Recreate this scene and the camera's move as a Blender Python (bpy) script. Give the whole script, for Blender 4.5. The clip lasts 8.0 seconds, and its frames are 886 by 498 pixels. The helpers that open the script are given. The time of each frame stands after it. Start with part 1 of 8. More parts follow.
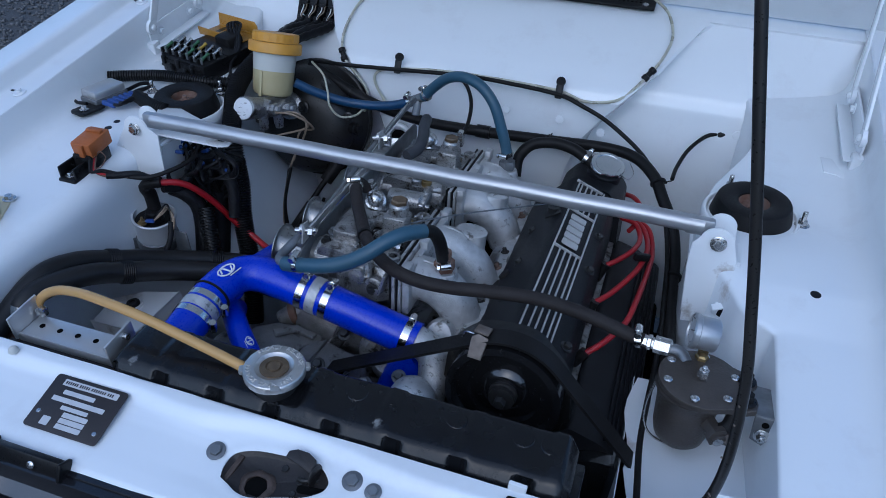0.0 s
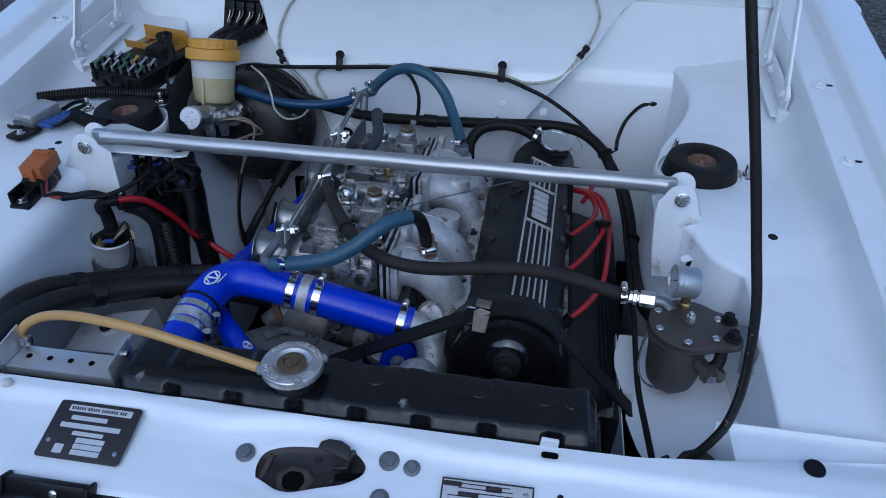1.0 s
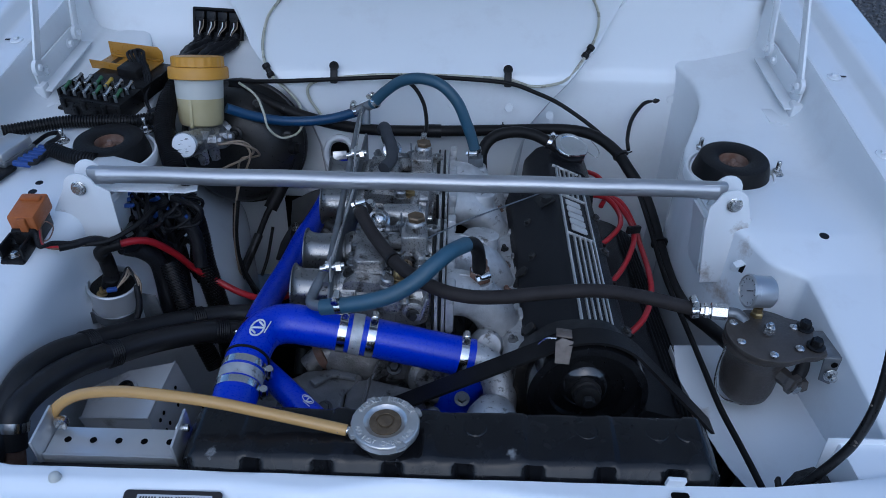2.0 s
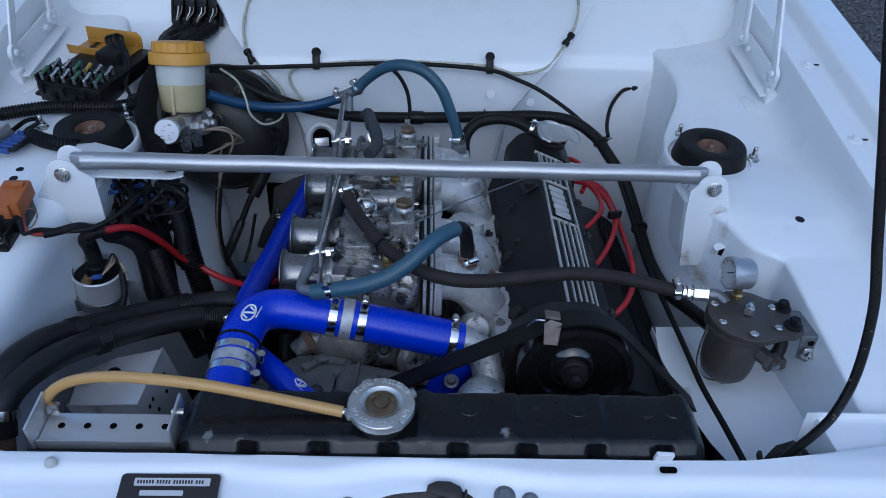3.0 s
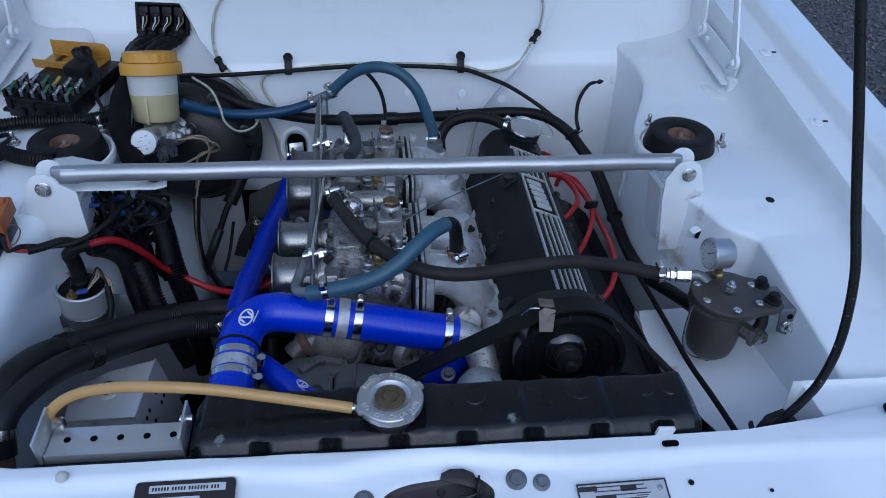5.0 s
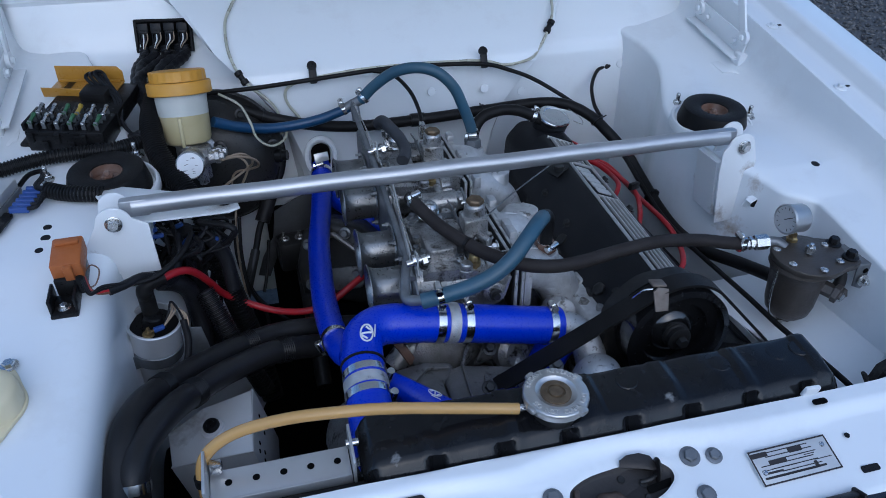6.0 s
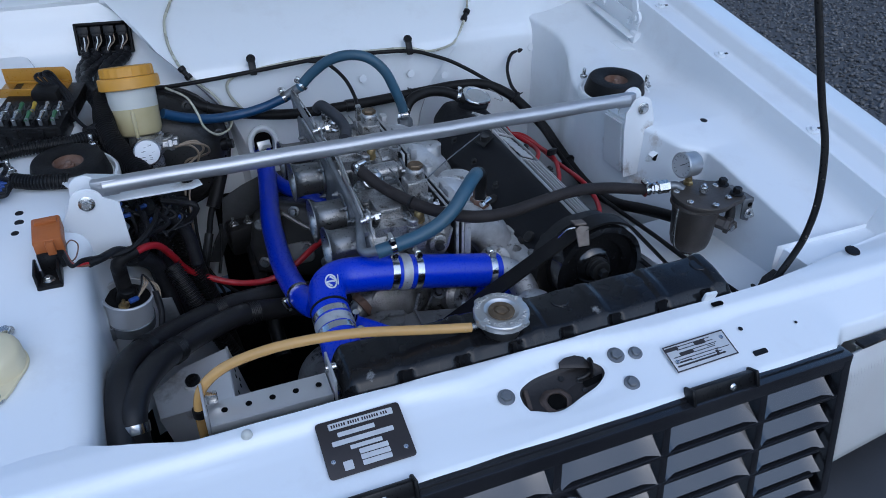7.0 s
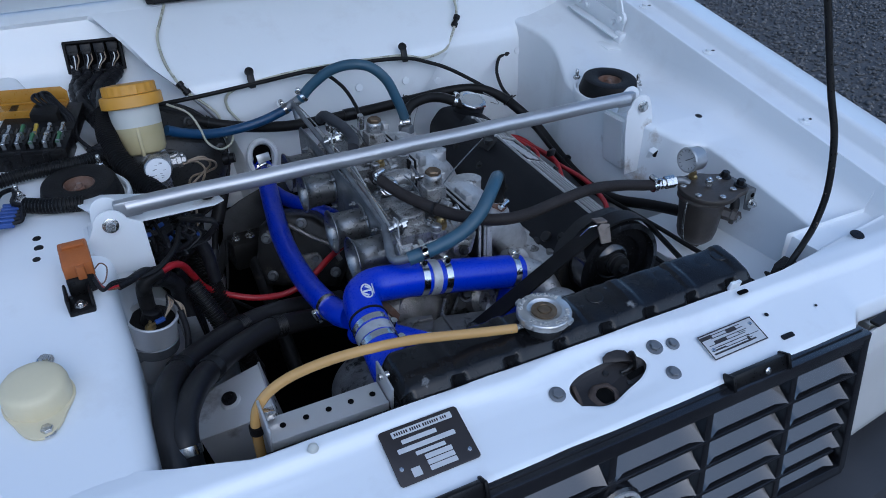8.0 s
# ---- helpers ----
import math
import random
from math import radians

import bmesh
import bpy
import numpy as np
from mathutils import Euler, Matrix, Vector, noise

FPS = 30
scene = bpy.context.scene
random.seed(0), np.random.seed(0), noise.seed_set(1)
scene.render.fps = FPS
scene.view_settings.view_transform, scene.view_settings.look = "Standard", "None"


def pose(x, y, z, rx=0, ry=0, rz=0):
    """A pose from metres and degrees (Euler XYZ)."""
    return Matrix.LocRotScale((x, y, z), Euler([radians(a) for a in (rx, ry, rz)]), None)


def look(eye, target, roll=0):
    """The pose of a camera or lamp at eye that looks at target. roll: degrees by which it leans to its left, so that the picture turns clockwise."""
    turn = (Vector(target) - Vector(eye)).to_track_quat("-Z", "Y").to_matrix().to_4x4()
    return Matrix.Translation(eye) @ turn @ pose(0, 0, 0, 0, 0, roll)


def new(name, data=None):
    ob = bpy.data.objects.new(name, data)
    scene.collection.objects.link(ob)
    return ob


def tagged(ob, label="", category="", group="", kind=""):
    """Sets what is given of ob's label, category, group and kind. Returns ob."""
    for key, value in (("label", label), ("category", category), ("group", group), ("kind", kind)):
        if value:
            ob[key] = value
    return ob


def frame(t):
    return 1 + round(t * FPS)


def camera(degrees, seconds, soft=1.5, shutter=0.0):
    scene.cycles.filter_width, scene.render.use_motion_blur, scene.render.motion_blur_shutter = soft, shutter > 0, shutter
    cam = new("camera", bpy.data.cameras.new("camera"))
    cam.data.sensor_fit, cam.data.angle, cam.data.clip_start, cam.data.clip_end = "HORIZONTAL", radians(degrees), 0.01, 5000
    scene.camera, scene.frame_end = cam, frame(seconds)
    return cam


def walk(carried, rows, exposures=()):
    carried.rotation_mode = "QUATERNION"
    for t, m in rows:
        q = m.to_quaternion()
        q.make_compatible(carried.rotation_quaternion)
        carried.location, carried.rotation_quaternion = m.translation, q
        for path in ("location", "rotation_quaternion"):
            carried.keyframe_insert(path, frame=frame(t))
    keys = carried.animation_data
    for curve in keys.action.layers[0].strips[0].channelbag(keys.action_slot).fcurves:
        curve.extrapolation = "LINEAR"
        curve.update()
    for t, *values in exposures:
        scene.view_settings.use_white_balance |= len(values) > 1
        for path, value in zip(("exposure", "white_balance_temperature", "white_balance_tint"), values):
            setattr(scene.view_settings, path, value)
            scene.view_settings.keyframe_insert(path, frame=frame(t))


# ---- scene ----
cam = camera(61.8, 8.0, 0.9)
PATH = [
    (0, (0.337, -0.282, 1.311), (-0.155, 1.343, 0.255), 3.2),
    (0.5, (0.3, -0.332, 1.303), (-0.077, 1.329, 0.255), 2.2),
    (1, (0.244, -0.34, 1.301), (0.0, 1.348, 0.255), 1.4),
    (1.5, (0.132, -0.289, 1.31), (0.014, 1.404, 0.253), 0.9),
    (1.7, (0.093, -0.277, 1.309), (0.022, 1.416, 0.247), 1.0),
    (2.8, (0.036, -0.286, 1.304), (0.097, 1.392, 0.218), 2.1),
    (3, (0.035, -0.29, 1.308), (0.102, 1.385, 0.217), 2.4),
    (3.5, (0.033, -0.294, 1.31), (0.106, 1.381, 0.22), 2.9),
    (4, (0.026, -0.314, 1.317), (0.101, 1.366, 0.233), 2.9),
    (4.2, (0.025, -0.318, 1.317), (0.107, 1.362, 0.236), 2.7),
    (5.3, (-0.063, -0.289, 1.306), (0.186, 1.375, 0.226), 1.1),
    (5.5, (-0.125, -0.266, 1.306), (0.174, 1.39, 0.226), 0.7),
    (6, (-0.244, -0.26, 1.302), (0.183, 1.367, 0.22), 0.0),
    (6.5, (-0.279, -0.312, 1.305), (0.259, 1.288, 0.232), -0.3),
    (7, (-0.317, -0.384, 1.305), (0.309, 1.19, 0.243), -0.5),
    (7.5, (-0.372, -0.417, 1.306), (0.32, 1.137, 0.253), -0.7),
    (8, (-0.419, -0.348, 1.314), (0.333, 1.175, 0.258), -1.0),
]
walk(cam, [(t, look(eye, target, roll)) for t, eye, target, roll in PATH], [(0.0, 0.12, 5030, 8), (1.5, 0.0, 5000, 8), (4.0, 0.16, 5110, 8), (5.5, 0.07, 5060, 8), (6.0, 0.18, 5190, 8), (7.0, 0.25, 5250, 8), (8.0, 0.18, 5200, 8)])


# ---- world and light ----
world = bpy.data.worlds.new("world")
scene.world = world
world.use_nodes = True
wn = world.node_tree.nodes
sky = wn.new("ShaderNodeTexSky")
sky.sky_type, sky.sun_disc = "NISHITA", False
SUN_UP, SUN_ROUND = radians(36), radians(182)
sky.sun_elevation, sky.sun_rotation = SUN_UP, SUN_ROUND
sky.air_density, sky.dust_density, sky.ozone_density = 1.0, 1.2, 1.0
world.node_tree.links.new(sky.outputs["Color"], wn["Background"].inputs["Color"])
wn["Background"].inputs["Strength"].default_value = 0.15

sun = new("sun", bpy.data.lights.new("sun", "SUN"))
sun.data.energy, sun.data.angle, sun.data.color = 0.85, radians(110), (1.0, 0.98, 0.95)
way = Vector((math.sin(SUN_ROUND) * math.cos(SUN_UP), math.cos(SUN_ROUND) * math.cos(SUN_UP), math.sin(SUN_UP)))
sun.matrix_world = look(way * 10, (0, 0, 0))
scene.view_settings.exposure = 0.0


# ---- materials ----
def material(name, base, rough=0.5, metal=0.0, second=None, vary=0.15, scale=25.0, fine=300.0, bump=0.05, coat=0.0,
             stains=None, stain_scale=8.0, stain_at=0.62, trans=0.0, island=0.0, rvary=0.12, spec=0.5):
    """Principled surface with two scales of variation, fine relief and, if wanted, stains."""
    m = bpy.data.materials.new(name)
    m.use_nodes = True
    n, l = m.node_tree.nodes, m.node_tree.links
    b = n["Principled BSDF"]
    co = n.new("ShaderNodeTexCoord")
    big, small = n.new("ShaderNodeTexNoise"), n.new("ShaderNodeTexNoise")
    big.inputs["Scale"].default_value, small.inputs["Scale"].default_value = scale, fine
    big.inputs["Detail"].default_value, small.inputs["Detail"].default_value = 6.0, 4.0
    for t in (big, small):
        l.new(co.outputs["Object"], t.inputs["Vector"])
    mix = n.new("ShaderNodeMix")
    mix.data_type = "RGBA"
    dark = second or tuple(max(0.0, c * (1 - 2 * vary)) for c in base)
    mix.inputs["A"].default_value, mix.inputs["B"].default_value = (*base, 1), (*dark, 1)
    ramp = n.new("ShaderNodeMapRange")
    ramp.inputs["From Min"].default_value, ramp.inputs["From Max"].default_value = 0.35, 0.75
    ramp.inputs["To Max"].default_value = 1.0 if second else 0.6
    l.new(big.outputs["Fac"], ramp.inputs["Value"])
    l.new(ramp.outputs["Result"], mix.inputs["Factor"])
    colour = mix.outputs["Result"]
    if stains:
        st, cut, over = n.new("ShaderNodeTexNoise"), n.new("ShaderNodeMapRange"), n.new("ShaderNodeMix")
        st.inputs["Scale"].default_value, st.inputs["Detail"].default_value = stain_scale, 9.0
        st.inputs["Roughness"].default_value = 0.68
        l.new(co.outputs["Object"], st.inputs["Vector"])
        cut.inputs["From Min"].default_value, cut.inputs["From Max"].default_value = stain_at, stain_at + 0.1
        l.new(st.outputs["Fac"], cut.inputs["Value"])
        over.data_type = "RGBA"
        over.inputs["B"].default_value = (*stains, 1)
        l.new(cut.outputs["Result"], over.inputs["Factor"])
        l.new(colour, over.inputs["A"])
        colour = over.outputs["Result"]
    if island:
        geo, hsv, mr = n.new("ShaderNodeNewGeometry"), n.new("ShaderNodeHueSaturation"), n.new("ShaderNodeMapRange")
        mr.inputs["To Min"].default_value, mr.inputs["To Max"].default_value = 1 - island, 1 + island
        l.new(geo.outputs["Random Per Island"], mr.inputs["Value"])
        l.new(mr.outputs["Result"], hsv.inputs["Value"])
        l.new(colour, hsv.inputs["Color"])
        colour = hsv.outputs["Color"]
    l.new(colour, b.inputs["Base Color"])
    rr = n.new("ShaderNodeMapRange")
    rr.inputs["From Min"].default_value, rr.inputs["From Max"].default_value = 0.3, 0.7
    rr.inputs["To Min"].default_value, rr.inputs["To Max"].default_value = max(0.03, rough - rvary), min(1.0, rough + rvary)
    l.new(small.outputs["Fac"], rr.inputs["Value"])
    l.new(rr.outputs["Result"], b.inputs["Roughness"])
    b.inputs["Metallic"].default_value = metal
    b.inputs["Specular IOR Level"].default_value = spec
    b.inputs["Coat Weight"].default_value, b.inputs["Coat Roughness"].default_value = coat, 0.08
    b.inputs["Transmission Weight"].default_value = trans
    if bump:
        bp = n.new("ShaderNodeBump")
        bp.inputs["Strength"].default_value, bp.inputs["Distance"].default_value = bump, 0.002
        l.new(small.outputs["Fac"], bp.inputs["Height"])
        l.new(bp.outputs["Normal"], b.inputs["Normal"])
    return m


WHITE = material("white_car_paint", (0.77, 0.792, 0.805), 0.27, vary=0.012, scale=3, fine=30, bump=0.0, coat=0.5, rvary=0.0,
                 stains=(0.735, 0.75, 0.76), stain_scale=9, stain_at=0.55)
OLD_WHITE = material("scuffed_white_paint", (0.75, 0.765, 0.77), 0.38, vary=0.04, scale=14, fine=120, bump=0.02, coat=0.2, rvary=0.03,
                     stains=(0.50, 0.44, 0.38), stain_scale=22, stain_at=0.70)


def stained(m, name, spots, colour, scale=45.0):
    """A copy of a painted surface with ragged stains at a few places (x, y, z, reach)."""
    c = m.copy()
    c.name = name
    n, l = c.node_tree.nodes, c.node_tree.links
    b = n["Principled BSDF"]
    co, grain = n.new("ShaderNodeTexCoord"), n.new("ShaderNodeTexNoise")
    grain.inputs["Scale"].default_value, grain.inputs["Detail"].default_value, grain.inputs["Roughness"].default_value = scale, 8.0, 0.7
    l.new(co.outputs["Object"], grain.inputs["Vector"])
    source = b.inputs["Base Color"].links[0].from_socket
    for x, y, z, reach in spots:
        far, fall, both, cut_off, over = (n.new(k) for k in ("ShaderNodeVectorMath", "ShaderNodeMapRange", "ShaderNodeMath", "ShaderNodeMapRange", "ShaderNodeMix"))
        far.operation, both.operation, over.data_type = "DISTANCE", "ADD", "RGBA"
        far.inputs[1].default_value = (x, y, z)
        l.new(co.outputs["Object"], far.inputs[0])
        fall.inputs["From Max"].default_value, fall.inputs["To Min"].default_value, fall.inputs["To Max"].default_value = reach, 0.26, -0.30
        l.new(far.outputs["Value"], fall.inputs["Value"])
        l.new(fall.outputs["Result"], both.inputs[0])
        l.new(grain.outputs["Fac"], both.inputs[1])
        cut_off.inputs["From Min"].default_value, cut_off.inputs["From Max"].default_value, cut_off.inputs["To Max"].default_value = 0.50, 0.78, 0.8
        l.new(both.outputs["Value"], cut_off.inputs["Value"])
        l.new(cut_off.outputs["Result"], over.inputs["Factor"])
        l.new(source, over.inputs["A"])
        over.inputs["B"].default_value = (*colour, 1)
        source = over.outputs["Result"]
    l.new(source, b.inputs["Base Color"])
    return c


INNER_WHITE = stained(WHITE, "stained_inner_wing_paint", ((0.462, 0.575, 0.780, 0.034), (0.436, 0.660, 0.76, 0.045), (0.440, 0.585, 0.70, 0.05), (0.375, 0.40, 0.648, 0.035)), (0.34, 0.25, 0.17))
CHIPPED_WHITE = stained(OLD_WHITE, "chipped_bracket_paint", ((0.455, 0.592, 0.80, 0.030), (0.415, 0.592, 0.73, 0.035), (-0.47, 0.592, 0.79, 0.030), (-0.31, 0.62, 0.83, 0.035)), (0.30, 0.25, 0.20), 70.0)
BLUE = material("blue_silicone", (0.008, 0.032, 0.50), 0.3, vary=0.08, scale=18, fine=500, bump=0.05, rvary=0.06)
TEAL = material("blue_rubber_hose", (0.028, 0.078, 0.125), 0.44, second=(0.045, 0.088, 0.120), scale=30, fine=500, bump=0.08)
TEAL_DARK = material("dark_blue_rubber_hose", (0.012, 0.05, 0.12), 0.38, vary=0.15, scale=30, fine=500, bump=0.08)
RUBBER = material("black_rubber", (0.0080, 0.0076, 0.0076), 0.48, second=(0.015, 0.0140, 0.0135), scale=22, fine=700, bump=0.15, spec=0.16)
PLASTIC = material("black_plastic", (0.006, 0.006, 0.0065), 0.36, second=(0.012, 0.0115, 0.0115), scale=30, fine=400, bump=0.05, spec=0.22)
GLOSS_BLACK = material("gloss_black_paint", (0.006, 0.006, 0.007), 0.16, second=(0.014, 0.014, 0.014), scale=15, fine=150, bump=0.05, coat=0.6)
TANK_BLACK = material("worn_black_tank_paint", (0.007, 0.007, 0.008), 0.22, second=(0.012, 0.012, 0.012), scale=10, fine=60, bump=0.22,
                      stains=(0.17, 0.165, 0.16), stain_scale=46, stain_at=0.71, coat=0.08, spec=0.30, rvary=0.10)
SCUFFED_TANK = stained(TANK_BLACK, "scuffed_black_tank_paint", ((0.124, 0.222, 0.762, 0.013), (0.142, 0.206, 0.758, 0.012), (0.010, 0.200, 0.752, 0.018), (-0.165, 0.215, 0.760, 0.014)), (0.30, 0.30, 0.29), 210.0)
COIL_CAN = material("bright_coil_can", (0.66, 0.665, 0.67), 0.34, 0.6, second=(0.56, 0.56, 0.565), scale=10, fine=300, bump=0.02, rvary=0.05)
CRACKLE = material("black_crackle_paint", (0.009, 0.0095, 0.011), 0.45, second=(0.017, 0.017, 0.019), scale=14, fine=600, bump=0.25, spec=0.2,
                   stains=(0.05, 0.05, 0.05), stain_scale=40, stain_at=0.72)
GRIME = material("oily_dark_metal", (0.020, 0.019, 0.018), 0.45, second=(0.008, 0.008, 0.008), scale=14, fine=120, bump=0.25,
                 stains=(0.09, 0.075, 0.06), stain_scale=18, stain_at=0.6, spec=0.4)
# near-black for depths: shade of the lower bay and openings set in the colour
DEEP_SHADE = material("deep_shade_black", (0.004, 0.004, 0.004), 0.9, vary=0.3, scale=9, fine=90, bump=0.2, spec=0.05)
ALLOY = material("cast_alloy", (0.58, 0.58, 0.575), 0.44, 0.55, second=(0.42, 0.417, 0.41), scale=70, fine=700, bump=0.5,
                 stains=(0.13, 0.12, 0.105), stain_scale=50, stain_at=0.58)
PITTED = material("pitted_speckled_alloy", (0.56, 0.56, 0.555), 0.40, 0.6, second=(0.44, 0.435, 0.43), scale=60, fine=500, bump=0.5,
                  stains=(0.15, 0.145, 0.135), stain_scale=170, stain_at=0.56)
DULL_ALLOY = material("dull_oily_alloy", (0.36, 0.35, 0.335), 0.42, 0.75, second=(0.15, 0.142, 0.13), scale=34, fine=380, bump=0.4,
                      stains=(0.025, 0.022, 0.019), stain_scale=38, stain_at=0.53)
CARB = material("carburettor_alloy", (0.45, 0.445, 0.435), 0.33, 0.75, second=(0.25, 0.243, 0.232), scale=44, fine=600, bump=0.2,
                stains=(0.06, 0.052, 0.042), stain_scale=48, stain_at=0.55)
SPUN = material("spun_alloy", (0.29, 0.288, 0.283), 0.30, 0.9, second=(0.22, 0.217, 0.21), scale=7, fine=300, bump=0.015, rvary=0.04)
SHEET = material("sheet_aluminium", (0.66, 0.655, 0.645), 0.34, 0.7, second=(0.54, 0.53, 0.51), scale=7, fine=300, bump=0.03, rvary=0.05,
                 stains=(0.40, 0.35, 0.29), stain_scale=7, stain_at=0.62)
TANK_SHEET = stained(SHEET, "dirty_tank_aluminium", ((-0.392, 0.455, 0.63, 0.085), (-0.36, 0.38, 0.62, 0.03)), (0.16, 0.125, 0.10), 30.0)
TANK_SHEET.node_tree.nodes["Principled BSDF"].inputs["Metallic"].default_value = 0.35
TUBE_GREY = material("silver_painted_tube", (0.47, 0.475, 0.485), 0.34, 0.7, second=(0.38, 0.385, 0.395), scale=12, fine=250, bump=0.0, rvary=0.04)
ZINC = material("zinc_plated_steel", (0.66, 0.65, 0.63), 0.24, 0.95, second=(0.46, 0.455, 0.44), scale=30, fine=500, bump=0.04, rvary=0.06)
CHROME = material("polished_clamp_steel", (0.72, 0.715, 0.70), 0.20, 1.0, second=(0.60, 0.595, 0.58), scale=20, fine=60, bump=0.0, rvary=0.03)
RUSTY = material("rusty_steel", (0.15, 0.075, 0.045), 0.7, 0.2, second=(0.22, 0.16, 0.13), scale=60, fine=400, bump=0.2)
BRASS = material("tarnished_brass", (0.36, 0.27, 0.12), 0.42, 0.85, second=(0.20, 0.14, 0.07), scale=90, fine=500, bump=0.08)
CAP_METAL = material("worn_cap_metal", (0.66, 0.645, 0.62), 0.34, 0.85, second=(0.48, 0.465, 0.44), scale=22, fine=300, bump=0.05, rvary=0.06)
RED = material("red_silicone_lead", (0.36, 0.012, 0.018), 0.4, vary=0.12, scale=40, fine=400, bump=0.05)
AMBER_TUBE = material("aged_amber_tube", (0.53, 0.32, 0.11), 0.25, second=(0.47, 0.27, 0.085), scale=3, fine=20, bump=0.0, rvary=0.0)
CLEAR_TUBE = material("yellowed_clear_tube", (0.52, 0.51, 0.41), 0.3, second=(0.46, 0.44, 0.33), scale=6, fine=40, bump=0.0, trans=0.2)
YELLOW_CAP = material("yellow_plastic", (0.58, 0.285, 0.025), 0.42, vary=0.1, scale=40, fine=300, bump=0.03)
AMBER_LID = material("amber_fuse_cover", (0.42, 0.21, 0.025), 0.35, vary=0.15, scale=30, fine=300, bump=0.04)
MILKY = material("milky_reservoir", (0.66, 0.66, 0.60), 0.4, vary=0.05, scale=20, fine=200, bump=0.03, trans=0.2)
FLUID = material("fluid_behind_plastic", (0.50, 0.43, 0.24), 0.4, second=(0.44, 0.37, 0.19), scale=25, fine=200, bump=0.03, trans=0.1)
ORANGE = material("orange_brown_plastic", (0.36, 0.105, 0.022), 0.5, vary=0.12, scale=50, fine=300, bump=0.08)
CREAM = material("cream_plastic", (0.66, 0.58, 0.38), 0.5, vary=0.05, scale=25, fine=250, bump=0.04)
WIRE_BLUE = material("blue_wire", (0.03, 0.07, 0.26), 0.45, vary=0.1, scale=60, fine=400)
TAPE = material("cloth_tape_loom", (0.007, 0.007, 0.008), 0.45, second=(0.015, 0.015, 0.017), scale=60, fine=500, bump=0.4, spec=0.2)
TAN = material("tan_cloth_wire", (0.27, 0.205, 0.14), 0.6, vary=0.1, scale=60, fine=500)
PLATE_BLACK = material("black_anodised_plate", (0.045, 0.038, 0.036), 0.4, 0.3, vary=0.1, scale=40, fine=300, bump=0.0)
PLATE_SILVER = material("bare_plate_print", (0.62, 0.615, 0.605), 0.42, 0.25, vary=0.08, scale=80, fine=300, bump=0.02)
BRONZE = material("dark_bronze_casting", (0.105, 0.09, 0.078), 0.45, 0.55, second=(0.07, 0.06, 0.052), scale=30, fine=400, bump=0.25)
WHITE_PRINT = material("white_print", (0.72, 0.72, 0.72), 0.5, vary=0.05, scale=60, fine=300, bump=0.0)
DIAL = material("dial_face", (0.50, 0.49, 0.48), 0.4, vary=0.08, scale=60, fine=300, bump=0.0)
DULL_GREY = material("galvanised_bracket", (0.22, 0.23, 0.24), 0.45, 0.6, second=(0.13, 0.135, 0.14), scale=40, fine=300, bump=0.08)
FOAM = material("grey_sealing_foam", (0.06, 0.058, 0.055), 0.95, second=(0.025, 0.024, 0.023), scale=120, fine=500, bump=0.9, spec=0.1)
LENS = material("headlamp_glass", (0.90, 0.90, 0.88), 0.10, second=(0.84, 0.83, 0.80), scale=12, fine=80, bump=0.03, trans=0.4, coat=0.4)
REFLECTOR = material("dulled_lamp_reflector", (0.62, 0.61, 0.57), 0.35, 0.7, second=(0.46, 0.44, 0.38), scale=9, fine=120, bump=0.05)
BUMPER = material("weathered_bumper_plastic", (0.030, 0.031, 0.034), 0.5, second=(0.045, 0.045, 0.048), scale=8, fine=500, bump=0.2, spec=0.35)
SERVO_BLACK = material("satin_black_servo_paint", (0.013, 0.0125, 0.012), 0.36, second=(0.022, 0.020, 0.018), scale=12, fine=300, bump=0.08, spec=0.35)
GRILLE_BLACK = material("grille_black_plastic", (0.010, 0.010, 0.012), 0.22, second=(0.018, 0.018, 0.02), scale=12, fine=300, bump=0.02, coat=0.3, rvary=0.04)
SLAT = material("gloss_black_slat", (0.020, 0.020, 0.021), 0.14, second=(0.03, 0.028, 0.027), scale=9, fine=200, bump=0.01, coat=0.8, rvary=0.04, spec=0.5)
SLAT.node_tree.nodes["Principled BSDF"].inputs["Coat IOR"].default_value = 1.65
CUP_RUST = material("worn_rusty_rim", (0.085, 0.060, 0.047), 0.6, 0.3, second=(0.022, 0.017, 0.014), scale=70, fine=400, bump=0.3)
BADGE_SILVER = material("bright_badge_plating", (0.78, 0.78, 0.77), 0.30, 0.55, second=(0.70, 0.70, 0.69), scale=30, fine=200, bump=0.0, rvary=0.04)
LATCH_METAL = material("greasy_brown_steel", (0.026, 0.021, 0.019), 0.46, 0.25, second=(0.011, 0.0095, 0.0088), scale=30, fine=300, bump=0.15)
STONE = material("grey_stone", (0.135, 0.131, 0.127), 0.85, second=(0.08, 0.078, 0.076), scale=40, fine=300, bump=0.4, island=0.4)
GROUND = material("dark_gravel_bed", (0.095, 0.092, 0.09), 0.95, second=(0.055, 0.054, 0.053), scale=60, fine=300, bump=1.0)
DARK_BRASS = material("dull_bronze_disc", (0.20, 0.145, 0.09), 0.5, 0.7, second=(0.11, 0.08, 0.05), scale=120, fine=500, bump=0.1)
TAN_STEEL = material("weathered_bare_steel", (0.17, 0.14, 0.115), 0.55, 0.15, second=(0.09, 0.07, 0.055), scale=70, fine=400, bump=0.25)
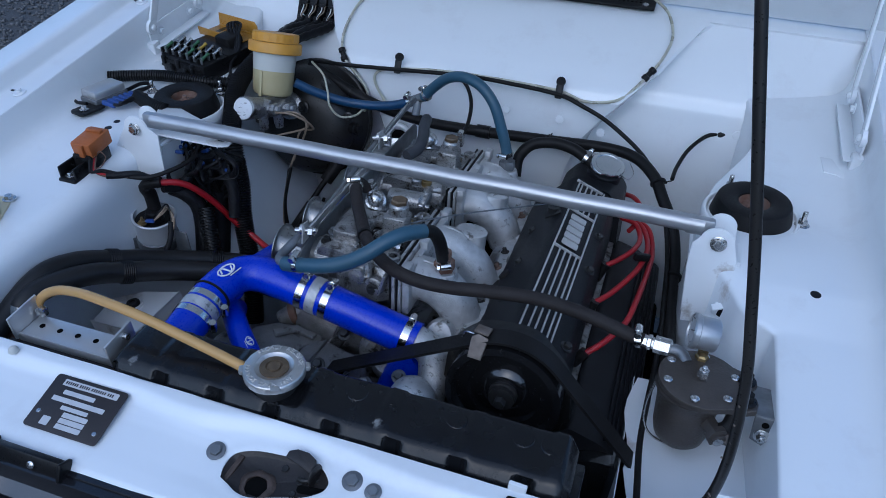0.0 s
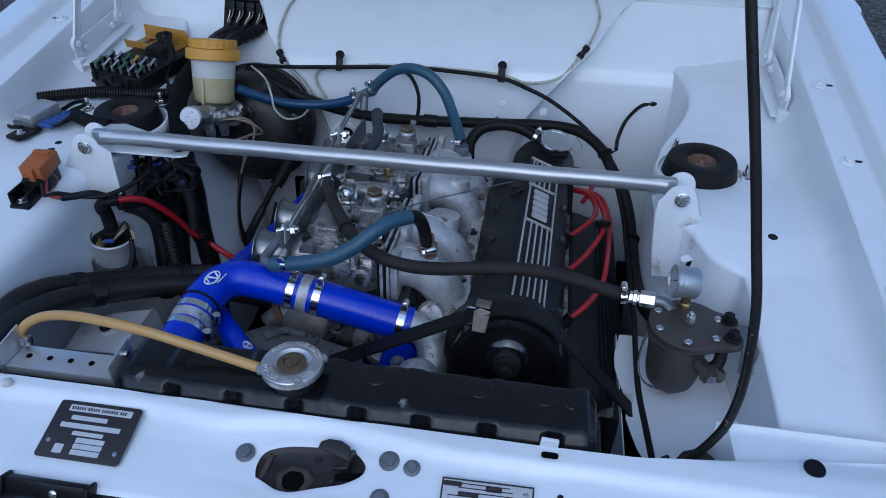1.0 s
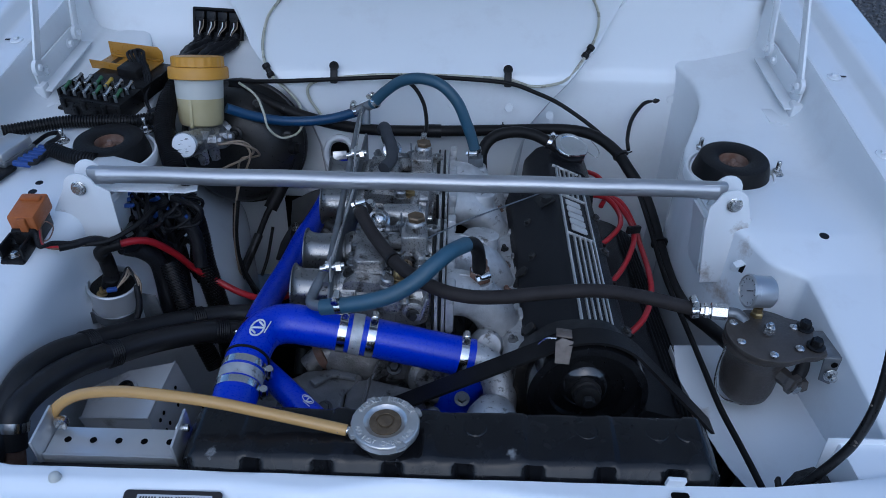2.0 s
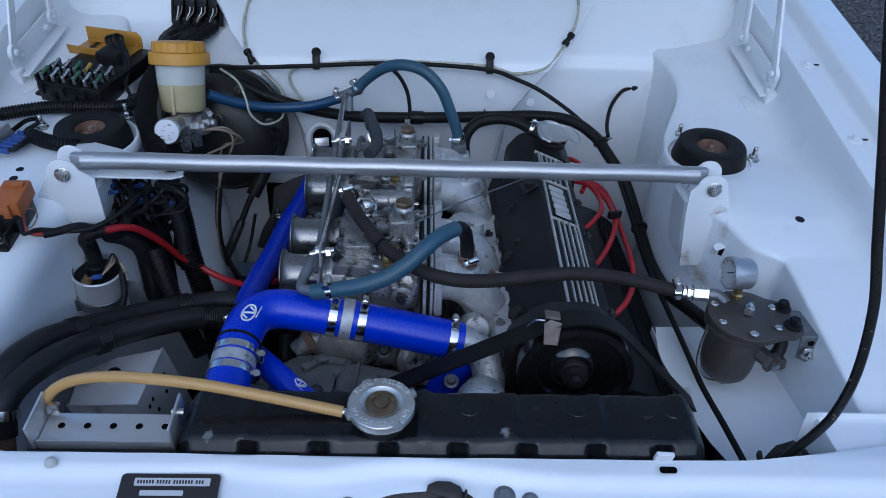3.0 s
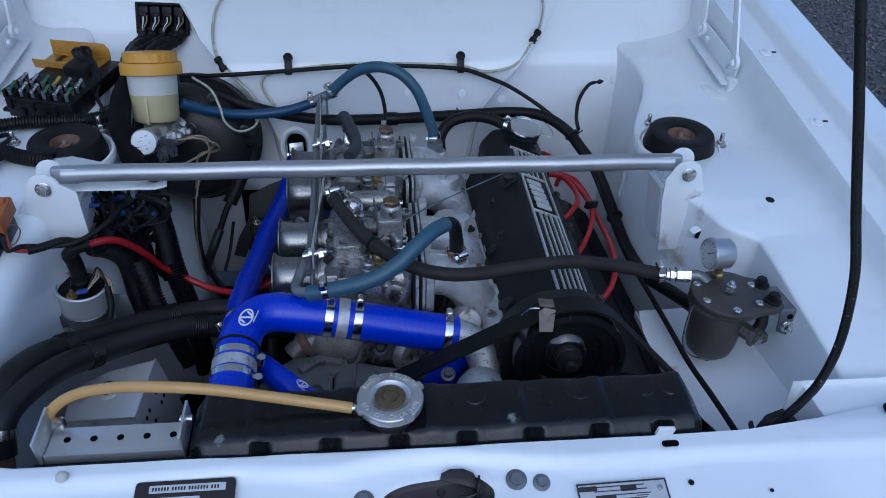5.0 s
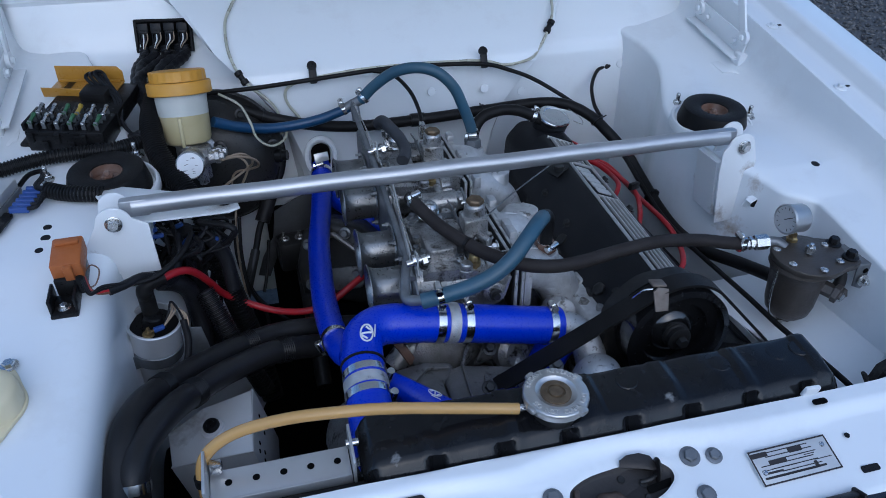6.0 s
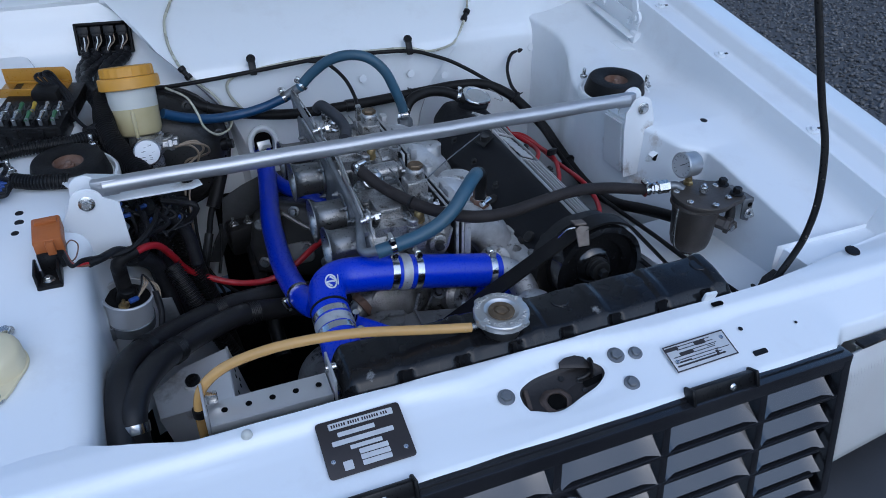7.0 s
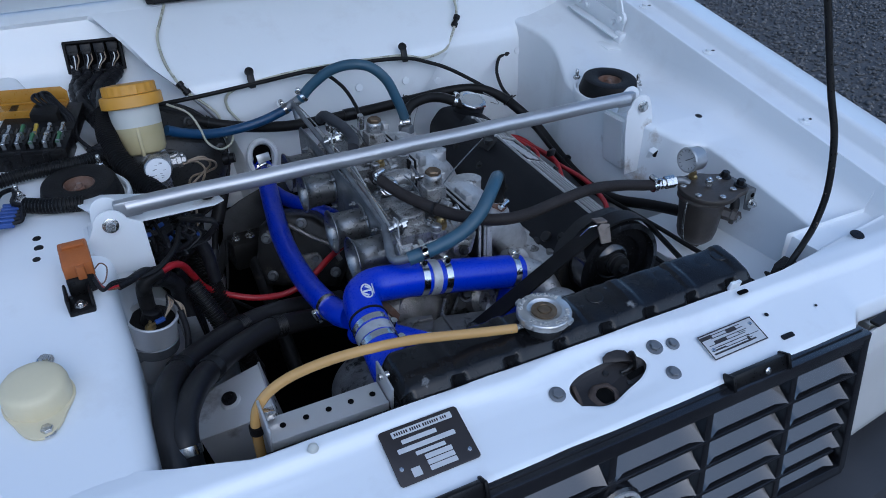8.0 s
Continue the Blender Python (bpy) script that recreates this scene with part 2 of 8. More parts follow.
DARK_CAST = material("oily_dark_casting", (0.25, 0.245, 0.237), 0.42, 0.5, second=(0.125, 0.12, 0.114), scale=26, fine=380, bump=0.3,
                     stains=(0.03, 0.026, 0.022), stain_scale=30, stain_at=0.57)
SHIELD = material("dull_heat_shield", (0.085, 0.087, 0.09), 0.55, 0.4, second=(0.05, 0.05, 0.05), scale=20, fine=300, bump=0.15)
HOSE_RUBBER = material("smooth_black_hose_rubber", (0.012, 0.0118, 0.012), 0.40, second=(0.020, 0.019, 0.019), scale=26, fine=600, bump=0.12, spec=0.32)
FUEL_RUBBER = material("dusty_brown_black_rubber", (0.020, 0.0165, 0.0155), 0.6, second=(0.030, 0.0255, 0.0235), scale=35, fine=900, bump=0.35, spec=0.2)
GREY_RUBBER = material("greyed_rubber", (0.040, 0.043, 0.050), 0.55, second=(0.060, 0.062, 0.068), scale=30, fine=700, bump=0.15, spec=0.3)
GREEN_FUSE = material("green_fuse_body", (0.045, 0.12, 0.055), 0.4, vary=0.1, scale=60, fine=300, bump=0.0)
YELLOW_FUSE = material("yellow_fuse_body", (0.36, 0.25, 0.03), 0.4, vary=0.1, scale=60, fine=300, bump=0.0)
RIB_METAL = material("bare_machined_rib", (0.58, 0.57, 0.55), 0.4, 0.5, vary=0.08, scale=60, fine=300, bump=0.05)
DIM_RING = material("sky_dimming_ring", (0.045, 0.05, 0.045), 0.9, second=(0.025, 0.03, 0.026), scale=1.2, fine=12, bump=0.5, spec=0.1)


# ---- building tools ----
PLACE = {}


def thing(name, at, label, category, group="", kind=""):
    """An Empty at the base of a thing, to which its parts are bound."""
    ob = new(name)
    ob.empty_display_size = 0.02
    ob.location = at
    PLACE[ob] = Matrix.Translation(at)
    return tagged(ob, label, category, group, kind)


def mesh_of(bm, name, mat, smooth=True, sharp=38):
    me = bpy.data.meshes.new(name)
    bmesh.ops.recalc_face_normals(bm, faces=bm.faces)
    if smooth:
        for f in bm.faces:
            f.smooth = True
        for e in bm.edges:
            if len(e.link_faces) == 2 and e.calc_face_angle(0) > radians(sharp):
                e.smooth = False
    bm.to_mesh(me)
    bm.free()
    for one in (mat if isinstance(mat, (list, tuple)) else [mat]):
        me.materials.append(one)
    return me


def part(name, bm, mat, parent, label="", sharp=38):
    """Links a bmesh in world metres as ONE mesh under a thing or a part."""
    ob = new(name, mesh_of(bm, name, mat, sharp=sharp))
    ob.parent = parent
    ob.matrix_parent_inverse = PLACE[parent].inverted()
    PLACE[ob] = Matrix.Identity(4)
    return tagged(ob, label)


def solo(name, bm, mat, label, category, group="", kind="", sharp=38):
    """A thing that is one mesh."""
    ob = new(name, mesh_of(bm, name, mat, sharp=sharp))
    PLACE[ob] = Matrix.Identity(4)
    return tagged(ob, label, category, group, kind)


def smooth_path(pts, per=8):
    """Points of a smooth line through pts."""
    p = [Vector(q) for q in pts]
    if len(p) == 2:
        return [p[0].lerp(p[1], i / per) for i in range(per + 1)]
    p = [2 * p[0] - p[1]] + p + [2 * p[-1] - p[-2]]
    out = []
    for a, b, c, d in zip(p, p[1:], p[2:], p[3:]):
        for i in range(per):
            t = i / per
            out.append(0.5 * ((2 * b) + (c - a) * t + (2 * a - 5 * b + 4 * c - d) * t * t + (3 * b - a - 3 * c + d) * t ** 3))
    out.append(p[-2].copy())
    return out


def sweep(path, radius, segs=14, bm=None, caps=True, flat=1.0, up=None, hollow=0.0):
    """A pipe along a list of points. radius: metres or a function of 0..1 along it."""
    bm = bm or bmesh.new()
    n = len(path)
    tang = [(path[min(i + 1, n - 1)] - path[max(i - 1, 0)]).normalized() for i in range(n)]
    side = tang[0].cross(Vector(up) if up else Vector((0.13, 0.21, 0.97)))
    side = side.normalized() if side.length > 1e-5 else tang[0].orthogonal().normalized()
    rings = []
    for i in range(n):
        side = (side - tang[i] * side.dot(tang[i])).normalized()
        other = tang[i].cross(side)
        r = radius(i / (n - 1)) if callable(radius) else radius
        rings.append([bm.verts.new(path[i] + r * (math.cos(a) * side + flat * math.sin(a) * other))
                      for a in (2 * math.pi * k / segs for k in range(segs))])
    for a, b in zip(rings, rings[1:]):
        for k in range(segs):
            bm.faces.new((a[k], a[(k + 1) % segs], b[(k + 1) % segs], b[k]))
    if caps:
        for ring, sign in ((rings[0], -1), (rings[-1], 1)):
            if hollow:
                c = sum((v.co for v in ring), Vector()) / segs
                t = tang[0] if sign < 0 else tang[-1]
                inner = [bm.verts.new(c + (v.co - c) * hollow) for v in ring]
                deep = [bm.verts.new(v.co - sign * t * 0.02) for v in inner]
                for k in range(segs):
                    j = (k + 1) % segs
                    bm.faces.new((ring[k], ring[j], inner[j], inner[k]))
                    bm.faces.new((inner[k], inner[j], deep[j], deep[k]))
                bm.faces.new(deep)
            else:
                bm.faces.new(ring)
    return bm


def frame_to(at, axis, roll=0):
    """A pose at a point whose z runs along axis."""
    return Matrix.Translation(at) @ Vector(axis).to_track_quat("Z", "Y").to_matrix().to_4x4() @ Matrix.Rotation(radians(roll), 4, "Z")


def lathe(profile, at, axis=(0, 0, 1), segs=28, bm=None, roll=0, ripple=None, caps=True):
    """Turns (radius, height) points round an axis. ripple: a function of the angle that scales the radius."""
    bm = bm or bmesh.new()
    m = frame_to(at, axis, roll)
    rings = []
    for r, h in profile:
        if r < 1e-6:
            rings.append([bm.verts.new(m @ Vector((0, 0, h)))])
        else:
            rings.append([bm.verts.new(m @ Vector((r * (ripple(a) if ripple else 1) * math.cos(a), r * (ripple(a) if ripple else 1) * math.sin(a), h)))
                          for a in (2 * math.pi * k / segs for k in range(segs))])
    for a, b in zip(rings, rings[1:]):
        for k in range(segs):
            j = (k + 1) % segs
            if len(a) == 1 and len(b) > 1:
                bm.faces.new((a[0], b[j], b[k]))
            elif len(b) == 1 and len(a) > 1:
                bm.faces.new((a[k], a[j], b[0]))
            elif len(a) > 1:
                bm.faces.new((a[k], a[j], b[j], b[k]))
    for ring in (rings[0], rings[-1]):
        if len(ring) > 1 and caps:
            bm.faces.new(ring)
    return bm


def box(size, at, turn=(0, 0, 0), bevel=0.002, bm=None, steps=2):
    """A bevelled block of that size, its middle at a place, turned by degrees."""
    made = bmesh.new()
    bmesh.ops.create_cube(made, size=1)
    bmesh.ops.scale(made, vec=size, verts=made.verts)
    if bevel:
        bmesh.ops.bevel(made, geom=made.edges[:], offset=min(bevel, min(size) * 0.45), segments=steps, profile=0.5, affect="EDGES")
    bmesh.ops.transform(made, matrix=pose(*at, *turn), verts=made.verts)
    return merge(bm, made)


def merge(bm, made):
    if bm is None:
        return made
    me = bpy.data.meshes.new("join")
    made.to_mesh(me)
    made.free()
    bm.from_mesh(me)
    bpy.data.meshes.remove(me)
    return bm


def prism(outline, depth, m=None, bevel=0.0015, bm=None, steps=2):
    """A plate: an outline of (x, y) points raised by depth along z, placed by the pose m."""
    made = bmesh.new()
    low = [made.verts.new((x, y, 0)) for x, y in outline]
    face = made.faces.new(low)
    top = bmesh.ops.extrude_face_region(made, geom=[face])
    bmesh.ops.translate(made, vec=(0, 0, depth), verts=[g for g in top["geom"] if isinstance(g, bmesh.types.BMVert)])
    bmesh.ops.recalc_face_normals(made, faces=made.faces)
    if bevel:
        rim = [e for e in made.edges if abs(e.verts[0].co.z - e.verts[1].co.z) < 1e-7]
        bmesh.ops.bevel(made, geom=rim, offset=bevel, segments=steps, profile=0.5, affect="EDGES")
    if m:
        bmesh.ops.transform(made, matrix=m, verts=made.verts)
    return merge(bm, made)


def rounded(w, h, r, n=5):
    """An outline of a rectangle with round corners."""
    out = []
    for cx, cy, a0 in ((w / 2 - r, h / 2 - r, 0), (-w / 2 + r, h / 2 - r, 90), (-w / 2 + r, -h / 2 + r, 180), (w / 2 - r, -h / 2 + r, 270)):
        for i in range(n + 1):
            a = radians(a0 + 90 * i / n)
            out.append((cx + r * math.cos(a), cy + r * math.sin(a)))
    return out


def sheet(rows, bm=None, thick=0.0):
    """A surface through rows of points, with a thickness if wanted."""
    made = bmesh.new()
    v = [[made.verts.new(p) for p in row] for row in rows]
    for a, b in zip(v, v[1:]):
        for i in range(len(a) - 1):
            made.faces.new((a[i], a[i + 1], b[i + 1], b[i]))
    if thick:
        bmesh.ops.recalc_face_normals(made, faces=made.faces)
        bmesh.ops.solidify(made, geom=made.faces[:], thickness=thick)
    return merge(bm, made)


def round_corners(pts, r, n=4):
    """A polyline in the plane with its inner corners rounded."""
    out = [Vector(pts[0])]
    for a, b, c in zip(pts, pts[1:], pts[2:]):
        a, b, c = Vector(a), Vector(b), Vector(c)
        d = min(r, (a - b).length * 0.45, (c - b).length * 0.45)
        p, q = b + (a - b).normalized() * d, b + (c - b).normalized() * d
        for i in range(n + 1):
            t = i / n
            out.append(p * (1 - t) ** 2 + b * 2 * t * (1 - t) + q * t * t)
    out.append(Vector(pts[-1]))
    return out


def bolt(at, axis=(0, 0, 1), r=0.006, h=0.005, bm=None, washer=True, roll=0, stud=0.0):
    """A hexagon head with its washer."""
    m = bm or bmesh.new()
    if washer:
        lathe([(r * 1.55, 0), (r * 1.55, h * 0.22), (r * 1.4, h * 0.3)], at, axis, 18, m)
    lathe([(r, h * 0.3), (r, h * 1.05), (r * 0.86, h * 1.25), (0, h * 1.25)], at, axis, 6, m, roll)
    if stud:
        lathe([(r * 0.5, h), (r * 0.5, h + stud), (r * 0.4, h + stud + 0.001), (0, h + stud + 0.001)], at, axis, 10, m)
    return m


def screw(at, axis=(0, 0, 1), r=0.004, bm=None):
    """A round-headed screw with a slot."""
    m = lathe([(r, 0), (r, r * 0.35), (r * 0.7, r * 0.6), (r * 0.25, r * 0.62), (r * 0.2, r * 0.45), (0, r * 0.45)], at, axis, 14, bm)
    return m


def clamp(parent, at, axis, r, width=0.009, screw_at=90, label="worm-drive hose clip"):
    """A hose clip: a band and its screw housing."""
    bm = lathe([(r, -width / 2), (r + 0.0012, -width / 2), (r + 0.0014, 0), (r + 0.0012, width / 2), (r, width / 2)], at, axis, 30)
    m = frame_to(at, axis)
    a = radians(screw_at)
    out = Vector((math.cos(a), math.sin(a), 0))
    along = Vector((-math.sin(a), math.cos(a), 0))
    c = m @ (out * (r + 0.004))
    way = (m.to_3x3() @ along).normalized()
    lathe([(0.0045, -0.009), (0.005, -0.008), (0.005, 0.004), (0.0035, 0.005)], c, way, 12, bm)
    lathe([(0.0045, 0.006), (0.0045, 0.010), (0, 0.010)], c, way, 6, bm)
    return part("hose_clip", bm, CHROME, parent, label)


def hose(name, pts, r, mat, label, per=8, segs=14, category="hose", radius=None, hollow=0.0, group=""):
    return solo(name, sweep(smooth_path(pts, per), radius or r, segs, hollow=hollow), mat, label, category, group)


def conduit(name, pts, r, label, parent=None, pitch=0.0045):
    """Corrugated split conduit."""
    line = smooth_path(pts, 30)
    length = sum((b - a).length for a, b in zip(line, line[1:]))
    n = int(length / pitch) * 4
    dense, acc, k = [], 0.0, 0
    cum = [0.0]
    for a, b in zip(line, line[1:]):
        cum.append(cum[-1] + (b - a).length)
    for i in range(n + 1):
        d = length * i / n
        while k < len(line) - 2 and cum[k + 1] < d:
            k += 1
        seg = cum[k + 1] - cum[k]
        dense.append(line[k].lerp(line[k + 1], (d - cum[k]) / seg if seg > 1e-9 else 0))
    bm = sweep(dense, lambda t: r * (1 + (0.09 if round(t * n) % 4 < 2 else -0.09)), 12)
    return part(name, bm, PLASTIC, parent, label) if parent else solo(name, bm, PLASTIC, label, "conduit")


def words(text, size, m, mat, name, parent, depth=0.0004, align="CENTER"):
    """Raised lettering as a mesh part."""
    cu = bpy.data.curves.new(name, "FONT")
    cu.body, cu.size, cu.extrude, cu.align_x, cu.align_y, cu.resolution_u = text, size, depth, align, "CENTER", 3
    tmp = new("letters", cu)
    me = bpy.data.meshes.new_from_object(tmp.evaluated_get(bpy.context.evaluated_depsgraph_get()))
    bpy.data.objects.remove(tmp)
    bpy.data.curves.remove(cu)
    me.transform(m)
    me.materials.append(mat)
    ob = new(name, me)
    ob.parent = parent
    ob.matrix_parent_inverse = PLACE[parent].inverted()
    PLACE[ob] = Matrix.Identity(4)
    return ob


# ---- ground ----
def shelf_z(y):
    return float(np.interp(y, [0.21, 0.44, 0.51, 0.58, 0.66, 0.76, 0.87, 0.95, 1.10, 1.2], [0.745, 0.775, 0.786, 0.803, 0.811, 0.819, 0.834, 0.852, 0.882, 0.905]))


def ledge_z(y):
    return 0.824 + 0.22 * (y - 0.44)


bm = bmesh.new()
bmesh.ops.create_grid(bm, x_segments=2, y_segments=2, size=400)
solo("ground", bm, GROUND, "dark grey loose gravel yard", "ground", kind="structure")


def gravel():
    rng = np.random.default_rng(5)
    ico = bmesh.new()
    bmesh.ops.create_icosphere(ico, subdivisions=1, radius=1)
    base = np.array([v.co[:] for v in ico.verts])
    tris = np.array([[v.index for v in f.verts] for f in ico.faces])
    ico.free()
    spots = []
    for x0, x1, y0, y1, n in ((1.1, 5.2, 0.2, 6.5, 30000), (-4.6, -1.0, 1.0, 5.0, 13000), (0.3, 2.2, -1.2, 0.5, 3000), (-4.6, 5.2, -3.0, -0.3, 16000), (-4.6, -1.0, -0.3, 1.0, 3500), (1.0, 5.2, -0.3, 0.3, 1500), (-1.0, 1.1, 2.2, 6.5, 8000), (-4.6, -1.0, 5.0, 6.5, 3500)):
        spots.append(np.column_stack([rng.uniform(x0, x1, n), rng.uniform(y0, y1, n)]))
    spots = np.vstack(spots)
    n = len(spots)
    size = rng.uniform(0.006, 0.014, n)
    verts = np.repeat(base[None], n, 0) * rng.uniform(0.65, 1.25, (n, len(base), 1))
    verts *= (size[:, None] * rng.uniform(0.7, 1.3, (n, 3)))[:, None, :]
    a = rng.uniform(0, 6.28, n)
    c, s = np.cos(a)[:, None], np.sin(a)[:, None]
    x, y = verts[:, :, 0].copy(), verts[:, :, 1].copy()
    verts[:, :, 0], verts[:, :, 1] = c * x - s * y + spots[:, :1], s * x + c * y + spots[:, 1:]
    verts[:, :, 2] = verts[:, :, 2] * 0.75 + (size * rng.uniform(0.1, 0.8, n))[:, None]
    faces = (tris[None] + (np.arange(n) * len(base))[:, None, None]).reshape(-1, 3)
    me = bpy.data.meshes.new("gravel")
    me.vertices.add(n * len(base))
    me.vertices.foreach_set("co", verts.ravel())
    me.loops.add(faces.size)
    me.loops.foreach_set("vertex_index", faces.ravel())
    me.polygons.add(len(faces))
    me.polygons.foreach_set("loop_start", np.arange(0, faces.size, 3))
    me.update(calc_edges=True)
    me.materials.append(STONE)
    tagged(new("gravel", me), "loose angular grey stone chippings", "gravel", kind="stuff")


gravel()

# unseen dark ring beyond the yard, added to dim low sky and reflections
ring = [(15.0 * math.cos(a), 15.0 * math.sin(a)) for a in (2 * math.pi * k / 48 for k in range(49))]
solo("backdrop", sheet([[(x, y, z) for x, y in ring] for z in (-0.2, 1.5, 3.0)], thick=0.3), DIM_RING, "unseen dark ring added to dim the low sky", "backdrop", kind="structure")

# ---- car body ----
car = thing("car", (0, 0.6, 0), "white hatchback with its bonnet open and a black grille", "car")


def inner_edge(y, s):
    if s > 0:
        return float(np.interp(y, [0.26, 0.500, 0.507, 0.510, 0.515, 0.522, 0.530, 0.540, 0.56, 0.58, 0.60, 0.65, 0.70, 0.76, 0.81, 0.86, 0.90, 0.94, 0.97, 1.00, 1.03, 1.06, 1.09, 1.14], [0.522, 0.515, 0.513, 0.508, 0.499, 0.488, 0.479, 0.472, 0.463, 0.453, 0.441, 0.424, 0.417, 0.419, 0.430, 0.452, 0.471, 0.485, 0.489, 0.488, 0.481, 0.471, 0.462, 0.452]))
    return float(np.interp(y, [0.2, 0.44, 0.56, 0.64, 0.76, 0.86, 0.96, 1.02, 1.06, 1.09, 1.12, 1.14], [0.452, 0.445, 0.45, 0.44, 0.43, 0.44, 0.462, 0.482, 0.498, 0.510, 0.520, 0.528]))


def inner_section(y, s, xin, low=0.40, corner=0.022):
    z = shelf_z(y) - (0.013 * max(0.0, min(1.0, (0.46 - y) / 0.17)) + 0.005 * max(0.0, min(1.0, (0.305 - y) / 0.03)) if s > 0 else 0)
    corner = 0.003 if s > 0 and y < 0.512 else corner + (0.014 if s < 0 else 0.0) + (0.0 if s > 0 else 0.045) * max(0.0, min(1.0, (y - 0.90) / 0.2))
    if s > 0:
        z -= 0.006 * math.exp(-((y - 0.752) / 0.07) ** 2)
        corner += 0.012 * max(0.0, min(1.0, (y - 0.54) / 0.08))
    lean = 0.02 - 0.013 * math.exp(-((y - 0.70) / 0.09) ** 2) if s > 0 else 0.035 * min(1.0, max(0.0, (y - 0.58) / 0.06))
    foot = [(xin - lean, low), (xin, z - 0.004)]
    if s < 0 and low < 0.5:
        k = min(1.0, max(0.0, (y - 0.60) / 0.10))
        foot = [(xin - lean - 0.10 * k, low), (xin - lean - 0.095 * k, 0.56), (xin - lean - 0.07 * k, 0.60), (xin - lean + 0.4 * lean, 0.69), (xin, z - 0.004)]
    if s < 0:
        soft_edge = max(0.0, min(1.0, (0.62 - y) / 0.06))
        foot[-1] = (xin, z - 0.004 * (1 - soft_edge))
        corner += 0.010 * soft_edge
    flat = round_corners(foot + [(xin + (0.012 if s > 0 else 0.012 + 0.10 * soft_edge), z)], corner, 6) + [Vector(p) for p in ((0.30 * (xin + 0.012) + 0.70 * 0.612 + (0.0 if s > 0 else 0.02), z + 0.0005), (0.600, z + 0.001), (0.614, z + 0.003), (0.625, z + 0.008), (0.633, z + 0.018), (0.637, z + 0.031), (0.6405, ledge_z(y) - 0.009), (0.6435, ledge_z(y) - 0.001))]
    return [(s * p.x, y, p.y) for p in flat]


def wing_section(y, s):
    z = ledge_z(y)
    flat = round_corners([(0.641, z - 0.006), (0.6455, z), (0.692, z - 0.003), (0.704, z + 0.019), (0.712, z + 0.022), (0.782, z + 0.010),
                          (0.803, z - 0.035), (0.806, 0.62), (0.79, 0.40)], 0.005, 3)
    return [(s * p.x, y, p.y) for p in flat]


def slam_low(y):
    return float(np.interp(y, [0.10, 0.165, 0.205, 0.275], [0.700, 0.722, 0.736, 0.735]))


def steps(a, b, n):
    return [a + (b - a) * i / n for i in range(n + 1)]


for s, side in ((1, "nearside"), (-1, "offside")):
    rear = [inner_section(y, s, inner_edge(y, s)) for y in (steps(0.270, 0.47, 9) + steps(0.474, 0.60, 28) + steps(0.62, 1.15, 30) if s > 0 else steps(0.235, 1.15, 40))]
    bm = sheet(rear, thick=0.0012)
    if s > 0:
        # floor and apron of the pocket beside the filter
        rows = []
        for y in steps(0.24, 0.53, 12):
            left = 0.372 + 0.006 * math.sin(37 * y) + (0.05 * (0.36 - y) / 0.12 if y < 0.36 else 0)
            rows.append([(left + (0.56 - left) * t, y, 0.648 + 0.006 * t) for t in steps(0, 1, 6)])
        sheet(rows, bm, 0.0014)
        # end wall towards the lamp
        sheet([[(x, 0.266, z) for z in (0.64, 0.70, shelf_z(0.266) - 0.004)] for x in steps(0.45, 0.62, 4)], bm, 0.0012)
        # apron between engine and pocket floor
        sheet([[(0.372 - 0.004 * k, y, 0.648 - 0.06 * k) for k in range(4)] for y in steps(0.30, 0.53, 4)], bm, 0.0012)
    if s > 0:
        # step between the slam panel and the wing gutter
        sheet([[(0.600, y, slam_low(y)), (0.616, y, slam_low(y)), (0.628, y, slam_low(y) + 0.006), (0.636, y, slam_low(y) + 0.016), (0.6405, y, ledge_z(y) - 0.008), (0.6435, y, ledge_z(y) - 0.001)] for y in steps(0.10, 0.275, 10)], bm, 0.0012)
    if s > 0:
        # flat corner behind the slam panel, folded down at its free edge
        sheet([[(x, y, 0.7405 + 0.012 * (y - 0.2)) for x in [0.464] + steps(0.470, 0.618, 5)] for y in steps(0.195, 0.2735, 5)], bm, 0.0012)
        sheet([[(0.4645 - 0.003 * k, y, 0.740 + 0.012 * (y - 0.2) - 0.018 * k) for y in steps(0.205, 0.2735, 4)] for k in range(4)], bm, 0.0012)
    part("inner_wing", bm, INNER_WHITE, car, "white painted inner wing with its flat top shelf")
    wing = part("front_wing", sheet([wing_section(y, s) for y in steps(0.10, 1.75, 44)], thick=0.0012), WHITE, car, "white outer wing edge and gutter")
    for y in ((0.436, 0.681, 0.878) if s > 0 else (0.60, 0.93)):
        x = s * (0.660 + 0.012 * (y - 0.436))
        bm = lathe([(0.011, 0), (0.010, 0.0015), (0.0045, 0.002)], (x, y, ledge_z(y)), (0, -0.2, 1), 18)
        bolt((x, y, ledge_z(y) + 0.0015), (0, -0.2, 1), 0.005, 0.004, bm, False, 20)
        part("wing_bolt", bm, WHITE, wing, "painted-over wing bolt")
        # black inlay drawn for the shaded depth of the slot
        part("slot", prism(rounded(0.012, 0.004, 0.0019), 0.0008, frame_to((x + s * 0.015, y + 0.004, ledge_z(y) - 0.0005), (0, -0.21, 1)), 0), PLASTIC, wing, "small dark slot")

